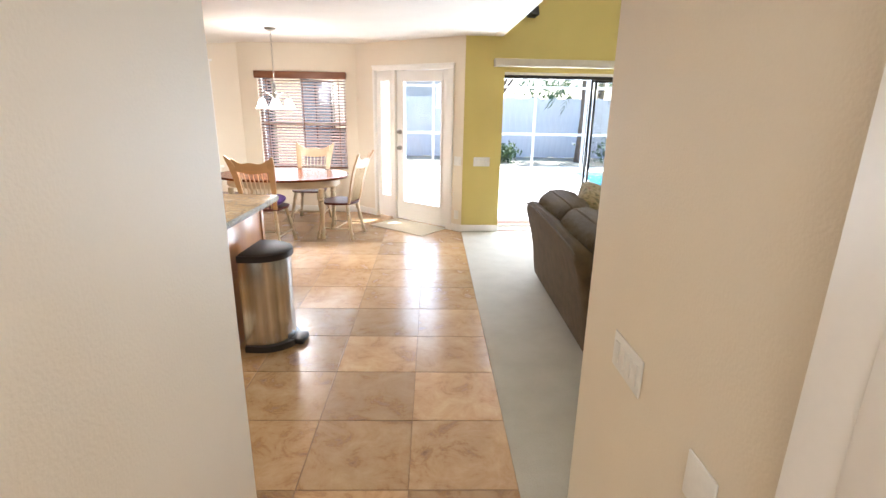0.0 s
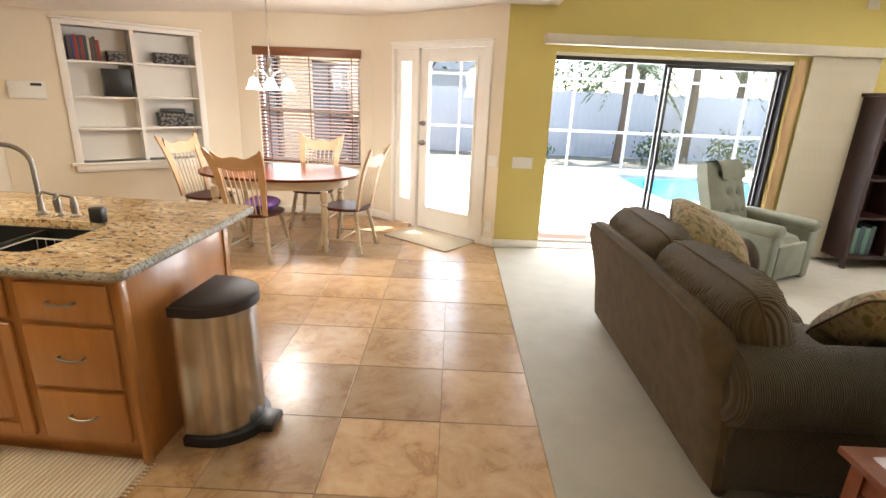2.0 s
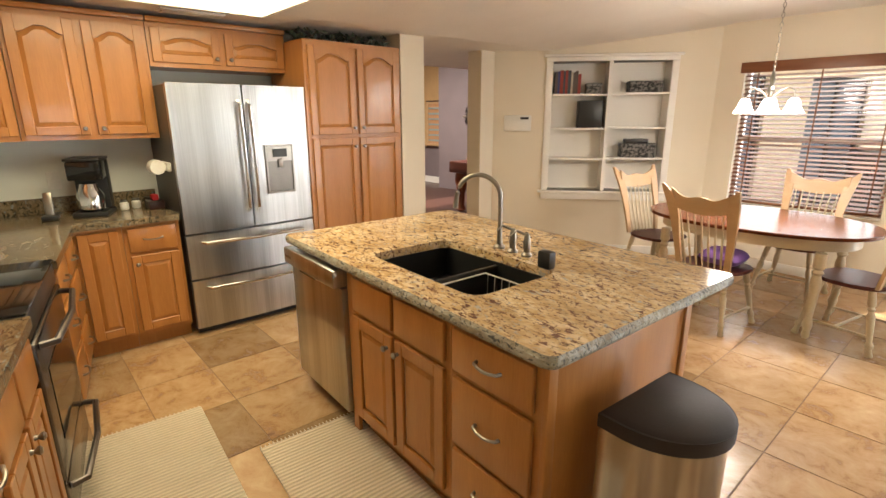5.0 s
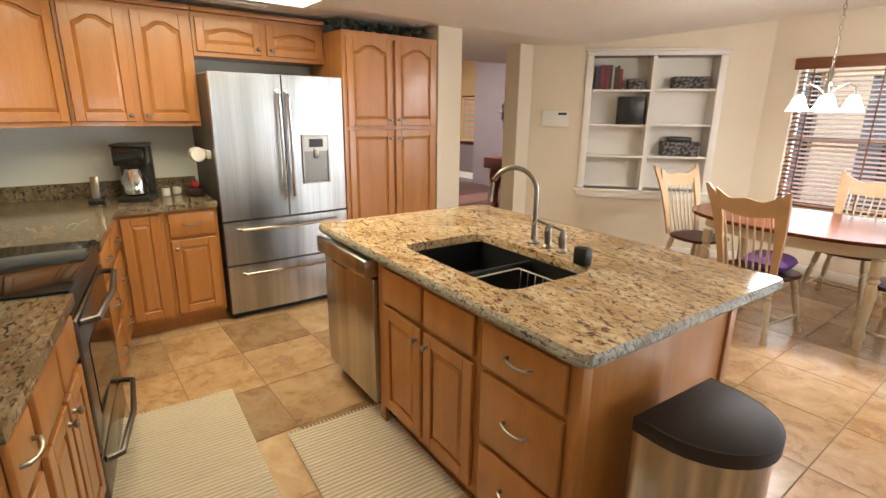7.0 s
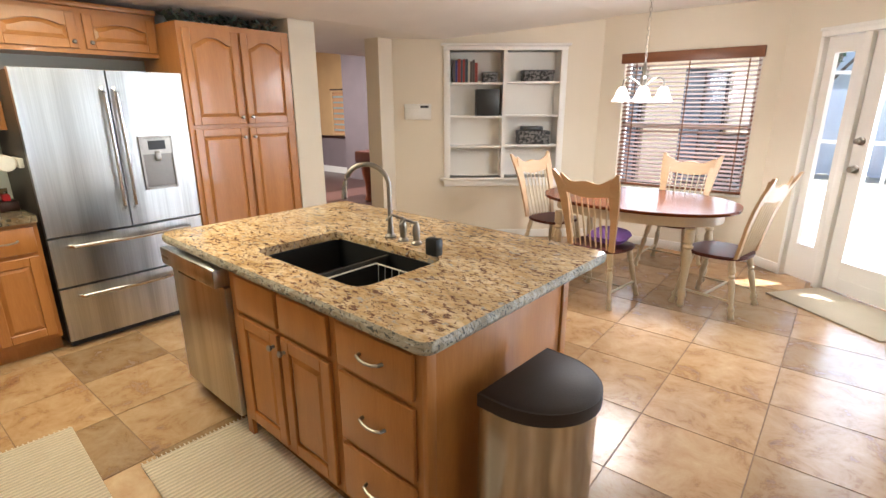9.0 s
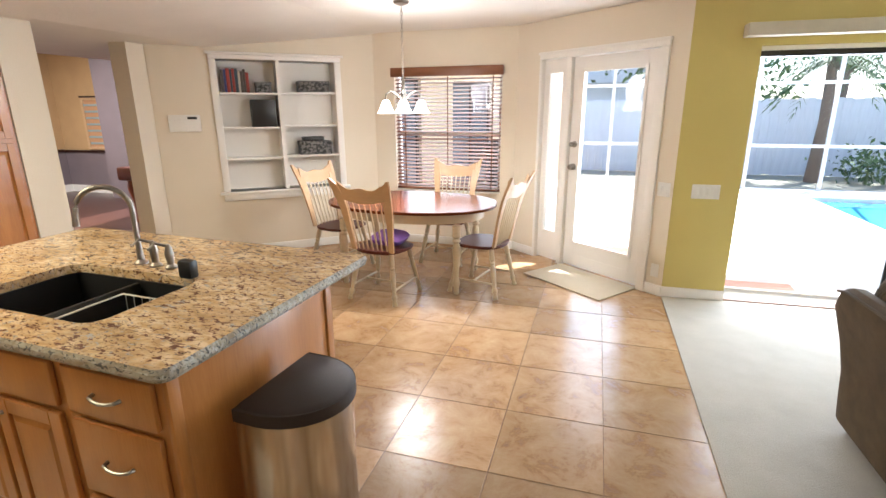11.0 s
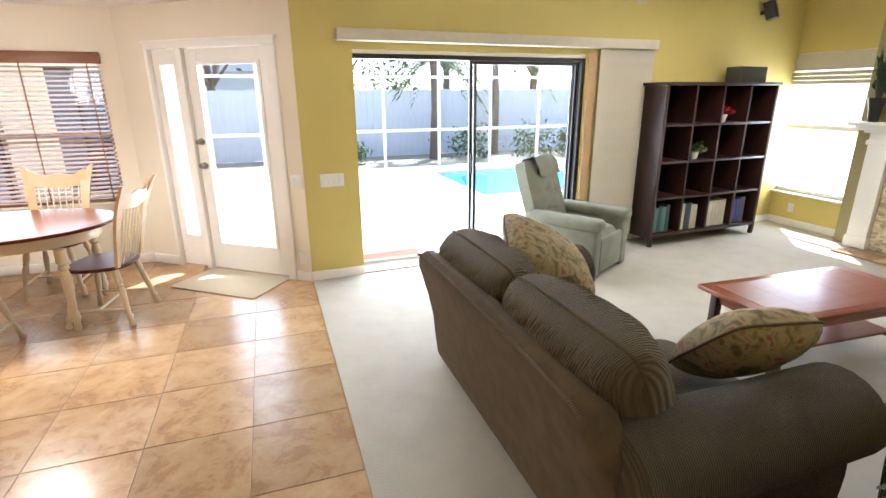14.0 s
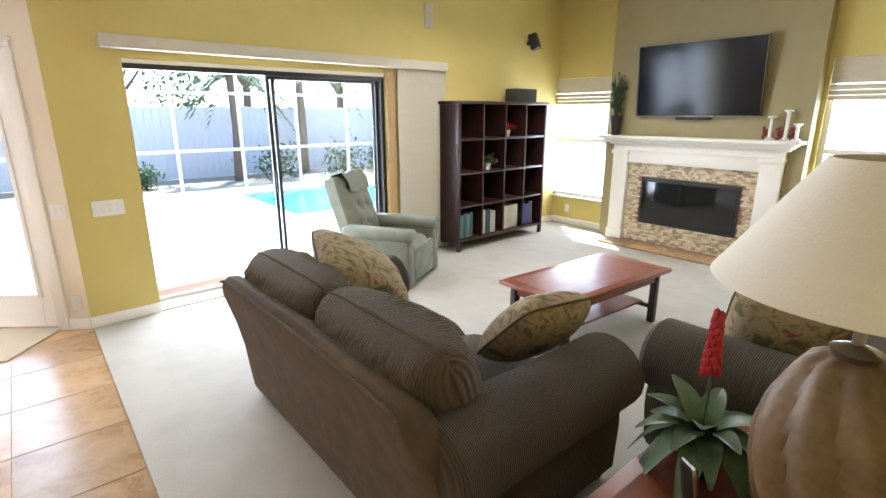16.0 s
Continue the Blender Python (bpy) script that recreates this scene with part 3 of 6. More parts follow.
box(bm, 0.88, 1.54, DY, DY + 0.045, 0.135, 0.26)
part("leaf_frame", bm, "white", door)
bm = bmesh.new()
frame_bars(bm, 0.86, 1.56, 0.25, 1.945, 0.03, DY - 0.012, DY - 0.001, 0.003)
part("glazing_bead", bm, "white", door)
pane = bx("pane", (0.882, 1.538, DY + 0.02, DY + 0.026, 0.262, 1.933), "glass", door)
pane.visible_shadow = False
for z, r in ((1.03, 0.026), (1.25, 0.022)):
    bm = bmesh.new()
    lathe(bm, [(0.032, 0.0), (0.032, 0.012), (0.012, 0.016), (0.012, 0.035), (r, 0.042), (r, 0.058), (r * 0.6, 0.068)], 16)
    part("door_handle" if z < 1.1 else "deadbolt", bm, "nickel", door, smooth=True, m=pose(0.82, DY - 0.001, z, 90))
side = tagged(thing("sidelight", DOORW, "narrow white sidelight window beside the patio door", "window"), kind="structure")
bm = bmesh.new()
box(bm, 0.38, 0.45, DY, DY + 0.045, 0.015, 2.055)
box(bm, 0.62, 0.69, DY, DY + 0.045, 0.015, 2.055)
box(bm, 0.45, 0.62, DY, DY + 0.045, 0.015, 0.32)
box(bm, 0.45, 0.62, DY, DY + 0.045, 1.93, 2.055)
part("leaf_frame", bm, "white", side)
pane = bx("pane", (0.45, 0.62, DY + 0.02, DY + 0.026, 0.32, 1.93), "glass", side)
pane.visible_shadow = False
bm = bmesh.new()
box(bm, 0.345, 0.378, -0.022, 0.10, 0, 2.06, 0.004)
box(bm, 0.695, 0.755, -0.010, 0.10, 0, 2.06, 0.003)
box(bm, 1.665, 1.75, -0.022, 0.10, 0, 2.06, 0.004)
box(bm, 0.345, 1.75, -0.022, 0.10, 2.062, 2.115, 0.004)
box(bm, 0.333, 1.765, -0.034, -0.001, 2.105, 2.13, 0.006)
structure(part("trim", bm, "white", smooth=True, m=DOORW))

# sliding patio door, its left leaf slid open
slider = tagged(thing("sliding_door", YW, "dark aluminium sliding patio door, one leaf slid open", "door"), kind="structure")
bm = bmesh.new()
box(bm, 0.492, 2.888, 0.03, 0.12, 1.955, 1.995)
box(bm, 2.845, 2.888, 0.03, 0.12, 0.02, 1.955)
part("track_frame", bm, "bronze", slider)
bx("threshold", (0.492, 2.888, 0.0, 0.14, 0.0, 0.02), mat("terracotta_sill", (0.42, 0.27, 0.21), 0.6), slider, "pinkish tiled threshold", bevel=0.003)
bx("head_strip", (0.492, 2.888, 0.02, 0.125, 1.997, 2.028), "white", slider)
for x0, y in ((1.60, 0.04), (1.665, 0.08)):
    bm = bmesh.new()
    frame_bars(bm, x0, x0 + 1.175, 0.022, 1.953, 0.03, y, y + 0.03, 0.002)
    leaf = part("door_leaf", bm, "bronze", slider)
    pane = bx("pane", (x0 + 0.03, x0 + 1.145, y + 0.012, y + 0.017, 0.052, 1.923), "glass", leaf)
    pane.visible_shadow = False
bx("pull", (1.61, 1.63, 0.02, 0.04, 0.9, 1.1), "bronze", slider, bevel=0.004)
structure(bx("jamb_trim", (2.895, 3.0, -0.02, -0.001, 0, 2.045), "ochre", bevel=0.004, m=YW))
val = thing("vertical_blind", YW, "cream vertical blind drawn aside under its long valance", "blind")
bx("valance", (0.35, 3.68, -0.13, -0.004, 2.085, 2.175), "vane", val, "cream fabric valance", bevel=0.006)
vm = None
for k in range(11):
    if vm is None:
        ob = bx("vane", (-0.001, 0.001, -0.044, 0.044, 0.03, 2.084), "vane", val)
        vm = ob.data
    else:
        ob = new("vane", vm)
        ob.parent = val
    ob.matrix_basis = pose(3.055 + k * 0.058, -0.065, 0, 0, 0, 62)

# east windows
for k, (y0, y1, z1) in enumerate(((0.92, 1.94, 2.10), (-2.50, -1.46, 2.14)), 2):
    w = tagged(thing("window_" + str(k), pose(6.48, y1, 0, 0, 0, -90), "white framed sash window with a raised cream shade", "window"), kind="structure")
    L = y1 - y0
    bm = bmesh.new()
    frame_bars(bm, 0.002, L - 0.002, 0.432, z1 - 0.002, 0.05, 0.05, 0.11)
    box(bm, 0.05, L - 0.05, 0.05, 0.11, 1.22, 1.27)
    part("window_frame", bm, "white", w)
    for a, b in ((0.48, 1.22), (1.27, z1 - 0.05)):
        pane = bx("pane", (0.052, L - 0.052, 0.078, 0.082, a, b), "glass", w)
        pane.visible_shadow = False
    bx("window_sill", (-0.03, L + 0.03, -0.04, 0.045, 0.405, 0.43), "white", w, bevel=0.005)
    sh = thing("roman_shade", pose(6.48, y1, 0, 0, 0, -90), "cream fabric roman shade folded at the top of the window", "blind", "roman shades")
    bm = bmesh.new()
    box(bm, 0.01, L - 0.01, -0.005, 0.03, 1.90, z1 - 0.005, 0.008)
    part("cloth", bm, "vane", sh)
    bm = bmesh.new()
    for j in range(3):
        box(bm, 0.01, L - 0.01, -0.025 - 0.006 * j, 0.028, 1.74 + 0.05 * j, 1.785 + 0.05 * j, 0.012)
    part("fold", bm, "vane", sh, smooth=True)

# switch plates, outlets and thermostat
def plate(m, x, z, w, h, name, label, cat, marks=1, group="wall plates"):
    t = thing(name, m @ pose(x, 0, z), label, cat, group)
    bx("cover", (-w / 2, w / 2, -0.007, -0.001, -h / 2, h / 2), "white_plastic", t, bevel=0.003)
    for k in range(marks):
        cx = (k - (marks - 1) / 2) * 0.046
        if "outlet" in name:
            for dz in (-0.02, 0.02):
                bx("socket", (cx - 0.015, cx + 0.015, -0.010, -0.0065, dz - 0.013, dz + 0.013), "white_plastic", t, bevel=0.003)
        else:
            bx("rocker", (cx - 0.015, cx + 0.015, -0.011, -0.0065, -0.033, 0.033), "white_plastic", t, bevel=0.002)


plate(YW, 0.245, 0.93, 0.21, 0.117, "light_switch", "white four gang light switch on the yellow wall", "switch", 4)
plate(DOORW, 1.83, 0.93, 0.115, 0.117, "light_switch", "white light switch on the cream wall by the door", "switch", 2)
plate(pose(XW, -3.9, 0, 0, 0, 90), 1.17, 1.12, 0.075, 0.117, "wall_outlet", "white wall outlet above the granite", "outlet")
plate(DOORW, 1.83, 0.22, 0.075, 0.117, "wall_outlet", "white wall outlet low on the cream wall", "outlet")
plate(pose(6.48, 8, 0, 0, 0, -90), 6.48, 0.24, 0.075, 0.117, "wall_outlet", "white wall outlet low on the yellow wall", "outlet")
HALL = pose(0.685, -3.12, 0, 0, 0, -90)
plate(HALL, 0.40, 0.93, 0.21, 0.117, "light_switch", "white four gang light switch on the hall wall", "switch", 4)
plate(HALL, 0.84, 0.87, 0.115, 0.117, "light_switch", "white blank plate on the hall wall", "switch", 0)
th = thing("alarm_panel", SHW @ pose(0.27, 0, 1.46), "white alarm keypad on the cream wall", "thermostat")
bx("case", (-0.15, 0.15, -0.03, -0.001, -0.085, 0.085), "white_plastic", th, bevel=0.008)
bx("display", (0.03, 0.12, -0.033, -0.0295, 0.04, 0.065), "black", th)
bx("flap", (-0.14, 0.14, -0.034, -0.0305, -0.075, 0.025), "white_plastic", th, bevel=0.002)
vt = thing("wall_vent", YW @ pose(3.50, 0, 2.66), "small cream louvred vent high on the yellow wall", "vent")
bx("frame", (-0.06, 0.06, -0.01, -0.001, -0.13, 0.13), "vane", vt, bevel=0.002)
for k in range(7):
    bx("louvre", (-0.05, 0.05, -0.014, -0.009, -0.11 + k * 0.035, -0.095 + k * 0.035), "vane", vt)
for x, z in ((5.3, 2.52), (0.80, 2.72)):
    sp = thing("wall_speaker", YW @ pose(x - 0.06, 0, z), "small black speaker on a bracket high on the yellow wall", "speaker", "wall speakers")
    bx("bracket", (-0.015, 0.015, -0.06, -0.001, -0.02, 0.02), "black", sp)
    ob = bx("cabinet", (-0.06, 0.06, -0.11, 0.0, -0.1, 0.1), "black", sp, bevel=0.012)
    ob.matrix_basis = pose(0, -0.055, 0, -18, 0, 20)

# ---- kitchen ----
def arch_panel(bm, x0, x1, z0, z1, y, arch=0.0):
    """A raised centre panel with a sloped border; the top may arch."""
    n = 10 if arch else 1

    def outline(inset, dy):
        a, b, lo, hi = x0 + inset, x1 - inset, z0 + inset, z1 - inset
        pts = [(a, lo), (b, lo)]
        for k in range(n + 1):
            t = 1 - k / n
            s = min(1, max(0, (0.5 - abs(t - 0.5)) / 0.42))
            pts.append((a + (b - a) * t, hi - arch + arch * (0.5 - 0.5 * math.cos(math.pi * s)) if arch else hi))
        return [bm.verts.new((px, y + dy, pz)) for px, pz in pts]

    outer, inner = outline(0.0, 0.009), outline(0.022, -0.001)
    c = len(outer)
    for k in range(c):
        bm.faces.new((outer[k], outer[(k + 1) % c], inner[(k + 1) % c], inner[k]))
    bm.faces.new(inner)


def door_front(parent, x0, x1, z0, z1, y=0.0, arch=0.0, knob=None, name="door"):
    """A cabinet door: rails and stiles round a raised panel; its face looks along -y."""
    w = 0.055
    bm = bmesh.new()
    box(bm, x0, x0 + w, y - 0.02, y - 0.001, z0, z1, 0.003, 1)
    box(bm, x1 - w, x1, y - 0.02, y - 0.001, z0, z1, 0.003, 1)
    box(bm, x0 + w, x1 - w, y - 0.02, y - 0.001, z0, z0 + w, 0.003, 1)
    top = z1 - w
    if arch:
        n = 10
        a, b = x0 + w, x1 - w
        pts = [(b, z1), (a, z1)]
        for k in range(n + 1):
            t = k / n
            s = min(1, max(0, (0.5 - abs(t - 0.5)) / 0.42))
            pts.append((a + (b - a) * t, top - arch + arch * (0.5 - 0.5 * math.cos(math.pi * s))))
        prism(bm, pts, -(y - 0.001), -(y - 0.02), Matrix.Rotation(radians(90), 4, "X"))
    else:
        box(bm, x0 + w, x1 - w, y - 0.02, y - 0.001, top, z1, 0.003, 1)
    face = bmesh.new()
    box(face, x0 + w, x1 - w, y - 0.008, y - 0.002, z0 + w, z1 - w - arch)
    arch_panel(face, x0 + w + 0.003, x1 - w - 0.003, z0 + w + 0.003, top - 0.003, y - 0.017, arch)
    d = part(name, bm, "wood", parent, smooth=True)
    d.data.set_sharp_from_angle(angle=radians(14))
    part("panel", face, "wood", d, smooth=True).data.set_sharp_from_angle(angle=radians(14))
    if knob:
        bm = bmesh.new()
        lathe(bm, [(0.009, 0), (0.006, 0.010), (0.013, 0.018), (0.014, 0.024), (0.008, 0.03)], 12)
        part("knob", bm, "nickel", d, "brushed nickel knob", smooth=True, m=pose(knob[0], y - 0.020, knob[1], 90))
    return d


def bow_handle(parent, x, z, y, w=0.11):
    bm = bmesh.new()
    tube(bm, [(x - w / 2, y, z + 0.004), (x - w / 2 + 0.003, y - 0.018, z + 0.004), (x - w / 4, y - 0.026, z), (x, y - 0.028, z - 0.002),
              (x + w / 4, y - 0.026, z), (x + w / 2 - 0.003, y - 0.018, z + 0.004), (x + w / 2, y, z + 0.004)], [0.007, 0.006, 0.005, 0.0055, 0.005, 0.006, 0.007])
    part("handle", bm, "nickel", parent, "brushed nickel bow handle", smooth=True)


def drawer_front(parent, x0, x1, z0, z1, y=0.0, handle=True):
    bm = bmesh.new()
    box(bm, x0, x1, y - 0.02, y - 0.001, z0, z1, 0.006, 2)
    d = part("drawer", bm, "wood", parent, smooth=True)
    if handle:
        bow_handle(d, (x0 + x1) / 2, (z0 + z1) / 2, y - 0.019)
    return d


def base_unit(m, w, kind, label, depth=0.58, h=0.865, group="base cabinets"):
    """A floor cabinet from x 0 to w, its face at y=0."""
    c = thing("base_cabinet", m, label, "cabinet", group)
    bm = bmesh.new()
    box(bm, 0, w, 0, depth, 0.10, h if group != "island cabinets" or kind == "drawers" else 0.66)
    if group == "island cabinets" and kind != "drawers":
        box(bm, 0, w, 0, 0.02, 0.66, h)
        box(bm, 0, w, depth - 0.02, depth, 0.66, h)
    box(bm, 0, w, 0.06, depth, 0, 0.10)
    part("body", bm, "wood", c)
    g = 0.025
    if kind == "drawers":
        for a, b in ((0.13, 0.36), (0.385, 0.655), (0.68, 0.84)):
            drawer_front(c, g, w - g, a, b)
    elif kind == "doors":
        for x0, x1, kx in ((g, w / 2 - 0.012, w / 2 - 0.04), (w / 2 + 0.012, w - g, w / 2 + 0.04)):
            door_front(c, x0, x1, 0.13, 0.655, knob=(kx, 0.60))
            drawer_front(c, x0, x1, 0.68, 0.84, handle=False)
    elif kind == "door":
        door_front(c, g, w - g, 0.13, 0.655, knob=(w - g - 0.03 if w > 1 else g + 0.03, 0.60))
        drawer_front(c, g, w - g, 0.68, 0.84)
    else:
        door_front(c, g, w - g, 0.13, 0.84)
    return c


ISL = pose(-1.27, -1.90, 0, 0, 0, -2.5)
LI = 1.66
base_unit(ISL @ pose(-0.42, 0, 0), 0.42, "drawers", "maple island cabinet with three drawers and bow handles", 0.84, group="island cabinets")
base_unit(ISL @ pose(-1.14, 0, 0), 0.718, "doors", "maple sink cabinet with two raised panel doors", 0.84, group="island cabinets")
ie = thing("island_end", ISL, "plain maple end board closing the island beside the bin", "panel")
bx("side_board", (0.001, 0.012, 0.04, 0.81, 0.0, 0.865), "wood", ie, bevel=0.002)
for y0 in (-0.004, 0.812):
    bx("corner_strip", (0.001, 0.022, y0, y0 + 0.042, 0.0, 0.865), "wood", ie, bevel=0.003)
fi = thing("island_filler", ISL, "narrow maple filler strip between dishwasher and sink cabinet", "panel")
bx("strip", (-1.19, -1.142, 0.0, 0.02, 0.0, 0.865), "wood", fi)
bx("back_strip", (-1.19, -1.142, 0.82, 0.84, 0.0, 0.865), "wood", fi)
dw = thing("dishwasher", ISL @ pose(-1.79, 0, 0), "stainless steel dishwasher built into the island", "dishwasher")
bx("tub", (0, 0.596, 0.02, 0.6, 0.09, 0.862), "black", dw)
bx("kick_plate", (0.005, 0.59, 0.05, 0.08, 0, 0.088), "black", dw)
bx("door", (0.003, 0.593, -0.025, 0.018, 0.095, 0.755), "steel", dw, bevel=0.006)
bx("control_panel", (0.003, 0.593, -0.068, 0.018, 0.765, 0.852), "steel", dw, "stainless control panel standing proud of the door", bevel=0.006)
bx("grip", (0.20, 0.38, -0.066, -0.02, 0.757, 0.764), "black", dw)
bx("badge", (0.02, 0.10, -0.0695, -0.0682, 0.80, 0.815), "nickel", dw)


def slab_with_hole(name, x0, x1, y0, y1, hole, z0, z1, m, label, corner=0.04):
    """A worktop with rounded corners, a cut-out and a rough-hewn edge."""
    def ring(a, b, c, d, r, n=5):
        pts = []
        for cx, cy, s in ((b - r, c + r, -90), (b - r, d - r, 0), (a + r, d - r, 90), (a + r, c + r, 180)):
            for k in range(n + 1):
                t = radians(s + 90 * k / n)
                pts.append((cx + r * math.cos(t), cy + r * math.sin(t)))
        return pts
    top = thing(name, m, label, "worktop")
    bm = bmesh.new()
    o = ring(x0, x1, y0, y1, corner)
    i = ring(*hole, 0.07) if hole else None
    for z, flip in ((z1, False), (z0, True)):
        vo = [bm.verts.new((x, y, z)) for x, y in o]
        if i:
            vi = [bm.verts.new((x, y, z)) for x, y in i]
            for k in range(len(o)):
                q = (vo[k], vo[(k + 1) % len(o)], vi[(k + 1) % len(o)], vi[k])
                bm.faces.new(q[::-1] if flip else q)
        else:
            bm.faces.new(vo[::-1] if flip else vo)
    if i:
        lo = [bm.verts.new((x, y, z0)) for x, y in i]
        hi = [bm.verts.new((x, y, z1)) for x, y in i]
        for k in range(len(i)):
            bm.faces.new((lo[k], lo[(k + 1) % len(i)], hi[(k + 1) % len(i)], hi[k]))
    part("top", bm, "granite", top)
    # chipped edge
    rng = random.Random(3)
    bm = bmesh.new()
    path = []
    for k in range(len(o)):
        a, b = Vector(o[k]), Vector(o[(k + 1) % len(o)])
        n = max(1, int((b - a).length / 0.025))
        path += [a.lerp(b, j / n) for j in range(n)]
    centre = Vector(((x0 + x1) / 2, (y0 + y1) / 2))
    rows = []
    for q, z in enumerate((z0, z0 + (z1 - z0) * 0.35, z0 + (z1 - z0) * 0.7, z1 + 0.0006)):
        row = []
        for p in path:
            out = Vector((1 if p.x > x1 - corner else -1 if p.x < x0 + corner else 0, 1 if p.y > y1 - corner else -1 if p.y < y0 + corner else 0))
            out = out.normalized() if out.length else out
            push = (0.004, 0.012, 0.010, 0.001)[q] + rng.uniform(-0.003, 0.003) * (q in (1, 2))
            row.append(bm.verts.new((p.x + out.x * push, p.y + out.y * push, z)))
        rows.append(row)
    for lo, hi in zip(rows, rows[1:]):
        for k in range(len(path)):
            bm.faces.new((lo[k], lo[(k + 1) % len(path)], hi[(k + 1) % len(path)], hi[k]))
    part("edge", bm, "granite_edge", top, "rough chiselled granite edge")
    return top


slab_with_hole("island_worktop", -1.84, 0.05, -0.035, 1.15, (-1.18, -0.43, 0.12, 0.60), 0.866, 0.906, ISL, "gold and brown granite island worktop with a chiselled edge")
sink = thing("kitchen_sink", ISL @ pose(-0.805, 0.36, 0.60), "black double bowl composite sink set in the granite", "sink")
bm = bmesh.new()
for x0, x1 in ((-0.37, 0.0), (0.02, 0.37)):
    box(bm, x0, x1, -0.235, 0.235, 0.10, 0.11)
box(bm, -0.385, -0.37, -0.25, 0.25, 0.10, 0.2645)
box(bm, 0.37, 0.385, -0.25, 0.25, 0.10, 0.2645)
box(bm, -0.37, 0.37, -0.25, -0.235, 0.10, 0.2645)
box(bm, -0.37, 0.37, 0.235, 0.25, 0.10, 0.2645)
part("bowl", bm, "black", sink)
bx("divider", (0.0, 0.02, -0.235, 0.235, 0.11, 0.255), "black", sink, bevel=0.006)
for x in (-0.19, 0.2):
    bm = bmesh.new()
    lathe(bm, [(0.045, 0.111), (0.045, 0.114), (0.02, 0.115)], 16, (x, 0, 0))
    part("drain", bm, "chrome", sink)
rack = thing("sink_rack", ISL @ pose(-0.61, 0.33, 0.712), "white wire rack inside the sink bowl", "rack")
bm = bmesh.new()
tube(bm, [(-0.15, -0.16, 0.13), (0.15, -0.16, 0.13), (0.15, 0.16, 0.13), (-0.15, 0.16, 0.13), (-0.15, -0.155, 0.13)], 0.004, 6)
for k in range(7):
    x = -0.135 + k * 0.045
    tube(bm, [(x, -0.16, 0.13), (x, -0.155, 0.0), (x, 0.155, 0.0), (x, 0.16, 0.13)], 0.0025, 5)
part("wire", bm, "white_plastic", rack, smooth=True)
soap = thing("sponge_holder", ISL @ pose(-0.50, 0.60, 0.907), "black plastic caddy at the sink's back corner", "caddy")
bx("cup", (-0.035, 0.035, -0.024, 0.024, 0, 0.08), "black", soap, bevel=0.012)
fau = thing("kitchen_faucet", ISL @ pose(-0.875, 0.69, 0.907), "brushed nickel gooseneck faucet standing on the granite", "faucet")
bm = bmesh.new()
lathe(bm, [(0.03, 0), (0.03, 0.008), (0.017, 0.02), (0.014, 0.06), (0.012, 0.10)], 16)
pts = [(0, 0, 0.08)] + [(0, 0, 0.2)] + [(0, -0.11 + 0.11 * math.cos(radians(a)), 0.25 + 0.11 * math.sin(radians(a))) for a in range(0, 170, 14)]
pts += [(0, -0.225, 0.225), (0, -0.228, 0.19)]
tube(bm, pts, [0.012] * (len(pts) - 2) + [0.013, 0.015], 12)
ob = part("spout", bm, "nickel", fau, smooth=True)
ob.matrix_basis = pose(0, 0, 0, 0, 0, -55)
for x, h, nm in ((0.10, 0.12, "valve_handle"), (0.19, 0.11, "soap_pump")):
    bm = bmesh.new()
    lathe(bm, [(0.026, 0), (0.026, 0.008), (0.015, 0.02), (0.019, h * 0.6), (0.014, h * 0.85), (0.006, h)], 14, (x, -0.01, 0))
    tube(bm, [(x, -0.01, h - 0.01), (x - 0.03, -0.05, h + 0.012), (x - 0.035, -0.085, h - 0.01)], [0.007, 0.007, 0.005])
    part(nm, bm, "nickel", fau, smooth=True)

# pedal bin
bn = thing("pedal_bin", pose(-1.155, -1.56, 0, 0, 0, -4), "stainless steel half-round pedal bin with a black lid beside the island", "bin")


def dee(w, d, n=18):
    return [(0, -w / 2)] + [(d * (0.25 + 0.75 * math.cos(a)), w / 2 * math.sin(a)) for a in [radians(-86 + 172 * k / n) for k in range(n + 1)]] + [(0, w / 2)]


bm = bmesh.new()
prism(bm, dee(0.385, 0.28), 0.045, 0.644)
bmesh.ops.bevel(bm, geom=[e for e in bm.edges if len(e.link_faces) == 2 and e.calc_face_angle(0) > 1.2 and abs(e.verts[0].co.z - e.verts[1].co.z) > 0.3], offset=0.03, segments=5, affect="EDGES")
part("shell", bm, "bin_steel", bn, smooth=True)
bm = bmesh.new()
prism(bm, dee(0.415, 0.31), 0.0, 0.044)
box(bm, 0.24, 0.36, -0.07, 0.07, 0.004, 0.05, 0.015)
part("base", bm, "black", bn, smooth=True)
bm = bmesh.new()
prism(bm, dee(0.405, 0.295), 0.645, 0.688)
o1, o2 = dee(0.385, 0.29), dee(0.35, 0.265)
lo = [bm.verts.new((x + 0.004, y, 0.6885)) for x, y in o1]
hi = [bm.verts.new((x + 0.012, y, 0.700)) for x, y in o2]
for k in range(len(lo)):
    bm.faces.new((lo[k], lo[(k + 1) % len(lo)], hi[(k + 1) % len(lo)], hi[k]))
bm.faces.new(hi)
part("lid", bm, mat("lid_plastic", (0.024, 0.015, 0.012), 0.55, bump=0.2, detail_scale=160), bn, "dark brown textured plastic lid", smooth=True)

# west run: fridge, pantry, cabinets
fr = thing("fridge", pose(-4.19, -2.115, 0, 0, 0, 90), "stainless steel french door fridge with two freezer drawers", "fridge")
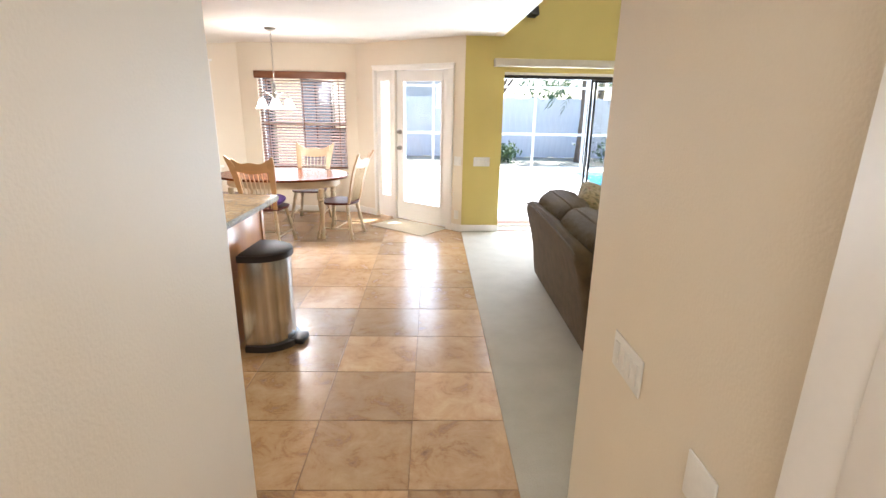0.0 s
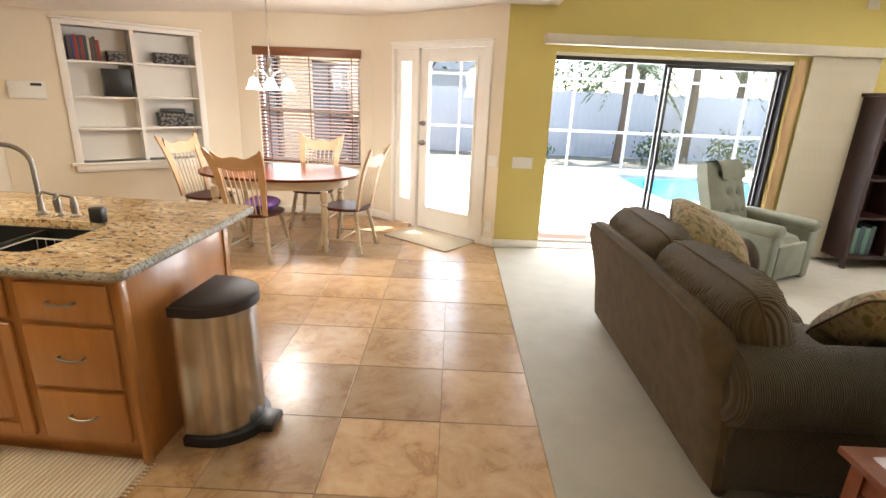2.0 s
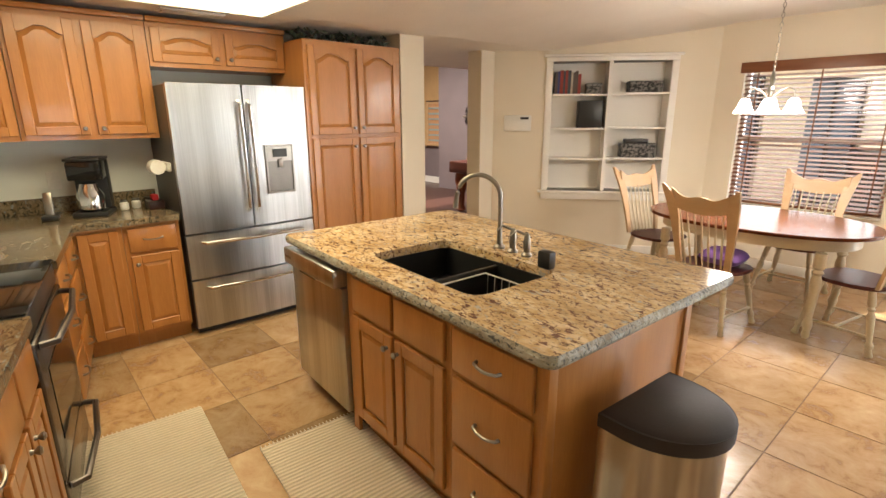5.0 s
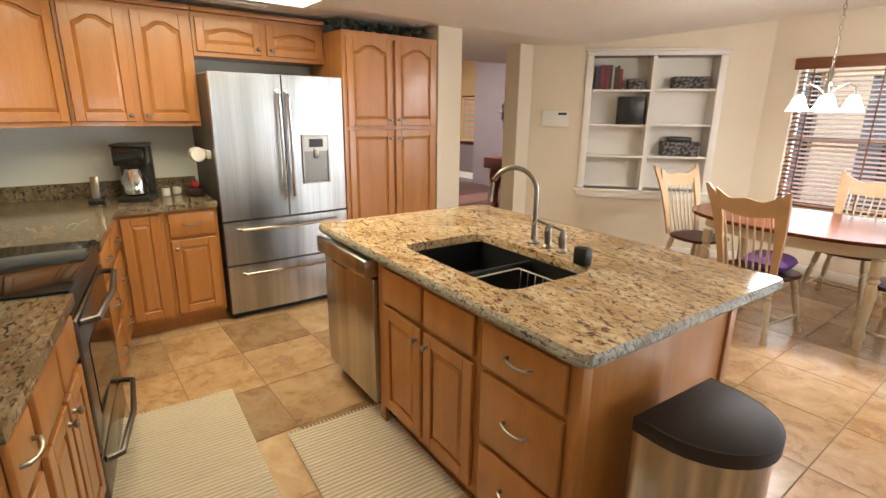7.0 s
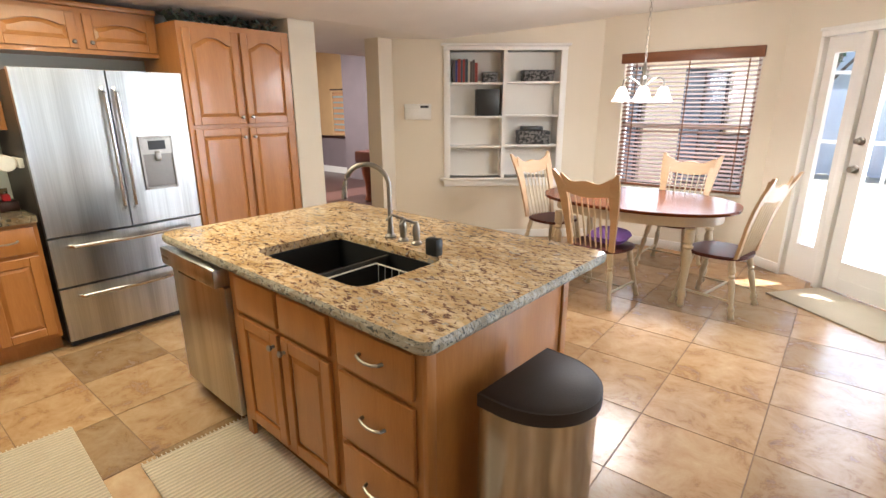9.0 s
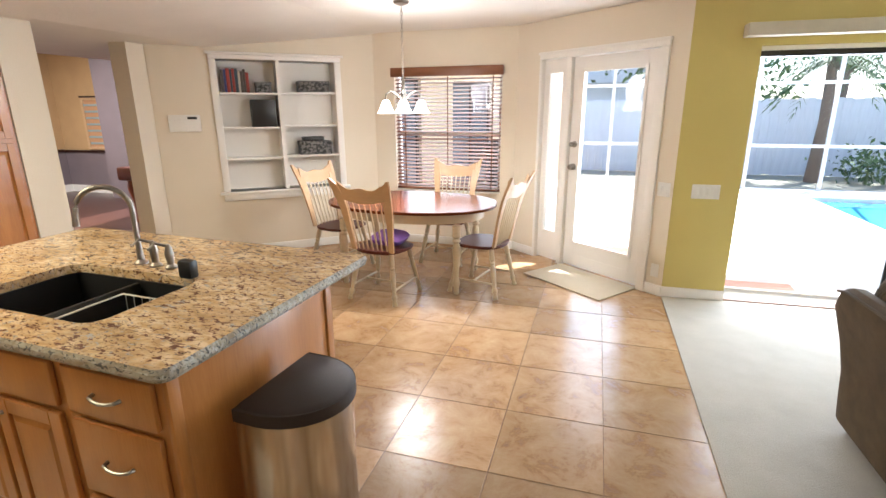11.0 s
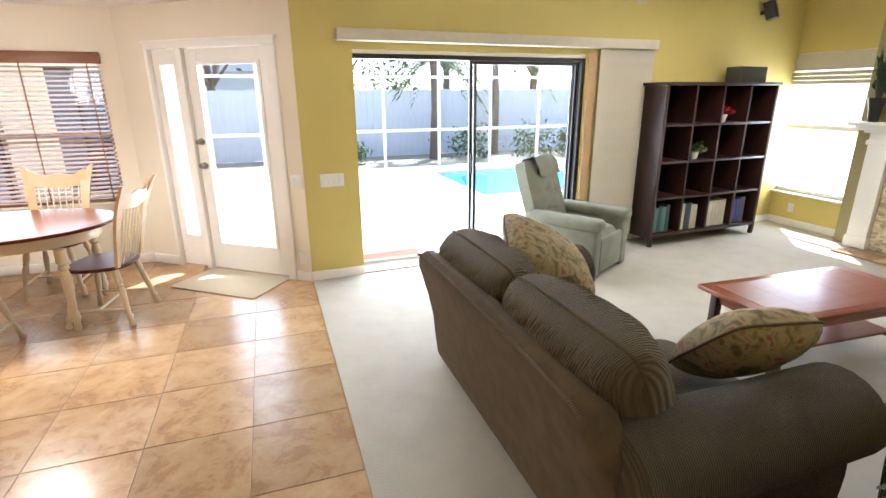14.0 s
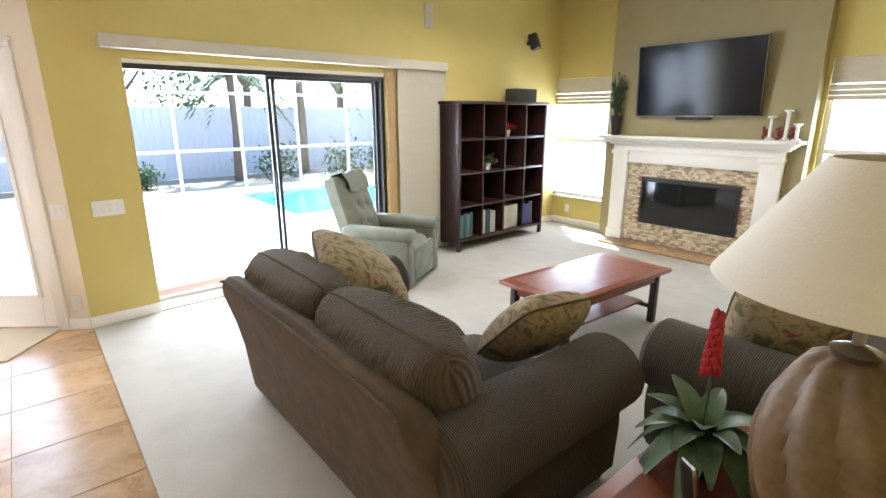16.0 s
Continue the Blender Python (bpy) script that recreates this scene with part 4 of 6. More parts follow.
bx("body", (0.005, 0.955, 0.012, 0.60, 0.03, 1.745), mat("fridge_side", (0.10, 0.095, 0.09), 0.5), fr)
bx("foot_rail", (0.02, 0.94, 0.02, 0.08, 0, 0.03), "black", fr)


def curved_front(name, x0, x1, z0, z1, parent):
    bm = bmesh.new()
    n = 10
    pts = [(x0, 0.010)] + [(x0 + (x1 - x0) * k / n, -0.035 - 0.018 * math.sin(math.pi * ((x0 + (x1 - x0) * k / n)) / 0.96)) for k in range(n + 1)] + [(x1, 0.010)]
    prism(bm, pts, z0, z1)
    return part(name, bm, "steel", parent, smooth=True)


dl = curved_front("door", 0.004, 0.474, 0.755, 1.755, fr)
dr = curved_front("door", 0.484, 0.956, 0.755, 1.755, fr)
d1 = curved_front("drawer", 0.004, 0.956, 0.425, 0.742, fr)
d2 = curved_front("drawer", 0.004, 0.956, 0.055, 0.412, fr)
for d, x in ((dl, 0.445), (dr, 0.513)):
    bm = bmesh.new()
    tube(bm, [(x, -0.05, 0.87), (x, -0.085, 0.90), (x, -0.10, 1.25), (x, -0.085, 1.62), (x, -0.05, 1.65)], 0.012)
    part("handle", bm, "chrome", d, smooth=True)
for d, z in ((d1, 0.685), (d2, 0.355)):
    bm = bmesh.new()
    tube(bm, [(0.10, -0.045, z), (0.12, -0.09, z), (0.48, -0.115, z), (0.84, -0.09, z), (0.86, -0.045, z)], 0.012)
    part("handle", bm, "chrome", d, smooth=True)
bm = bmesh.new()
frame_bars(bm, 0.60, 0.82, 0.98, 1.34, 0.016, -0.066, -0.05, 0.003)
box(bm, 0.616, 0.804, -0.066, -0.05, 1.22, 1.324)
part("dispenser", bm, "nickel", dr)
bx("dispenser_screen", (0.655, 0.765, -0.070, -0.0665, 1.25, 1.31), "black", dr)
bx("dispenser_recess", (0.616, 0.804, -0.056, -0.049, 0.996, 1.22), mat("recess", (0.20, 0.18, 0.16), 0.3, metal=0.8), dr)
bx("dispenser_spout", (0.69, 0.73, -0.075, -0.058, 1.17, 1.238), "nickel", dr, bevel=0.008)

pan = thing("pantry_cabinet", pose(-4.14, -1.155, 0, 0, 0, 90) @ Matrix.Diagonal((0.985, 1, 1, 1)), "tall maple pantry cabinet with four raised panel doors", "cabinet")
bm = bmesh.new()
box(bm, 0, 0.905, 0, 0.60, 0.10, 2.10)
box(bm, 0, 0.905, 0.06, 0.60, 0, 0.10)
part("body", bm, "wood", pan)
for x0, x1, kx in ((0.03, 0.44, 0.41), (0.465, 0.875, 0.495)):
    door_front(pan, x0, x1, 1.40, 2.06, arch=0.05, knob=(kx, 1.45))
    door_front(pan, x0, x1, 0.13, 1.37, knob=(kx, 1.30))
garland = thing("ivy_garland", pose(-4.40, -0.70, 2.101), "dusty dark green ivy lying on top of the pantry cabinet", "plant")


def leaf_cloud(bm, n, sx, sy, sz, size, rng, centre=(0, 0, 0), droop=0.0):
    for _ in range(n):
        p = Vector((rng.gauss(0, 0.5) * sx, rng.gauss(0, 0.5) * sy, rng.gauss(0, 0.5) * sz)) + Vector(centre)
        r = Euler((rng.uniform(-1.2, 1.2), rng.uniform(-1.2, 1.2), rng.uniform(0, 6.3))).to_matrix()
        s = size * rng.uniform(0.6, 1.3)
        q = [p + r @ Vector(v) for v in ((-s, 0, 0), (-0.2 * s, 0.45 * s, 0.06 * s), (s, 0, -droop * s), (-0.2 * s, -0.45 * s, 0.06 * s))]
        bm.faces.new([bm.verts.new(v) for v in q])


bm = bmesh.new()
rng = random.Random(11)
for _ in range(260):
    p = Vector((rng.uniform(-0.10, 0.18), rng.uniform(-0.44, 0.38), rng.uniform(0.012, 0.085)))
    r = Euler((rng.uniform(-0.9, 0.9), rng.uniform(-0.9, 0.9), rng.uniform(0, 6.3))).to_matrix()
    s = rng.uniform(0.018, 0.040)
    bm.faces.new([bm.verts.new(p + r @ Vector(v)) for v in ((-s, 0, 0), (0, 0.5 * s, 0), (s, 0, 0), (0, -0.5 * s, 0))])
tube(bm, [(0.05, -0.43, 0.008), (0.02, -0.2, 0.008), (0.08, 0.0, 0.008), (0.04, 0.38, 0.008)], 0.006, 6)
part("vine", bm, mat("dusty_ivy", (0.09, 0.11, 0.075), 0.7), garland)


def upper_unit(m, w, z0, z1, doors, label, depth=0.33, arch=0.045):
    c = thing("wall_cabinet", m, label, "cabinet", "wall cabinets")
    bx("body", (0, w, 0, depth, z0, z1), "wood", c)
    g = 0.02
    dwid = w / doors
    for k in range(doors):
        side = 1 if (k % 2 == 0 and doors > 1) else 0
        x0, x1 = k * dwid + g, (k + 1) * dwid - g
        door_front(c, x0, x1, z0 + 0.03, z1 - 0.03, arch=arch, knob=(x1 - 0.03 if side else x0 + 0.03, z0 + 0.07))
    bm = bmesh.new()
    box(bm, -0.0, w, -0.035, 0.02, z1 + 0.001, z1 + 0.035, 0.008)
    part("crown", bm, "wood", c, smooth=True)
    return c


upper_unit(pose(-4.46, -2.11, 0, 0, 0, 90), 0.96, 1.87, 2.15, 2, "short maple wall cabinet above the fridge with arched panels", arch=0.03)
upper_unit(pose(-4.46, -2.86, 0, 0, 0, 90), 0.745, 1.40, 2.15, 2, "maple wall cabinet with two arched panel doors")
upper_unit(pose(-4.13, -3.30, 0, 0, 0, 127), 0.545, 1.40, 2.15, 1, "diagonal maple corner wall cabinet with an arched panel door", depth=0.30)
upper_unit(pose(-2.60, -3.38, 0, 0, 0, 180), 1.52, 1.40, 2.15, 4, "maple wall cabinets over the range counter")

base_unit(pose(-4.20, -2.47, 0, 0, 0, 90), 0.335, "door", "maple base cabinet with one drawer beside the fridge")
base_unit(pose(-4.20, -2.74, 0, 0, 0, 90), 0.268, "panel", "maple corner cabinet with a tall raised panel door")
SR = pose(-4.20, -2.745, 0, 0, 0, -9.5)     # south run: x runs east along its face


def south(x, w, kind, label):
    """Cabinets whose face looks north, x metres east of the corner."""
    return base_unit(SR @ pose(x + w, 0, 0, 0, 0, 180), w, kind, label, 0.60)


south(0.04, 0.43, "drawers", "maple drawer cabinet between corner and range")
south(0.472, 0.425, "drawers", "maple drawer cabinet between corner and range")
south(1.662, 0.60, "doors", "maple base cabinet beside the range with two doors")
south(2.264, 0.22, "drawers", "narrow maple drawer cabinet beside the doors")
rg = thing("range", SR @ pose(1.658, 0.0, 0, 0, 0, 180), "stainless steel electric range with black glass top", "stove")
bx("body", (0, 0.758, 0.03, 0.62, 0.03, 0.905), "black", rg)
bx("oven_door", (0.005, 0.753, -0.025, 0.028, 0.25, 0.80), mat("oven_dark_steel", (0.16, 0.14, 0.13), 0.22, metal=0.9), rg, bevel=0.008)
bx("oven_window", (0.12, 0.64, -0.028, -0.0255, 0.36, 0.66), "darkglass", rg)
bx("warming_drawer", (0.005, 0.753, -0.022, 0.028, 0.04, 0.24), mat("oven_dark_steel_b", (0.16, 0.14, 0.13), 0.22, metal=0.9), rg, bevel=0.008)
bx("control_strip", (0.005, 0.753, -0.015, 0.028, 0.81, 0.90), "black", rg, bevel=0.006)
bx("cooktop", (0.0, 0.758, -0.02, 0.62, 0.906, 0.918), "darkglass", rg, bevel=0.004)
for z in (0.775, 0.20):
    bm = bmesh.new()
    tube(bm, [(0.05, -0.025, z), (0.07, -0.075, z), (0.38, -0.095, z), (0.69, -0.075, z), (0.71, -0.025, z)], 0.013)
    part("handle", bm, mat("range_handle" + str(z), (0.12, 0.10, 0.09), 0.3, metal=0.7), rg, smooth=True)

bm = bmesh.new()
near, far = SR @ Vector((0.898, 0.03, 0)), SR @ Vector((0.898, -0.62, 0))
prism(bm, [(-4.79, far.y), (-4.79, -2.135), (-4.16, -2.135), (-4.16, -2.72), (near.x, near.y), (far.x, far.y)], 0.866, 0.906)
wt = part("worktop", bm, "granite_dark")
tagged(wt, "brown granite L-shaped worktop beside the fridge", "worktop")
bm = bmesh.new()
prism(bm, [(1.661, -0.60), (2.50, -0.60), (2.50, 0.03), (1.661, 0.03)], 0.866, 0.906)
tagged(part("worktop", bm, "granite_dark", m=SR), "brown granite worktop beside the range", "worktop")
bs = thing("backsplash", pose(XW, 0, 0), "low granite upstand along the kitchen wall", "backsplash")
bx("upstand", (0.002, 0.022, -3.38, -2.135, 0.907, 1.01), "granite_dark", bs)

cm = thing("coffee_maker", pose(-4.50, -2.56, 0.907, 0, 0, 70), "black and steel drip coffee maker on the granite", "coffee maker")
bx("base", (-0.10, 0.10, -0.12, 0.12, 0, 0.035), "black", cm, bevel=0.01)
bx("tower", (-0.095, 0.095, 0.03, 0.12, 0.036, 0.36), "black", cm, bevel=0.012)
bx("brew_head", (-0.095, 0.095, -0.11, 0.029, 0.24, 0.36), "darkglass", cm, bevel=0.012)
bx("head_lid", (-0.10, 0.10, -0.12, 0.12, 0.361, 0.38), "black", cm, bevel=0.008)
bm = bmesh.new()
lathe(bm, [(0.055, 0.036), (0.075, 0.05), (0.078, 0.14), (0.055, 0.19), (0.05, 0.215)], 20, (0, -0.04, 0))
part("carafe", bm, "chrome", cm, smooth=True)
ph = thing("cordless_phone", pose(-4.48, -2.80, 0.907, 0, 0, 80), "silver cordless phone standing in its cradle on the granite", "phone")
bx("cradle", (-0.045, 0.045, -0.05, 0.05, 0, 0.03), "black", ph, bevel=0.01)
ob = bx("handset", (-0.024, 0.024, -0.012, 0.012, 0, 0.15), "nickel", ph, bevel=0.009)
ob.matrix_basis = pose(0, 0, 0.025, -12)
pt = thing("paper_towel_dispenser", pose(-4.40, -2.109, 1.16), "white roll holder on the side of the fridge", "holder")
bm = bmesh.new()
lathe(bm, [(0.045, 0), (0.05, 0.01), (0.05, 0.09), (0.045, 0.10)], 18)
part("roll", bm, "white_plastic", pt, smooth=True, m=pose(0.1, -0.08, 0.05, 0, -90))
bx("bracket", (-0.06, 0.13, -0.03, -0.002, 0.02, 0.08), "white_plastic", pt, bevel=0.008)
rn = random.Random(4)
for k, (x, y, c) in enumerate(((-4.62, -2.22, "glass"), (-4.60, -2.30, "white_plastic"), (-4.56, -2.38, "white_plastic"))):
    j = thing("glass_jar", pose(x, y, 0.907), "small clear jar on the granite by the fridge", "jar", "small jars")
    bm = bmesh.new()
    lathe(bm, [(0.022, 0), (0.028, 0.008), (0.028, 0.05), (0.02, 0.058)], 14)
    part("body", bm, "glass" if c == "glass" else M["white_plastic"], j, smooth=True)
    bm = bmesh.new()
    lathe(bm, [(0.021, 0.0585), (0.022, 0.07)], 14)
    part("lid", bm, "nickel", j, smooth=True)
b = thing("small_basket", pose(-4.5, -2.20, 0.907), "small dark wooden box with papers beside the fridge", "box")
bx("tray", (-0.07, 0.07, -0.05, 0.05, 0, 0.06), "dark", b, bevel=0.004)
bx("packet", (-0.03, 0.04, -0.02, 0.02, 0.061, 0.10), "red", b, bevel=0.004)

# luminous ceiling panel and vent of the kitchen
lp = thing("ceiling_light_panel", pose(-3.55, -2.35, 2.21), "large lit fluorescent ceiling panel over the kitchen", "lamp")
bx("diffuser", (-0.45, 0.85, -0.45, 0.85, -0.02, -0.004), "panel_glow", lp)
bm = bmesh.new()
for d in ((-0.48, -0.452, -0.48, 0.88), (0.852, 0.88, -0.48, 0.88), (-0.452, 0.852, -0.48, -0.452), (-0.452, 0.852, 0.852, 0.88)):
    box(bm, *d, -0.028, -0.003)
part("frame", bm, "white", lp)
cv = thing("ceiling_vent", pose(-4.28, -1.86, 2.212, 0, 0, 90), "white slatted vent in the kitchen ceiling", "vent")
bx("frame", (-0.2, 0.2, -0.06, 0.06, -0.012, -0.001), "white", cv, bevel=0.003)
for k in range(5):
    bx("slat", (-0.18, 0.18, -0.048 + k * 0.021, -0.034 + k * 0.021, -0.018, -0.0125), "vane", cv)

# rugs on the kitchen floor
def rug(m, w, d, label, material="cream_rug"):
    r = thing("rug", m, label, "rug", "kitchen rugs")
    bm = bmesh.new()
    box(bm, -w / 2, w / 2, -d / 2, d / 2, 0.001, 0.012, 0.003)
    part("cloth", bm, material, r)
    if material == "cream_rug":
        bm = bmesh.new()
        for s in (-1, 1):
            for k in range(int(w / 0.02)):
                x = -w / 2 + 0.01 + k * 0.02
                box(bm, x - 0.003, x + 0.003, s * (d / 2 + 0.012) - 0.012, s * (d / 2 + 0.012) + 0.012, 0.0015, 0.005)
        part("fringe", bm, material, r)
    return r


rug(pose(-2.53, -2.74, 0, 0, 0, 86), 0.62, 1.34, "cream ribbed cotton rug on the travertine by the range")
rug(pose(-1.93, -2.08, 0, 0, 0, 86), 0.50, 1.32, "cream ribbed cotton rug on the travertine before the sink")
mt = thing("door_mat", pose(-0.22, 1.80, 0, 0, 0, -38.2), "plain beige door mat on the travertine before the patio door", "mat")
bx("cloth", (-0.46, 0.46, -0.27, 0.27, 0.001, 0.012), "mat_cloth", mt, bevel=0.004)

# ---- breakfast nook ----
TURN = [(0.020, 0.0), (0.024, 0.01), (0.016, 0.05), (0.024, 0.07), (0.024, 0.085), (0.015, 0.10), (0.021, 0.20), (0.024, 0.27), (0.016, 0.30), (0.023, 0.315), (0.016, 0.33), (0.024, 0.345), (0.020, 0.44)]


def slanted(bm, profile, a, b, segs=12):
    """A turned post from point a to point b."""
    a, b = Vector(a), Vector(b)
    h = profile[-1][1]
    rot = Matrix.Translation(a) @ (b - a).to_track_quat("Z", "Y").to_matrix().to_4x4() @ Matrix.Scale((b - a).length / h, 4, (0, 0, 1))
    old = set(bm.verts)
    lathe(bm, profile, segs)
    bmesh.ops.transform(bm, matrix=rot, verts=[v for v in bm.verts if v not in old])


def dining_chair(m):
    """Faces +y: the seat's front is at +y and the back at -y."""
    c = thing("dining_chair", m, "cream spindle back chair with a dark red seat at the table", "chair", "chairs round the table")
    bm = bmesh.new()
    pts = []
    for k in range(28):
        a = 2 * math.pi * k / 28
        r = 1 / (abs(math.cos(a)) ** 3.2 + abs(math.sin(a)) ** 3.2) ** (1 / 3.2)
        pts.append((0.225 * r * math.cos(a) * (1 + 0.06 * math.sin(a)), 0.215 * r * math.sin(a)))
    prism(bm, pts, 0.43, 0.455)
    bmesh.ops.bevel(bm, geom=[e for e in bm.edges if abs(e.verts[0].co.z - e.verts[1].co.z) < 1e-5], offset=0.008, segments=2, affect="EDGES")
    part("seat", bm, "seat", c, "dark red stained seat", smooth=True)
    for x, y in ((-1, 1), (1, 1), (-1, -1), (1, -1)):
        bm = bmesh.new()
        slanted(bm, TURN, (x * 0.225, y * 0.225, 0.0), (x * 0.155, y * 0.145, 0.431))
        part("leg", bm, "cream_wood", c, smooth=True)
    for s in (-1, 1):
        bm = bmesh.new()
        tube(bm, [(s * 0.205, -0.205, 0.13), (s * 0.205, 0.205, 0.13)], 0.010)
        part("stretcher", bm, "cream_wood", c, smooth=True)
    bm = bmesh.new()
    tube(bm, [(-0.205, 0, 0.13), (0.205, 0, 0.13)], 0.010)
    part("stretcher", bm, "cream_wood", c, smooth=True)
    for s in (-1, 1):
        bm = bmesh.new()
        pts = [(s * 0.180, -0.18, 0.45), (s * 0.190, -0.200, 0.56), (s * 0.204, -0.228, 0.70), (s * 0.212, -0.262, 0.83), (s * 0.224, -0.302, 0.94), (s * 0.244, -0.335, 1.01), (s * 0.268, -0.358, 1.065)]
        rings = []
        for p, w in zip(pts, (0.022, 0.022, 0.027, 0.036, 0.040, 0.030, 0.010)):
            rings.append([bm.verts.new((p[0] + dx * w, p[1] + dy * 0.011, p[2])) for dx, dy in ((-1, -1), (1, -1), (1, 1), (-1, 1))])
        for lo, hi in zip(rings, rings[1:]):
            for k in range(4):
                bm.faces.new((lo[k], lo[(k + 1) % 4], hi[(k + 1) % 4], hi[k]))
        bm.faces.new(rings[0][::-1])
        bm.faces.new(rings[-1])
        part("back_post", bm, "natural", c)
    bm = bmesh.new()
    n = 16
    rows = []
    for k in range(n + 1):
        u = 2 * k / n - 1
        x = u * 0.222
        top = 0.985 + 0.042 * abs(u) ** 2.6 + 0.010 * math.cos(u * 6.3)
        bot = 0.878 - 0.012 * math.cos(u * 3.14)
        y = -0.295 - 0.012 * (1 - u * u)
        rows.append([bm.verts.new(v) for v in ((x, y - 0.002, bot), (x, y + 0.016, bot), (x, y - 0.014, top), (x, y - 0.032, top))])
    for a, b in zip(rows, rows[1:]):
        for k in range(4):
            bm.faces.new((a[k], a[(k + 1) % 4], b[(k + 1) % 4], b[k]))
    bm.faces.new(rows[0])
    bm.faces.new(rows[-1][::-1])
    part("crest_rail", bm, "natural", c, smooth=True)
    for k in range(7):
        x = -0.135 + 0.045 * k
        bm = bmesh.new()
        tube(bm, [(x, -0.175, 0.452), (x * 1.05, -0.215, 0.60), (x * 1.12, -0.255, 0.76), (x * 1.18, -0.290, 0.885)], [0.006, 0.009, 0.007, 0.005], 7)
        part("spindle", bm, "cream_wood", c, smooth=True)
    return c


first = dining_chair(pose(-1.84, 0.96, 0, 0, 0, -8))
copy_thing(first, pose(-1.05, 1.36, 0, 0, 0, 78))
copy_thing(first, pose(-1.62, 2.15, 0, 0, 0, 176))
copy_thing(first, pose(-2.60, 1.60, 0, 0, 0, -104))

table = thing("dining_table", pose(-1.78, 1.50, 0), "oval mahogany topped dining table with cream turned legs", "table")
bm = bmesh.new()
oval = [(0.81 * math.copysign(abs(math.cos(a)) ** 0.9, math.cos(a)), 0.56 * math.copysign(abs(math.sin(a)) ** 0.9, math.sin(a))) for a in [2 * math.pi * k / 56 for k in range(56)]]
prism(bm, oval, 0.73, 0.755)
bmesh.ops.bevel(bm, geom=[e for e in bm.edges if abs(e.verts[0].co.z - e.verts[1].co.z) < 1e-5], offset=0.008, segments=2, affect="EDGES")
part("tabletop", bm, "mahogany", table, "glossy mahogany top", smooth=True)
bm = bmesh.new()
lo = [(x * 0.86, y * 0.80) for x, y in oval]
prism(bm, lo, 0.63, 0.729)
part("apron", bm, "cream_wood", table, smooth=True)
LEG = [(0.018, 0), (0.027, 0.02), (0.022, 0.06), (0.034, 0.10), (0.028, 0.13), (0.020, 0.15), (0.030, 0.30), (0.036, 0.42), (0.024, 0.47), (0.038, 0.49), (0.024, 0.51), (0.038, 0.53), (0.036, 0.55), (0.036, 0.629)]
for x, y in ((-0.54, -0.36), (0.54, -0.36), (-0.54, 0.36), (0.54, 0.36)):
    bm = bmesh.new()
    lathe(bm, LEG, 16, (x, y, 0))
    part("leg", bm, "cream_wood", table, smooth=True)
cu = thing("seat_cushion", pose(-1.80, 1.0, 0.457), "purple cloth bundle lying on a chair seat", "cushion")
bm = bmesh.new()
cushion(bm, 0.30, 0.28, 0.13, pose(0, 0, 0.062))
part("pad", bm, "purple", cu, smooth=True)

ch = thing("chandelier", pose(-1.74, 1.25, 0), "brushed nickel chandelier with lit white glass bell shades", "lamp")
bm = bmesh.new()
lathe(bm, [(0.065, CEIL - 0.002), (0.06, CEIL - 0.02), (0.02, CEIL - 0.035)][::-1], 20)
part("canopy", bm, "nickel", ch, smooth=True)
bm = bmesh.new()
for k in range(17):
    z = 1.86 + k * 0.032
    s = 0.010
    tube(bm, [(s * math.cos(a) * (k % 2), s * math.cos(a) * (1 - k % 2), z + 0.019 * math.sin(a)) for a in [2 * math.pi * j / 8 for j in range(9)]], 0.0022, 5)
part("chain", bm, "nickel", ch, smooth=True)
bm = bmesh.new()
lathe(bm, [(0.006, 1.60), (0.022, 1.62), (0.012, 1.66), (0.028, 1.71), (0.014, 1.76), (0.02, 1.80), (0.006, 1.86)], 16)
part("stem", bm, "nickel", ch, smooth=True)
for k in range(4):
    a = radians(20 + 90 * k)
    cx, cy = math.cos(a), math.sin(a)
    bm = bmesh.new()
    tube(bm, [(0.01 * cx, 0.01 * cy, 1.66), (0.06 * cx, 0.06 * cy, 1.71), (0.11 * cx, 0.11 * cy, 1.735), (0.145 * cx, 0.145 * cy, 1.715), (0.15 * cx, 0.15 * cy, 1.66)], 0.007)
    arm = part("arm", bm, "nickel", ch, smooth=True)
    bm = bmesh.new()
    lathe(bm, [(0.022, 1.662), (0.036, 1.64), (0.048, 1.60), (0.072, 1.555), (0.069, 1.555), (0.045, 1.60), (0.033, 1.64), (0.018, 1.66)], 20, (0.15 * cx, 0.15 * cy, 0))
    part("shade", bm, "shade_glow", arm, "lit white glass bell shade", smooth=True)

# ---- living room ----
def capsule_roll(bm, r, y0, y1, cx, cz, segs=22, flat=0.0):
    """A rolled arm along y with softened ends."""
    prof = [(y0, r * 0.55), (y0 + 0.012, r * 0.85), (y0 + 0.04, r), (y1 - 0.04, r), (y1 - 0.012, r * 0.85), (y1, r * 0.55)]
    rings = [[bm.verts.new((cx + q * math.cos(2 * math.pi * k / segs) * 1.08, y, cz + q * math.sin(2 * math.pi * k / segs))) for k in range(segs)] for y, q in prof]
    for lo, hi in zip(rings, rings[1:]):
        for k in range(segs):
            bm.faces.new((lo[k], lo[(k + 1) % segs], hi[(k + 1) % segs], hi[k]))
    bm.faces.new(rings[0][::-1])
    bm.faces.new(rings[-1])


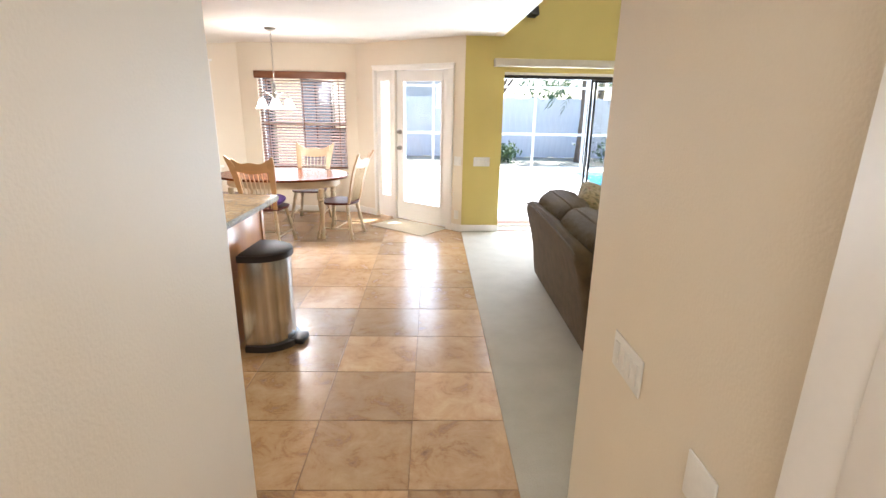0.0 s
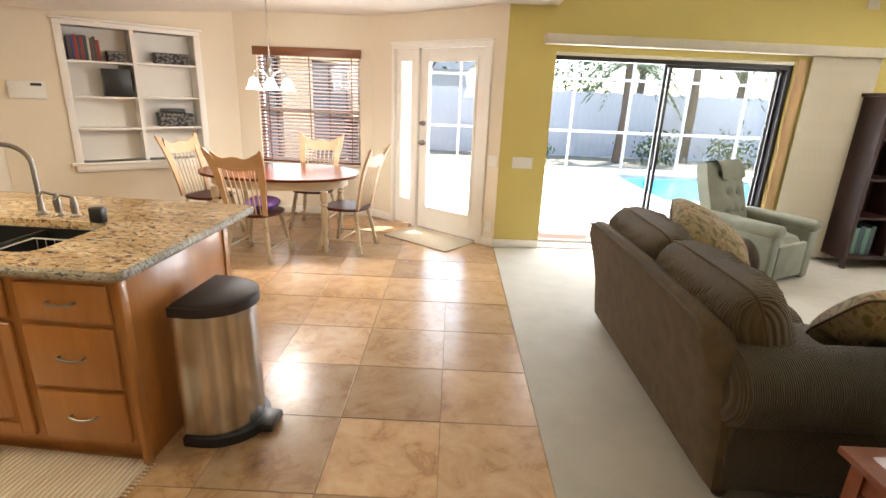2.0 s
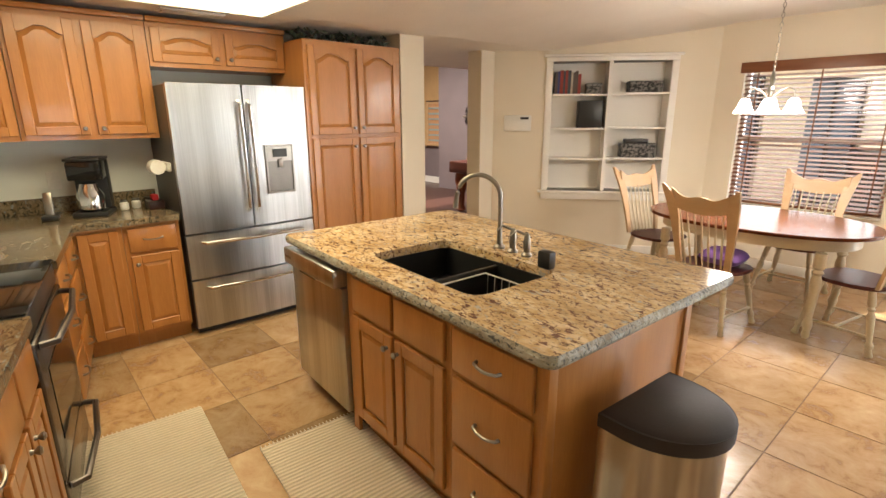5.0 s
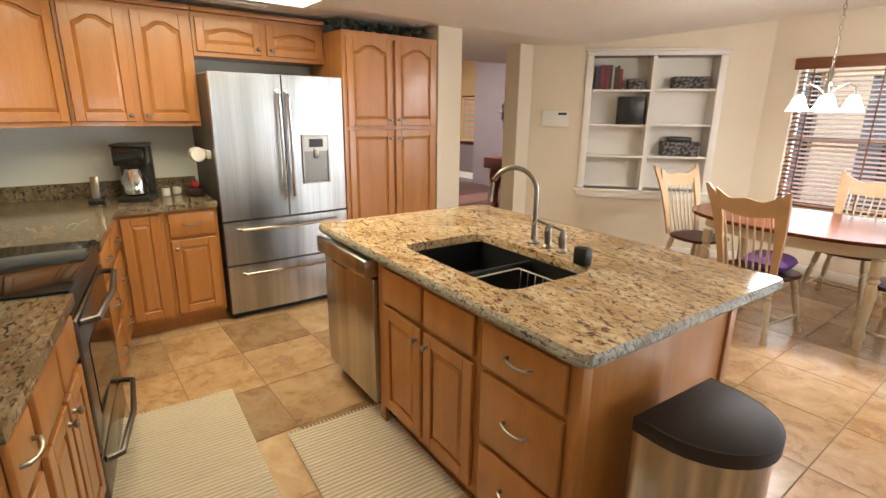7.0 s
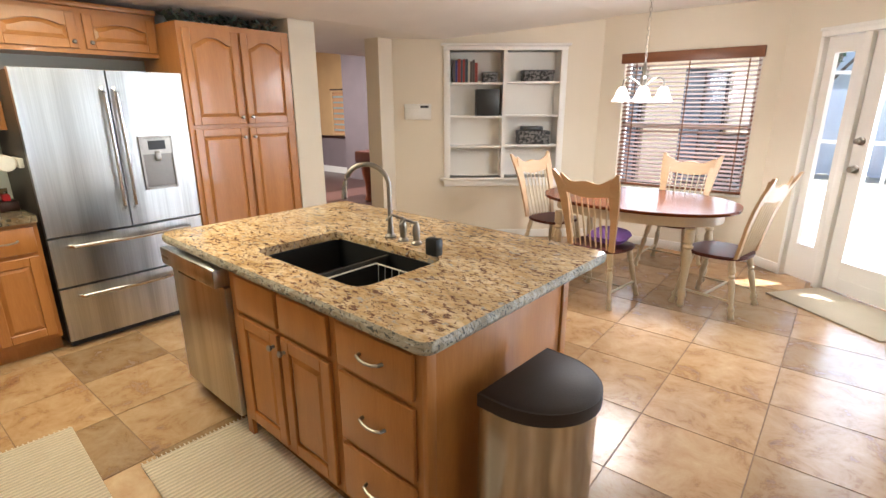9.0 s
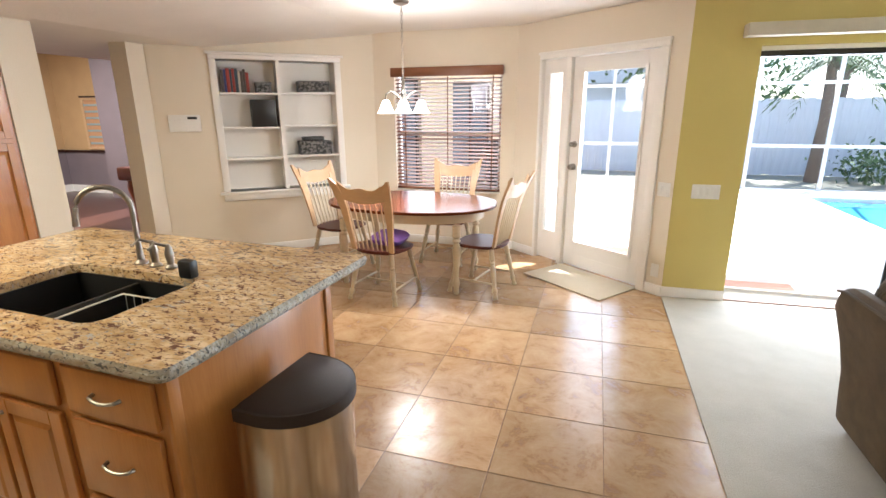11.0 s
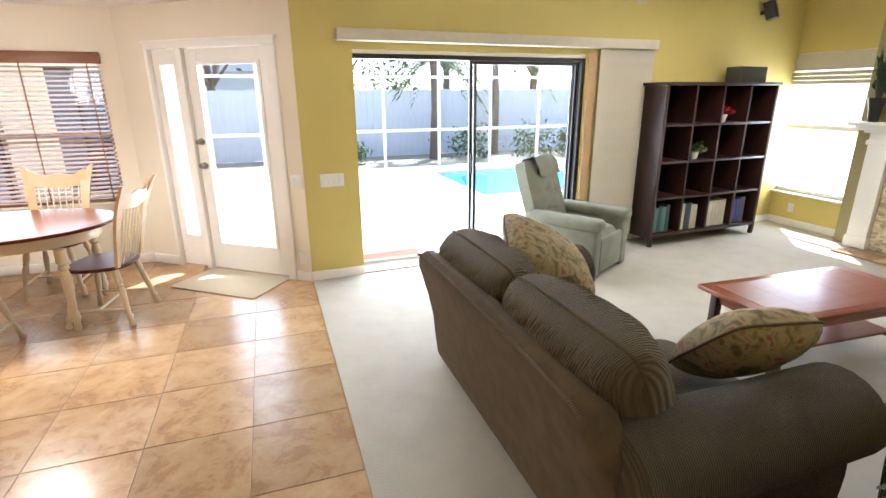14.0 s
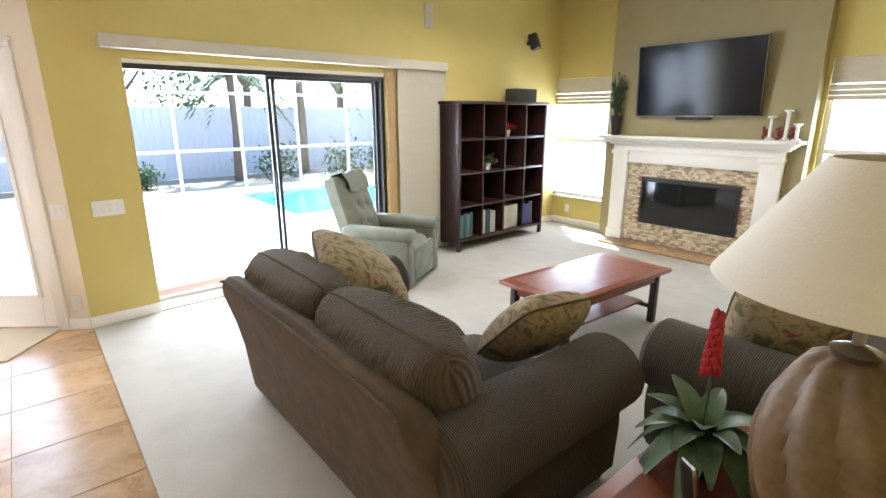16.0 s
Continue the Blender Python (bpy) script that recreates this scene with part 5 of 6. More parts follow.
def sofa(m, w, label, pillows):
    """Front looks along +y; width along x; origin at the middle of the back's foot line."""
    s = thing("sofa", m, label, "sofa", "sofas")
    d = 1.04
    h = w / 2
    # back: an outer shell that leans out and bellies
    bm = bmesh.new()
    prof = [(0.03, 0.07), (0.01, 0.20), (-0.005, 0.34), (-0.04, 0.51), (-0.08, 0.68), (-0.097, 0.75), (-0.09, 0.79), (-0.065, 0.812), (-0.02, 0.808), (0.04, 0.765), (0.10, 0.45), (0.12, 0.07)]
    cols = []
    for u in (-1, -0.985, -0.955, -0.91, -0.85, -0.7, -0.45, -0.2, 0, 0.2, 0.45, 0.7, 0.85, 0.91, 0.955, 0.985, 1):
        x = u * (h - 0.05)
        e = max(0, (abs(u) - 0.86) / 0.14) ** 2.2
        drop = 0.02 * u * u + 0.15 * e
        cols.append([bm.verts.new((x, y + (0.055 - y) * 0.45 * e * e, z - drop * max(0, (z - 0.45) / 0.32))) for y, z in prof])
    for a, b in zip(cols, cols[1:]):
        for k in range(len(prof)):
            bm.faces.new((a[k], a[(k + 1) % len(prof)], b[(k + 1) % len(prof)], b[k]))
    bm.faces.new(cols[0][::-1])
    bm.faces.new(cols[-1])
    part("back", bm, "back_fabric", s, "smooth brown outer back", smooth=True)
    bm = bmesh.new()
    pts = [(u * (h - 0.05), -0.097, 0.792 - 0.02 * u * u - 0.12 * max(0, (abs(u) - 0.86) / 0.14) ** 2.2) for u in [-0.92 + 1.84 * k / 24 for k in range(25)]]
    tube(bm, pts, 0.007, 6)
    part("piping", bm, "cord", s, smooth=True)
    bm = bmesh.new()
    box(bm, -h + 0.12, h - 0.12, 0.07, d - 0.06, 0.07, 0.30, 0.03, 3)
    part("seat_base", bm, "cord", s, smooth=True)
    for k in (-1, 1):
        bm = bmesh.new()
        cushion(bm, h - 0.22, d - 0.28, 0.20, pose(k * (h - 0.22) / 2, 0.30 + (d - 0.28) / 2 - 0.05, 0.40), puff=0.3)
        part("seat_cushion", bm, "cord", s, smooth=True)
        bm = bmesh.new()
        cm = pose(k * (h - 0.13) / 2, 0.178, 0.690, -70)
        cushion(bm, h - 0.11, 0.47, 0.40, cm, puff=0.40, n=36, crease=0.042, folds=21)
        bc = part("back_cushion", bm, "cord", s, "plump ribbed back cushion", smooth=True)
        bm = bmesh.new()
        tube(bm, rim(h - 0.11, 0.47), 0.007, 6)
        part("piping", bm, "back_fabric", bc, smooth=True, m=cm)
        bm = bmesh.new()
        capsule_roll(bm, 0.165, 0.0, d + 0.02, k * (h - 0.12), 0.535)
        part("arm_roll", bm, "cord_shaded", s, "fat rolled arm", smooth=True)
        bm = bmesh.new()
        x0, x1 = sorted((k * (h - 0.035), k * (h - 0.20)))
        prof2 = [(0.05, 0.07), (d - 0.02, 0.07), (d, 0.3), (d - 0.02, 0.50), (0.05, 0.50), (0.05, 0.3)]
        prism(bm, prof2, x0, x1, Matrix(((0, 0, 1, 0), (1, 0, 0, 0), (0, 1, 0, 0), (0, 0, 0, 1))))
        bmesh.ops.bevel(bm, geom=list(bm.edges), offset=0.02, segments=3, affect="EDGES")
        part("arm_panel", bm, "cord_shaded", s, smooth=True)
        for y in (0.10, d - 0.08):
            bm = bmesh.new()
            lathe(bm, [(0.022, 0.011), (0.034, 0.03), (0.038, 0.05), (0.028, 0.071)], 14, (k * (h - 0.10), y, 0))
            part("foot", bm, "dark", s, "dark turned bun foot", smooth=True)
    for mm, pw in pillows:
        p = thing("throw_pillow", m @ mm, "floral tapestry throw pillow lying on the sofa", "pillow", "throw pillows")
        bm = bmesh.new()
        cushion(bm, pw, pw, 0.23, puff=0.5, n=20, crease=0.006)
        part("cover", bm, "floral", p, smooth=True)
        bm = bmesh.new()
        tube(bm, rim(pw, pw), 0.006, 6)
        part("piping", bm, "back_fabric", p, smooth=True)
    return s


SOFA = pose(1.09, -1.06, 0, 0, 0, -90)
sofa(SOFA, 1.89, "brown olive corduroy loveseat on the cream carpet", [
    (pose(-0.42, 0.52, 0.80, -34, 0, -38) @ pose(0, 0, 0, 0, 0, 20), 0.56),
    (pose(0.56, 0.83, 0.70, -46, 0, 82) @ pose(0, 0, 0, 0, 0, 6), 0.44)])
sofa(pose(3.38, -2.98, 0, 0, 0, 0), 2.10, "brown olive corduroy sofa with floral pillows behind the end table", [
    (pose(-0.66, 0.62, 0.68, -66, 0, -78) @ pose(0, 0, 0, 0, 0, 8), 0.46)])

# recliner
rc = thing("recliner", pose(3.00, 1.15, 0, 0, 0, -150) @ Matrix.Diagonal((0.94, 0.94, 0.98, 1)), "sage green tufted velvet recliner standing on the carpet", "armchair")
bx("body", (-0.26, 0.26, -0.30, 0.36, 0.03, 0.30), "sage", rc, bevel=0.03)
bm = bmesh.new()
cushion(bm, 0.52, 0.60, 0.17, pose(0, 0.08, 0.385), puff=0.3)
part("seat_cushion", bm, "sage", rc, smooth=True)
bx("footrest", (-0.255, 0.255, 0.362, 0.42, 0.06, 0.40), "sage", rc, bevel=0.025)
for s in (-1, 1):
    bm = bmesh.new()
    x0, x1 = sorted((s * 0.262, s * 0.40))
    box(bm, x0, x1, -0.36, 0.42, 0.02, 0.50, 0.03, 3)
    part("arm_panel", bm, "sage", rc, smooth=True)
    bm = bmesh.new()
    box(bm, x0 - 0.02, x1 + 0.02, -0.34, 0.45, 0.485, 0.60, 0.05, 4)
    part("arm_pad", bm, "sage", rc, smooth=True)
bm = bmesh.new()
n, mrows = 20, 30
tufts = [(u, v) for v in (0.30, 0.55, 0.80) for u in ((-0.45, 0.0, 0.45) if v != 0.55 else (-0.25, 0.25))]
grid = []
for j in range(mrows + 1):
    v = j / mrows
    row = []
    for i in range(n + 1):
        u = 2 * i / n - 1
        half = 0.31 * (1 - 0.10 * max(0, (v - 0.6) / 0.4) ** 2)
        swell = 0.085 * (1 - abs(u) ** 3) * (1 - abs(2 * v - 1) ** 5)
        for tu, tv in tufts:
            swell -= 0.05 * math.exp(-(((u - tu) / 0.12) ** 2 + ((v - tv) / 0.05) ** 2))
        row.append(bm.verts.new((u * half, swell, v * 0.74)))
    grid.append(row)
for j in range(mrows):
    for i in range(n):
        bm.faces.new((grid[j][i], grid[j][i + 1], grid[j + 1][i + 1], grid[j + 1][i]))
geom = bmesh.ops.extrude_face_region(bm, geom=list(bm.faces))
bmesh.ops.translate(bm, vec=(0, -0.12, 0), verts=[v for v in geom["geom"] if isinstance(v, bmesh.types.BMVert)])
for v in geom["geom"]:
    if isinstance(v, bmesh.types.BMVert):
        v.co.y = min(v.co.y, -0.10) * 0.5 - 0.06
part("backrest", bm, "sage", rc, "button tufted backrest", smooth=True, m=pose(0, -0.22, 0.36, 20))
for tu, tv in tufts:
    bm = bmesh.new()
    lathe(bm, [(0.010, 0), (0.010, 0.006), (0.004, 0.010)], 10)
    part("button", bm, "sage", rc, smooth=True, m=pose(0, -0.22, 0.36, 20) @ pose(tu * 0.30, 0.062, tv * 0.74, -90))
bm = bmesh.new()
rows = []
for k in range(9):
    u = 2 * k / 8 - 1
    rows.append([bm.verts.new((u * 0.20, y, z + 0.006 * math.cos(5 * u))) for y, z in ((0.10, 0.55), (0.105, 0.66), (0.06, 0.755), (-0.07, 0.762), (-0.135, 0.70), (-0.135, 0.58))])
for a, b in zip(rows, rows[1:]):
    for k in range(5):
        bm.faces.new((a[k], a[k + 1], b[k + 1], b[k]))
part("headrest_cloth", bm, "sage", rc, smooth=True, m=pose(0, -0.22, 0.36, 20))

# bookcase
BK = pose(4.10, 1.33, 0, 0, 0, 2.2)
bk = thing("bookcase", BK, "dark espresso cube bookcase with sixteen bays and some books", "bookcase")
W, D, H = 1.63, 0.375, 1.76
for x in (0, W - 0.04):
    bx("side_panel", (x, x + 0.04, 0, D, 0.10, H - 0.035), "dark", bk, bevel=0.002)
    for y in (0, D - 0.04):
        bm = bmesh.new()
        box(bm, x, x + 0.04, y, y + 0.04, 0.011, 0.10)
        for v in bm.verts:
            if v.co.z < 0.05:
                v.co.x += (0.012 if x == 0 else -0.012)
        part("leg", bm, "dark", bk)
bx("top_board", (-0.02, W + 0.02, -0.02, D + 0.005, H - 0.034, H), "dark", bk, bevel=0.004)
bx("back_board", (0.04, W - 0.04, D - 0.012, D, 0.12, H - 0.035), "dark", bk)
bx("bottom_board", (0.04, W - 0.04, 0, D - 0.012, 0.12, 0.155), "dark", bk, bevel=0.002)
for z in (0.535, 0.925, 1.315):
    bx("shelf", (0.04, W - 0.04, 0.002, D - 0.012, z, z + 0.025), "dark", bk, bevel=0.002)
zs = (0.155, 0.56, 0.95, 1.34, 1.726)
for k in (1, 2, 3):
    x = 0.04 + k * (W - 0.08 - 0.075) / 4 + (k - 1) * 0.025
    for a, b in zip(zs, zs[1:]):
        bx("divider", (x, x + 0.025, 0.002, D - 0.012, a, b - 0.026 if b < 1.7 else b), "dark", bk)
cell = (W - 0.08 - 0.075) / 4 + 0.025
lab = "upright hardback book in the dark bookcase"
br = random.Random(9)
for k, (ws, only) in enumerate((([0.04, 0.045, 0.05, 0.055, 0.05], [0, 2, 6, 2]), ([0.035, 0.045, 0.04, 0.045, 0.04, 0.05], [1, 4, 6, 0]), ([0.05] * 6, [1, 4]), ([0.045, 0.045, 0.05, 0.045, 0.04], [5, 5, 0, 6]))):
    x = 0.05 + k * cell
    for w in ws:
        hh = 0.31 * br.uniform(0.88, 1.0)
        ob = bx("book", (-w / 2, w / 2, 0, 0.2, 0, hh), random_book(br, only), None, bevel=0.003)
        ob.matrix_basis = BK @ pose(x + w / 2, 0.05, 0.1555)
        tagged(ob, lab, "book", "books in the bookcase")
        x += w + 0.003
ob = bx("book", (-0.012, 0.012, 0, 0.18, 0, 0.26), COVERS[4], None, bevel=0.002)
ob.matrix_basis = BK @ pose(0.056, 0.06, 0.5605)
tagged(ob, "thin pale book leaning in the dark bookcase", "book", "books in the bookcase")


def pot_plant(m, label, leafmat, n, size, spread, red=False):
    p = thing("potted_plant", m, label, "plant")
    bm = bmesh.new()
    lathe(bm, [(0.03, 0), (0.045, 0.07), (0.045, 0.08), (0.038, 0.078)], 16)
    part("pot", bm, "white_plastic", p, smooth=True)
    bm = bmesh.new()
    rng2 = random.Random(n)
    for _ in range(n):
        d = Vector((rng2.gauss(0, 1), rng2.gauss(0, 1), rng2.uniform(0.1, 1.3))).normalized()
        o = Vector((0, 0, 0.07)) + d * spread * rng2.uniform(0.5, 1)
        r = Euler((rng2.uniform(-1, 1), rng2.uniform(-1, 1), rng2.uniform(0, 6.3))).to_matrix()
        s = size * rng2.uniform(0.6, 1.2)
        bm.faces.new([bm.verts.new(o + r @ Vector(v)) for v in ((-s, 0, 0), (0, 0.5 * s, 0.1 * s), (s, 0, 0), (0, -0.5 * s, 0.1 * s))])
        if rng2.random() < 0.3:
            tube(bm, [(0, 0, 0.07), tuple(o)], 0.0015, 4)
    part("leaves", bm, leafmat, p)
    return p


pot_plant(BK @ pose(0.05 + 1.5 * cell - 0.03, 0.11, 0.9505), "small leafy green plant in a white pot in the bookcase", "leaf", 130, 0.026, 0.13)
pot_plant(BK @ pose(0.05 + 2.3 * cell, 0.11, 1.3405), "small red flower in a white pot in the bookcase", "red", 60, 0.03, 0.12)
sb = thing("speaker_box", BK @ pose(1.10, 0.08, H + 0.001), "dark green grey speaker box on top of the bookcase", "speaker")
bx("case", (0, 0.40, 0, 0.2, 0, 0.165), mat("speaker_cloth", (0.055, 0.055, 0.04), 0.8), sb, bevel=0.008)

# coffee table
ct = thing("coffee_table", pose(3.41, -0.92, 0, 0, 0, -3), "cherry wood coffee table standing on the cream carpet", "table")
bx("tabletop", (-0.63, 0.63, -0.31, 0.31, 0.425, 0.455), "cherry", ct, bevel=0.005)
for k in range(5):
    bx("top_board", (-0.545 + k * 0.2185, -0.328 + k * 0.2185, -0.25, 0.25, 0.4551, 0.4565), "cherry", ct)
for x in (-0.56, 0.51):
    for y in (-0.26, 0.21):
        bx("leg", (x, x + 0.05, y, y + 0.05, 0.011, 0.424), "dark", ct, bevel=0.003)
for y in (-0.25, 0.235):
    bx("apron", (-0.51, 0.51, y, y + 0.018, 0.35, 0.424), "cherry", ct)
for x in (-0.545, 0.53):
    bx("apron", (x, x + 0.018, -0.21, 0.21, 0.35, 0.424), "cherry", ct)
    bx("stretcher", (x - 0.005, x + 0.02, -0.21, 0.21, 0.12, 0.15), "dark", ct)
bx("lower_shelf", (-0.525, 0.53, -0.15, 0.15, 0.151, 0.168), "cherry", ct)

# fireplace
FP = pose(6.298, -0.305, 0, 0, 0, -90)       # x runs south, -y into the room
fp = thing("fireplace", FP, "white wooden mantelpiece with stone mosaic round a black glass firebox", "fireplace")
for s in (-1, 1):
    bm = bmesh.new()
    a, b = sorted((s * 0.755, s * 0.955))
    box(bm, a, b, -0.10, -0.002, 0.011, 1.17, 0.004)
    box(bm, a - 0.012, b + 0.012, -0.115, -0.002, 0.011, 0.14, 0.004)
    box(bm, a - 0.015, b + 0.015, -0.12, -0.002, 1.12, 1.17, 0.006)
    part("pilaster", bm, "white", fp, smooth=True)
bx("frieze", (-0.755, 0.755, -0.085, -0.002, 1.02, 1.17), "white", fp, bevel=0.003)
bx("frieze_board", (-0.955, 0.955, -0.10, -0.002, 1.171, 1.24), "white", fp)
bm = bmesh.new()
for k, (o, a, b) in enumerate(((0.03, 1.241, 1.265), (0.06, 1.2655, 1.29), (0.09, 1.2905, 1.315))):
    box(bm, -0.97 - o, 0.97 + o, -0.11 - o, -0.002, a, b, 0.006)
part("cornice", bm, "white", fp, smooth=True)
bx("mantel_shelf", (-1.11, 1.11, -0.235, -0.002, 1.316, 1.352), "white", fp, bevel=0.006)
bx("firebox", (-0.56, 0.60, -0.045, -0.03, 0.27, 0.845), "black", fp)
bx("firebox_glass", (-0.53, 0.57, -0.052, -0.0455, 0.31, 0.805), "darkglass", fp)
bx("door_bar", (-0.54, 0.58, -0.058, -0.046, 0.80, 0.82), "bronze", fp)
bx("surround", (-0.752, 0.752, -0.03, -0.002, 0.011, 1.018), "grout", fp)
bm = bmesh.new()
mr = random.Random(2)
z = 0.014
while z < 1.0:
    x = -0.75 + mr.uniform(-0.02, 0)
    while x < 0.745:
        w = mr.choice((0.028, 0.045, 0.06))
        a, b = max(x, -0.75), min(x + w, 0.75)
        if b - a > 0.01 and not (b > -0.56 and a < 0.60 and z + 0.02 > 0.27 and z < 0.845):
            box(bm, a, b, -0.036 - mr.uniform(0, 0.004), -0.0305, z, z + 0.0195)
        x += w + 0.003
    z += 0.0228
ob = part("mosaic", bm, "mosaic", fp, "brown and cream stone mosaic strips")
ob["kind"] = "stuff"
hearth = structure(bx("hearth", (5.86, 6.30, -1.42, 0.56, 0.009, 0.022), "grout"))
for i in range(5):
    for j in range(1):
        y0 = -1.415 + i * 0.395
        ob = bx("tile", (5.865, 6.17, y0, y0 + 0.388, 0.0225, 0.027), "tile", hearth, bevel=0.001)
tv = thing("television", FP @ pose(-0.02, -0.10, 1.985, 6), "large black flat television mounted over the mantelpiece", "television")
bx("body", (-0.69, 0.69, 0.0, 0.05, -0.40, 0.40), "black", tv, bevel=0.006)
bx("screen", (-0.675, 0.675, -0.003, -0.0002, -0.382, 0.388), "screen", tv)
bm = bmesh.new()
frame_bars(bm, -0.692, 0.692, -0.402, 0.402, 0.008, -0.006, -0.0035)
part("bezel", bm, "nickel", tv)
bx("wall_bracket", (-0.2, 0.2, 0.051, 0.105, -0.1, 0.1), "black", tv)
bx("speaker_bar", (-0.2, 0.2, -0.01, 0.05, -0.44, -0.401), "black", tv, bevel=0.006)
va = thing("mantel_vase", FP @ pose(-0.95, -0.12, 1.353), "tall dark vase with green stems on the mantelpiece", "vase")
bm = bmesh.new()
lathe(bm, [(0.045, 0), (0.05, 0.02), (0.06, 0.12), (0.085, 0.24), (0.08, 0.24), (0.05, 0.12)], 18)
part("vase", bm, "black", va, smooth=True)
bm = bmesh.new()
vr = random.Random(8)
for k in range(70):
    a, l = vr.uniform(0, 6.28), vr.uniform(0.25, 0.55)
    tip = Vector((math.cos(a) * 0.12 * vr.random(), math.sin(a) * 0.10 * vr.random(), 0.2 + l))
    tube(bm, [(0, 0, 0.15), tuple(tip * 0.6 + Vector((0, 0, 0.08))), tuple(tip)], [0.003, 0.004, 0.001], 4)
    for q in range(3):
        o = tip * vr.uniform(0.6, 1)
        s = 0.02
        bm.faces.new([bm.verts.new(o + Vector((s * vr.uniform(-1, 1), s * vr.uniform(-1, 1), s * c))) for c in (-1.5, 0.1, 1.5)])
part("stems", bm, mat("dark_stems", (0.03, 0.05, 0.025), 0.7), va)
for x, hgt, y in ((0.80, 0.24, -0.10), (0.93, 0.30, -0.07), (1.04, 0.17, -0.12)):
    cs = thing("candle_holder", FP @ pose(x, y, 1.353), "white wooden candle holder on the mantelpiece", "candle holder", "candle holders")
    bm = bmesh.new()
    lathe(bm, [(0.045, 0), (0.045, 0.015), (0.018, 0.03), (0.016, hgt - 0.03), (0.042, hgt - 0.015), (0.042, hgt)], 16)
    part("stand", bm, "white", cs, smooth=True)
for x in (0.865, 0.985, 0.74):
    rb = thing("red_berries", FP @ pose(x, -0.06, 1.353), "cluster of dark red berries between the candle holders", "decoration", "berry clusters")
    bm = bmesh.new()
    for k in range(14):
        a = Vector((vr.uniform(-0.025, 0.025), vr.uniform(-0.02, 0.02), 0.012 + 0.12 * k / 14))
        bmesh.ops.create_icosphere(bm, subdivisions=1, radius=0.014, matrix=Matrix.Translation(a))
    part("berries", bm, mat("berry", (0.22, 0.02, 0.02), 0.4), rb, smooth=True)

# end table with lamp, plant and small things
et = thing("end_table", pose(1.68, -2.62, 0), "red brown cherry wood end table between the sofas", "table")
bx("tabletop", (-0.42, 0.42, -0.32, 0.32, 0.555, 0.58), "cherry", et, bevel=0.004)
for k in range(3):
    bx("top_board", (-0.36 + k * 0.242, -0.119 + k * 0.242, -0.27, 0.27, 0.5803, 0.5818), "cherry", et)
for x in (-0.39, 0.34):
    for y in (-0.29, 0.24):
        bm = bmesh.new()
        box(bm, x, x + 0.05, y, y + 0.05, 0.011, 0.554)
        part("leg", bm, "cherry", et)
for y in (-0.28, 0.265):
    bx("apron", (-0.34, 0.34, y, y + 0.015, 0.47, 0.554), "cherry", et)
for x in (-0.38, 0.365):
    bx("apron", (x, x + 0.015, -0.24, 0.24, 0.47, 0.554), "cherry", et)
lm = thing("table_lamp", pose(1.60, -2.76, 0.584), "large ceramic table lamp with cream shade on the end table", "lamp")
bm = bmesh.new()
segs, rings = 48, []
for k in range(25):
    t = k / 24
    z = 0.03 + 0.50 * t
    r = 0.070 + 0.080 * math.sin(math.pi * min(1, (0.15 + 0.85 * t)) ** 1.25) if t < 1 else 0.05
    ring = []
    for s in range(segs):
        a = 2 * math.pi * s / segs
        rr = 0.92 * r * (1 + 0.26 * abs(math.sin(4 * a + 3.4 * t)) - 0.04)
        ring.append(bm.verts.new((rr * math.cos(a), rr * math.sin(a), z)))
    rings.append(ring)
for lo, hi in zip(rings, rings[1:]):
    for s in range(segs):
        bm.faces.new((lo[s], lo[(s + 1) % segs], hi[(s + 1) % segs], hi[s]))
bm.faces.new(rings[0][::-1])
bm.faces.new(rings[-1])
part("body", bm, "ceramic", lm, "twisted brown ceramic body", smooth=True)
bm = bmesh.new()
lathe(bm, [(0.10, 0), (0.11, 0.012), (0.08, 0.029)], 28)
part("base", bm, "nickel", lm, smooth=True)
bm = bmesh.new()
lathe(bm, [(0.045, 0.531), (0.05, 0.545), (0.012, 0.56), (0.012, 0.70)], 20)
part("fitting", bm, "nickel", lm, smooth=True)
bm = bmesh.new()
lathe(bm, [(0.30, 0.69), (0.115, 0.955), (0.110, 0.955), (0.293, 0.69)], 48)
bm.faces.ensure_lookup_table()
bmesh.ops.delete(bm, geom=[f for f in bm.faces if len(f.verts) > 4], context="FACES_ONLY")
part("shade", bm, "lampshade", lm, "cream cloth cone shade", smooth=True)
ag = thing("bromeliad", pose(1.70, -2.45, 0.584) @ Matrix.Diagonal((1.2, 1.2, 1.2, 1)), "green bromeliad with a red flower spike in a dark pot", "plant")
bm = bmesh.new()
lathe(bm, [(0.045, 0), (0.062, 0.09), (0.062, 0.10), (0.054, 0.098)], 20)
part("pot", bm, "black", ag, smooth=True)
LEAFM = mat("bromeliad_leaf", (0.10, 0.15, 0.06), 0.35, color2=(0.04, 0.075, 0.03), scale=14)
ar = random.Random(6)
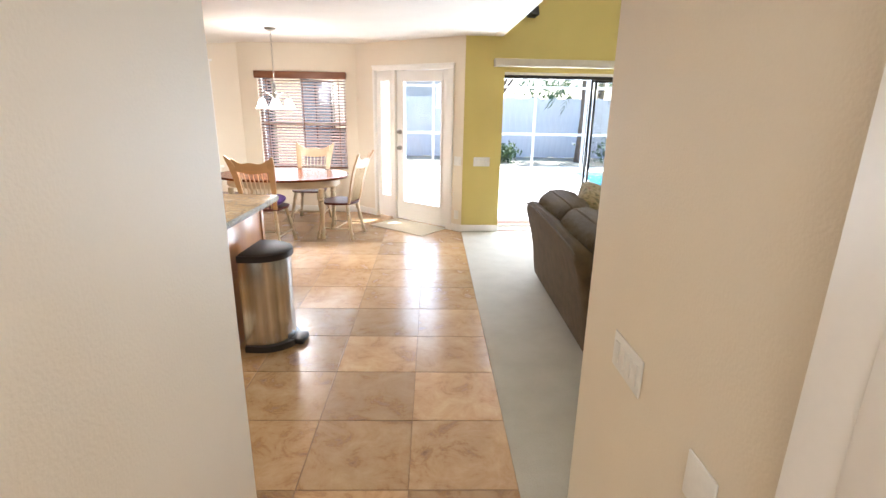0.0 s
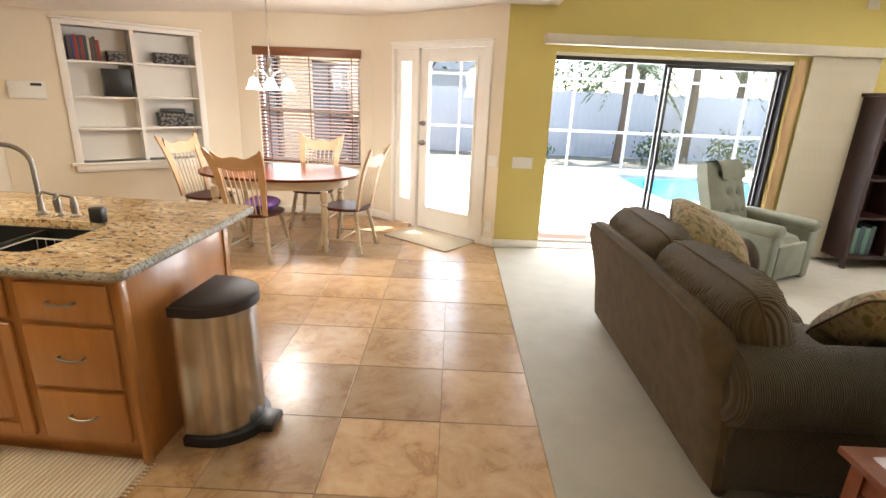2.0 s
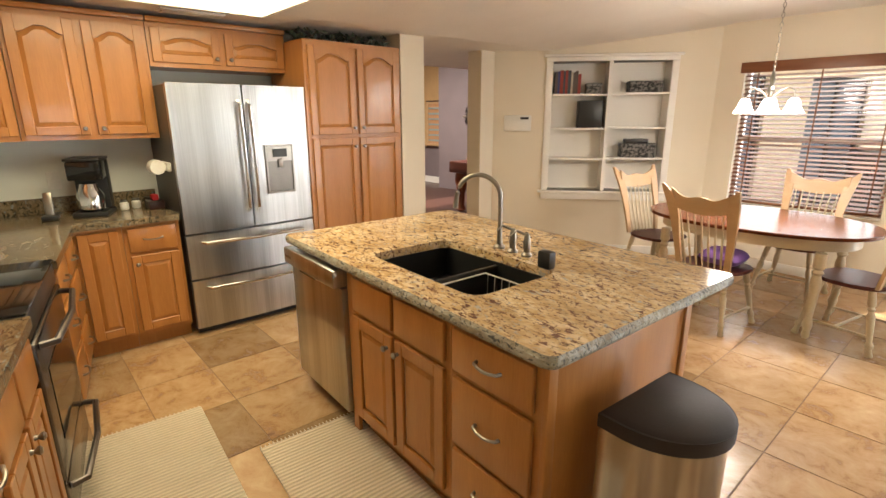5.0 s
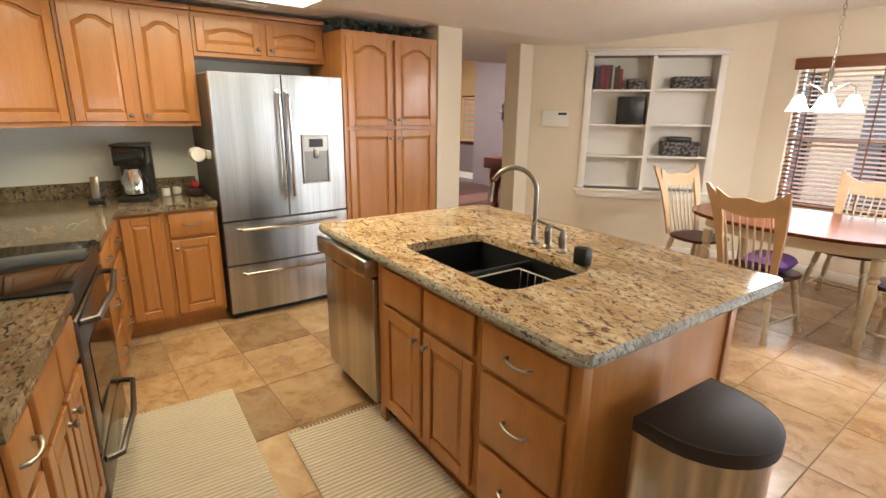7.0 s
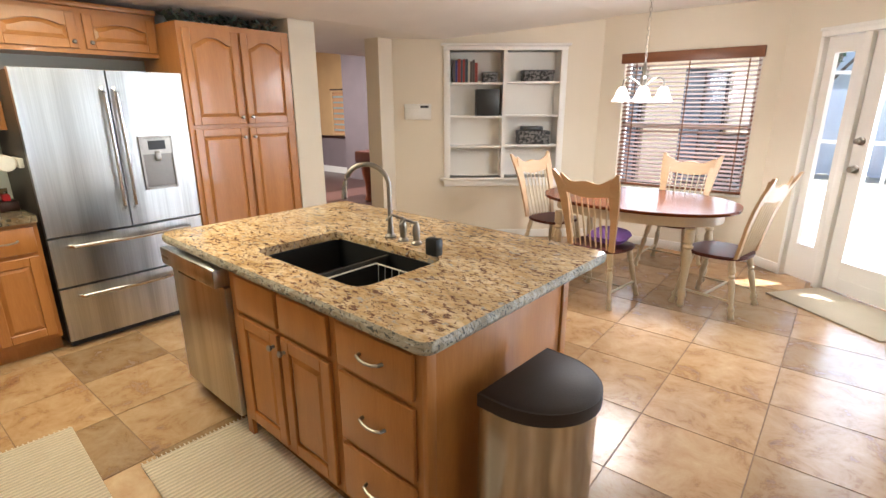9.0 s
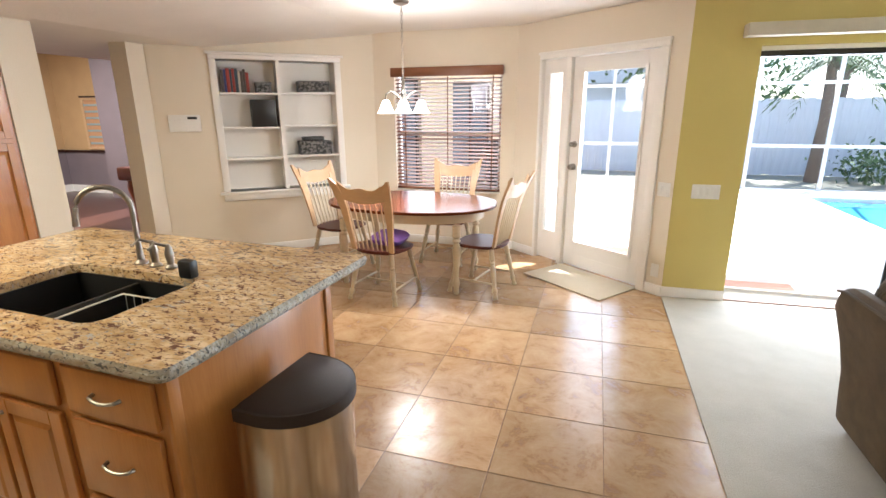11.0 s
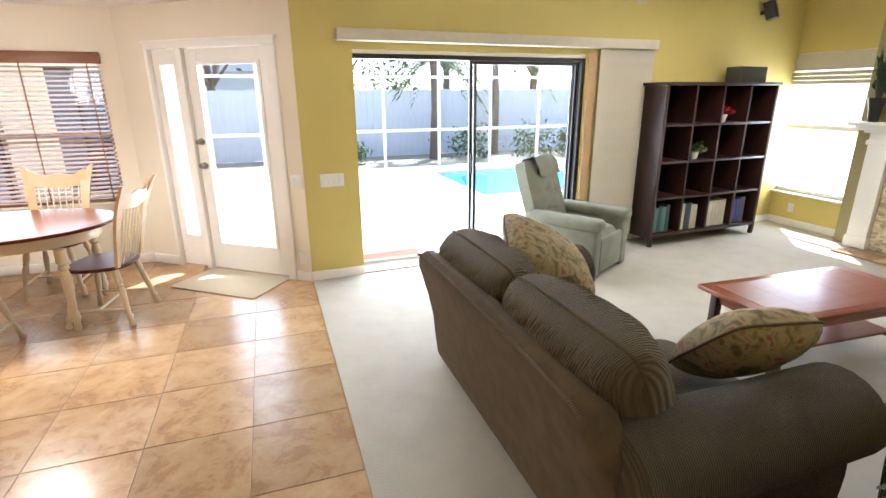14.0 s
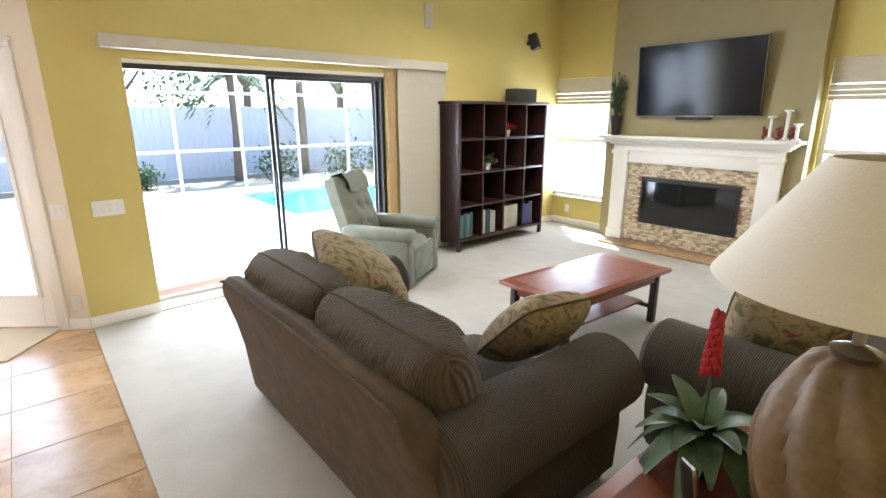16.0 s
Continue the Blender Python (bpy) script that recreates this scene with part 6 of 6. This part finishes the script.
for k in range(26):
    a = k * 2.39996
    t = k / 26
    L, lift = 0.17 - 0.04 * t, 0.25 + 1.1 * t
    bm = bmesh.new()
    rows = []
    for j in range(8):
        s = j / 7
        rad = 0.012 + L * s * math.cos(lift * (1 - 0.75 * s))
        zz = 0.10 + L * (math.sin(lift) * s * 1.0 - (1.15 - t) * s * s * 1.35)
        w = 0.030 * math.sin(math.pi * min(0.97, 0.18 + 0.80 * s)) ** 0.8
        ca, sa = math.cos(a), math.sin(a)
        rows.append([bm.verts.new((rad * ca - q * w * sa, rad * sa + q * w * ca, zz + abs(q) * w * 0.35)) for q in (-1, 0, 1)])
    for lo, hi in zip(rows, rows[1:]):
        for q in (0, 1):
            bm.faces.new((lo[q], lo[q + 1], hi[q + 1], hi[q]))
    part("leaf", bm, LEAFM, ag, smooth=True)
bm = bmesh.new()
tube(bm, [(0, 0, 0.09), (0.003, 0.003, 0.22), (0, 0.006, 0.36)], 0.004, 6)
part("stem", bm, "leaf", ag, smooth=True)
bm = bmesh.new()
for k in range(46):
    zz = 0.265 + 0.155 * k / 46
    a = k * 2.4
    r = 0.015 * (1.15 - k / 60)
    bmesh.ops.create_icosphere(bm, subdivisions=1, radius=0.0095, matrix=Matrix.Translation((r * math.cos(a), 0.005 + r * math.sin(a), zz)) @ Matrix.Diagonal((1, 1, 1.6, 1)))
part("flower", bm, "red", ag, "red flower spike", smooth=True)
rm = thing("remote_control", pose(1.95, -2.50, 0.584, 0, 0, 35), "black and silver remote control lying on the end table", "remote")
bx("shell", (-0.025, 0.025, -0.09, 0.09, 0, 0.022), "black", rm, bevel=0.007)
bx("keypad", (-0.018, 0.018, -0.07, 0.07, 0.0222, 0.024), "nickel", rm)
cp = thing("phone_handset", pose(1.47, -2.53, 0.584, 0, 0, 60), "black cordless handset with chrome rim standing on the end table", "phone")
bx("base", (-0.04, 0.04, -0.04, 0.04, 0, 0.03), "black", cp, bevel=0.01)
ob = bx("handset", (-0.024, 0.024, -0.013, 0.013, 0, 0.16), "black", cp, bevel=0.010)
ob.matrix_basis = pose(0, 0, 0.028, -10)
ob = bx("rim", (-0.027, 0.027, -0.006, 0.006, 0.0, 0.164), "chrome", cp, bevel=0.005)
ob.matrix_basis = pose(0, 0.001, 0.0275, -10)

# ceiling fan, lit
cf = thing("ceiling_fan", pose(4.25, 0.15, 0), "white ceiling fan with a lit glass bowl over the living room", "fan")
bm = bmesh.new()
lathe(bm, [(0.015, 2.95), (0.015, 3.12), (0.06, 3.155)], 14)
lathe(bm, [(0.05, 2.74), (0.10, 2.78), (0.11, 2.86), (0.06, 2.95)], 20)
part("motor", bm, "white", cf, smooth=True)
for k in range(5):
    ob = bx("blade", (0.12, 0.66, -0.06, 0.06, 2.82, 2.828), "white", cf, bevel=0.003)
    ob.matrix_basis = pose(0, 0, 0, 0, 0, 20 + 72 * k)
bm = bmesh.new()
lathe(bm, [(0.03, 2.66), (0.08, 2.69), (0.10, 2.739)], 20)
part("bowl", bm, "shade_glow", cf, "lit frosted glass bowl", smooth=True)

# hall: white door standing open against the wall
hd = tagged(thing("door_2", pose(0.645, -4.24, 0, 0, 0, -93), "white panelled door standing open against the hall wall", "door"), kind="structure")
bx("leaf", (0.0, 0.76, -0.035, 0.0, 0.01, 2.03), "white", hd, bevel=0.003)
for z0, z1 in ((0.2, 0.95), (1.1, 1.88)):
    for x in (0.1, 0.42):
        bx("panel", (x, x + 0.25, -0.040, -0.0355, z0, z1), "white", hd, bevel=0.002)
bm = bmesh.new()
lathe(bm, [(0.028, 0), (0.028, 0.01), (0.012, 0.014), (0.012, 0.03), (0.027, 0.04), (0.027, 0.055), (0.012, 0.065)], 16)
part("door_handle", bm, "brass", hd, smooth=True, m=pose(0.06, -0.036, 0.93, 90))

# ---- den seen through the kitchen opening ----
structure(bx("wall_den_west", (-10.6, -10.45, -3, 8.5, 0, 3.2), "ochre"))
structure(bx("wainscot_den", (-10.45, -10.43, -3, 8.5, 0.0, 0.80), "mauve"))
structure(bx("wall_den_north", (-10.45, -8.85, 4.7, 4.85, 0, 3.2), "ochre"))
structure(bx("wainscot_north", (-10.43, -8.86, 4.68, 4.699, 0, 0.80), "mauve"))
structure(bx("chair_rail_north", (-10.40, -8.86, 4.65, 4.699, 0.801, 0.84), "dark"))
structure(bx("baseboard_north", (-10.40, -8.86, 4.66, 4.679, 0, 0.14), "white"))
structure(bx("wall_den_return", (-8.85, -7.6, 4.25, 4.85, 0, 3.2), "mauve"))
structure(bx("wall_den_far_north", (-7.6, -4.96, 6.2, 6.35, 0, 3.2), "mauve"))
structure(bx("wall_den_side", (-7.6, -7.45, 4.85, 6.2, 0, 3.2), "mauve"))
structure(bx("wall_den_south", (-10.45, -4.94, -3.0, -2.86, 0, 3.2), "ochre"))
structure(bx("wall_den_east", (-5.10, -4.96, 2.2, 6.199, 0, 3.2), "mauve"))
structure(bx("ceiling_den", (-10.6, -6.21, -3.2, 8.6, 3.0, 3.12), "ceiling"))
structure(bx("baseboard_den", (-10.43, -10.41, -2.8, 4.7, 0.0, 0.14), "white"))
structure(bx("chair_rail", (-10.43, -10.40, -2.8, 4.64, 0.801, 0.85), "dark"))
for x0 in (-9.76,):
    s = thing("shutter", pose(x0, 4.698, 0), "framed orange panel with grey blue slats on the ochre den wall", "shutter")
    bm = bmesh.new()
    frame_bars(bm, 0.0, 0.86, 0.86, 1.84, 0.05, -0.04, -0.002, 0.003)
    part("frame", bm, "natural", s)
    bx("backing", (0.05, 0.81, -0.012, -0.002, 0.91, 1.79), mat("orange_panel", (0.55, 0.30, 0.15), 0.7), s)
    bx("top_rail", (0.0, 0.86, -0.055, -0.002, 1.841, 1.87), "dark", s)
    for k in range(7):
        bx("slat", (0.06, 0.80, -0.03, -0.0125, 0.96 + k * 0.12, 1.0 + k * 0.12), mat("grey_blue_slat", (0.30, 0.38, 0.38), 0.6) if k == 0 else bpy.data.materials["grey_blue_slat"], s)
orn = thing("wall_ornament", pose(-7.98, 4.249, 1.36), "small dark scrolled metal ornament on the mauve wall", "ornament")
bm = bmesh.new()
tube(bm, [(0, -0.01, 0), (0.0, -0.01, 0.34)], 0.008, 6)
for z, r in ((0.06, 0.035), (0.27, 0.03)):
    tube(bm, [(r * math.sin(a), -0.012, z + r * math.cos(a)) for a in [0.45 * q for q in range(15)]], 0.006, 5)
part("scroll", bm, "bronze", orn, smooth=True)
bx("cup", (-0.05, 0.05, -0.07, -0.002, 0.13, 0.18), "nickel", orn, bevel=0.015)
pt = thing("pool_table", pose(-5.95, 3.42, 0), "dark carved wood pool table in the den", "pool table")
bx("cabinet", (-0.65, 0.75, -0.9, 0.9, 0.64, 0.82), "dark_cherry", pt, bevel=0.02)
bx("cloth", (-0.5, 0.6, -0.75, 0.75, 0.821, 0.826), "seat", pt)
for x in (-0.5, 0.6):
    for y in (-0.75, 0.75):
        bm = bmesh.new()
        lathe(bm, [(0.05, 0.001), (0.08, 0.03), (0.05, 0.10), (0.06, 0.3), (0.11, 0.5), (0.10, 0.639)], 14, (x, y, 0))
        part("leg", bm, "cherry", pt, smooth=True)

# ---- outdoors ----
structure(bx("ground", (-80, 90, 13.5, 200, -0.3, -0.06), "grass"))
structure(bx("ground_garden", (-80, 90, 8.9, 13.5, -0.3, -0.06), "grass"))
structure(bx("ground_south", (-80, 90, -60, -8.0, -0.3, -0.06), "grass"))
structure(bx("ground_east", (6.7, 90, -8.0, 8.9, -0.3, -0.06), "concrete"))
for d in ((-14, 2.3, 3.3, 8.9), (2.3, 6.7, 3.3, 4.9), (2.3, 6.7, 7.9, 8.9)):
    structure(bx("patio_deck", (*d, -0.3, -0.02), "concrete"))
structure(bx("patio_deck", (-2.2, 6.7, 1.95, 3.3, -0.3, -0.021), "concrete"))
structure(bx("patio_deck", (-2.6, -2.2, 2.9, 3.3, -0.3, -0.021), "concrete"))
structure(bx("pool_water", (3.7, 6.7, 4.9, 7.9, -0.3, -0.10), "water"))
structure(bx("pool_wall", (2.3, 3.7, 4.9, 7.9, -0.3, -0.021), "concrete"))
structure(bx("pool_water", (6.7, 10.5, 4.9, 7.9, -0.3, -0.0999), "water"))
structure(bx("patio_roof", (-2.9, 6.7, 2.95, 3.35, 2.58, 2.7), "ochre"))
structure(bx("patio_roof_edge", (-0.9, 6.7, 2.05, 2.949, 2.58, 2.7), "ochre"))
# roof stretch added to keep sun off the wing wall and nook window
structure(bx("patio_roof_wing", (-3.9, -0.7, 3.351, 7.4, 2.58, 2.7), "ochre"))
structure(bx("patio_beam", (-0.69, 6.7, 3.701, 3.80, 2.45, 2.7), "white"))
mm = thing("outdoor_mat", YW @ pose(0.85, 0.42, -0.02), "brown coir mat on the pool deck outside the sliding door", "mat")
bx("cloth", (-0.32, 0.36, -0.2, 0.2, 0.001, 0.02), "blind_wood", mm, bevel=0.004)

cage = thing("pool_enclosure", pose(0, 8.75, 0), "white aluminium screen enclosure frame round the pool deck", "enclosure")
for k in range(16):
    x = -8.0 + k * 1.35
    bx("post", (x, x + 0.06, 0, 0.06, -0.02, 2.6), "white", cage)
for z in (0.82, 2.02, 2.56):
    bx("rail", (-8, 13, -0.004, 0.064, z, z + 0.06), "white", cage)
for k in range(8):
    x = -8.0 + k * 2.7
    bm = bmesh.new()
    tube(bm, [(x + 0.03, 0.03, 2.6), (x + 0.03, -1.2, 3.5), (x + 0.03, -4.2, 3.6)], 0.035, 6)
    part("roof_bar", bm, "white", cage)

fence = thing("fence", pose(0, 11.6, 0), "weathered grey wooden board fence behind the pool", "fence")
fm = None
for k in range(150):
    x = -12 + k * 0.185
    if fm is None:
        ob = bx("board", (0, 0.181, 0, 0.02, -0.06, 1.80), "fence", fence)
        fm = ob.data
    else:
        ob = new("board", fm)
        ob.parent = fence
    ob.matrix_basis = pose(x, 0, 0.02 * math.sin(k * 1.7))
for z in (0.4, 1.4):
    bx("rail", (-12, 15.7, 0.021, 0.07, z, z + 0.09), "fence", fence)


def palm(m, h, fronds, seed, spread=1.6):
    r = random.Random(seed)
    t = thing("palm_tree", m, "tall palm tree with arching green fronds by the fence", "tree", "palms")
    bm = bmesh.new()
    tube(bm, [(0, 0, -0.06), (0.05, 0.02, h * 0.5), (0.0, 0.05, h)], [0.16, 0.12, 0.10], 10)
    part("trunk", bm, "bark", t, smooth=True)
    bm = bmesh.new()
    for k in range(fronds):
        a = r.uniform(0, 6.28)
        L = spread * r.uniform(0.7, 1.1)
        up = r.uniform(-0.2, 1.0)
        for j in range(16):
            s = (j + 1) / 16
            c = Vector((L * s * math.cos(a), L * s * math.sin(a), h + L * (up * s - 0.9 * s * s)))
            for side in (-1, 1):
                w = 0.34 * math.sin(math.pi * min(1, s * 0.85 + 0.12))
                tip = c + Vector((-side * w * math.sin(a) + 0.15 * math.cos(a), side * w * math.cos(a) + 0.15 * math.sin(a), -0.12 - 0.1 * r.random()))
                wd = Vector((0.02 * math.cos(a), 0.02 * math.sin(a), 0.0))
                bm.faces.new([bm.verts.new(v) for v in (c - wd, tip, c + wd)])
    part("crown", bm, "foliage", t)
    return t


def tree(m, h, r0, n, seed, label="leafy green tree behind the fence"):
    r = random.Random(seed)
    t = thing("tree", m, label, "tree", "garden trees")
    bm = bmesh.new()
    tube(bm, [(0, 0, -0.06), (0.1, 0, h * 0.35), (0.0, 0.1, h * 0.7)], [0.18, 0.13, 0.06], 8)
    for k in range(6):
        a = k * 1.05
        tube(bm, [(0.1, 0, h * 0.38), (0.6 * r0 * math.cos(a), 0.6 * r0 * math.sin(a), h * 0.7)], [0.07, 0.02], 6)
    part("trunk", bm, "bark", t, smooth=True)
    bm = bmesh.new()
    clumps = [(r.uniform(-r0, r0), r.uniform(-r0, r0), h * r.uniform(0.45, 1.0)) for _ in range(22)]
    for _ in range(n):
        c = r.choice(clumps)
        leaf_cloud(bm, 1, r0 * 0.4, r0 * 0.4, r0 * 0.35, 0.11, r, c)
    part("crown", bm, "foliage", t)
    return t


palm(pose(4.6, 10.4, 0), 2.6, 26, 1, 1.3)
palm(pose(6.6, 10.9, 0), 3.4, 26, 2)
palm(pose(9.4, 1.2, 0), 1.7, 26, 5, 1.3)
palm(pose(9.0, -3.2, 0), 1.3, 30, 7, 1.5)
for k, (x, y, h, r0) in enumerate(((-6, 15, 6, 2.4), (-1.5, 16.5, 5, 2.2), (2.5, 15, 4.6, 2.0), (6.5, 15, 6.5, 2.6), (9.5, 14, 6, 2.4), (13, 13.5, 6.5, 2.6))):
    tree(pose(x, y, 0), h, r0, 1500, 20 + k)
for k, (x, y, s) in enumerate(((2.3, 10.2, 0.35), (5.6, 10.3, 0.55), (7.4, 10.0, 0.6), (8.6, 9.9, 0.5))):
    b = thing("shrub", pose(x, y, -0.06), "low green shrub in the garden bed by the fence", "shrub", "shrubs")
    bm = bmesh.new()
    leaf_cloud(bm, 420, s, s, s * 0.8, 0.07, random.Random(40 + k), (0, 0, s * 0.75))
    tube(bm, [(0, 0, 0), (0, 0, s * 0.6)], 0.03, 6)
    part("leaves", bm, "foliage", b)
hs = thing("neighbor_house", pose(0, 0, 0), "pale neighbouring house beyond the fence", "house")
bx("wall", (-3.5, 2.8, 20.0, 26.0, -0.06, 2.6), "fence", hs)
bm = bmesh.new()
prism(bm, [(-4.2, 2.6), (3.5, 2.6), (1.8, 4.1), (-2.5, 4.1)], -26.6, -19.4, Matrix.Rotation(radians(90), 4, "X"))
part("roof", bm, "fence", hs)

# wing of the house seen through the nook window
wing = tagged(thing("house_wing", pose(-3.35, 3.3, 0, 0, 0, 68), "cream stucco wing of the house with dark framed windows", "wall"), kind="structure")
bm = bmesh.new()
for d in ((0, 0.5, -0.02, 2.42), (1.5, 2.3, -0.02, 2.42), (3.5, 6.5, -0.02, 2.42), (0.5, 1.5, -0.02, 0.25), (0.5, 1.5, 2.05, 2.42), (2.3, 3.5, -0.02, 0.25), (2.3, 3.5, 2.05, 2.42)):
    box(bm, d[0], d[1], 0, 0.2, d[2], d[3])
part("wall", bm, "cream_wood", wing)
for x0, x1 in ((0.5, 1.5), (2.3, 3.5)):
    bm = bmesh.new()
    frame_bars(bm, x0 + 0.002, x1 - 0.002, 0.252, 2.048, 0.06, 0.05, 0.11)
    box(bm, (x0 + x1) / 2 - 0.03, (x0 + x1) / 2 + 0.03, 0.05, 0.11, 0.312, 1.988)
    w = part("window", bm, "bronze", wing)
    bx("pane", (x0 + 0.06, x1 - 0.06, 0.075, 0.08, 0.31, 1.99), "far_glass", w)
pc = thing("patio_chair", pose(-1.25, 4.3, -0.02, 0, 0, 200), "dark metal patio chair on the deck outside the nook", "chair", "patio chairs")
bm = bmesh.new()
for s in (-0.25, 0.25):
    tube(bm, [(s, 0.25, 0), (s, 0.25, 0.62), (s, -0.2, 0.62), (s, -0.28, 1.0)], 0.014, 6)
    tube(bm, [(s, -0.25, 0), (s, -0.2, 0.42), (s, 0.25, 0.42)], 0.014, 6)
part("frame", bm, "bronze", pc, smooth=True)
bm = bmesh.new()
box(bm, -0.24, 0.24, -0.2, 0.24, 0.41, 0.43)
for k in range(7):
    tube(bm, [(-0.21 + 0.07 * k, -0.2, 0.43), (-0.21 + 0.07 * k, -0.28, 0.98)], 0.007, 5)
tube(bm, [(-0.25, -0.28, 0.99), (0, -0.30, 1.05), (0.25, -0.28, 0.99)], 0.014, 6)
part("seat", bm, "bronze", pc)
gr = thing("patio_grill", pose(-1.75, 6.3, -0.02, 0, 0, 20), "dark covered grill on the pool deck", "grill")
bx("cart", (-0.3, 0.3, -0.22, 0.22, 0.1, 0.75), "bronze", gr, bevel=0.02)
bx("hood", (-0.36, 0.36, -0.25, 0.25, 0.76, 1.08), "bronze", gr, bevel=0.09)
for x in (-0.25, 0.2):
    bx("leg", (x, x + 0.05, -0.2, 0.2, 0.0, 0.1), "bronze", gr)

# ---- floor tiles, last ----
T = 0.505
rng = random.Random(12)
bm = bmesh.new()
box(bm, 0.0025, T - 0.0025, 0.0025, T - 0.0025, -0.0029, 0.0, 0.0012, 1)
tile_mesh = bpy.data.meshes.new("tile")
bm.to_mesh(tile_mesh)
bm.free()
tile_mesh.materials.append(M["tile"])
KX = (-4.60, -4.11, -3.61, -3.13, -2.65, -2.19, -2.02)      # joints of the kitchen's own field
KY = (-3.75, -3.36, -2.87, -2.60, -2.21, -1.735, -1.25)
for i in range(-10, 1):
    for k in range(-8, 6):
        x, y = i * T - (0.003 if i == 0 else 0), 0.012 + k * T
        if x < -4.9 or (y < -4.0 and x < -1.1) or y > 2.75 or (x < -2.1 and y < -1.2):
            continue
        ob = new("tile", tile_mesh)
        ob.parent = floor
        ob.matrix_basis = pose(x, y, 0.0002 * rng.random())
for y in [0.012 + k * T for k in range(-16, -8)]:
    for i in (-2, -1, 0):
        ob = new("tile", tile_mesh)
        ob.parent = floor
        ob.matrix_basis = pose(i * T - (0.003 if i == 0 else 0), y, 0.0002 * rng.random())
for x0, x1 in zip(KX, KX[1:]):
    for y0, y1 in zip(KY, KY[1:]):
        spans = [(x0, x1)] if (x0, y0) != (-3.61, -2.87) else [(x0, -3.36), (-3.36, x1)]
        for a, b in spans:
            ob = new("tile", tile_mesh)
            ob.parent = floor
            ob.matrix_basis = pose(a, y0, 0.0002 * rng.random()) @ Matrix.Diagonal(((b - a) / T, (y1 - y0) / T, 1, 1))
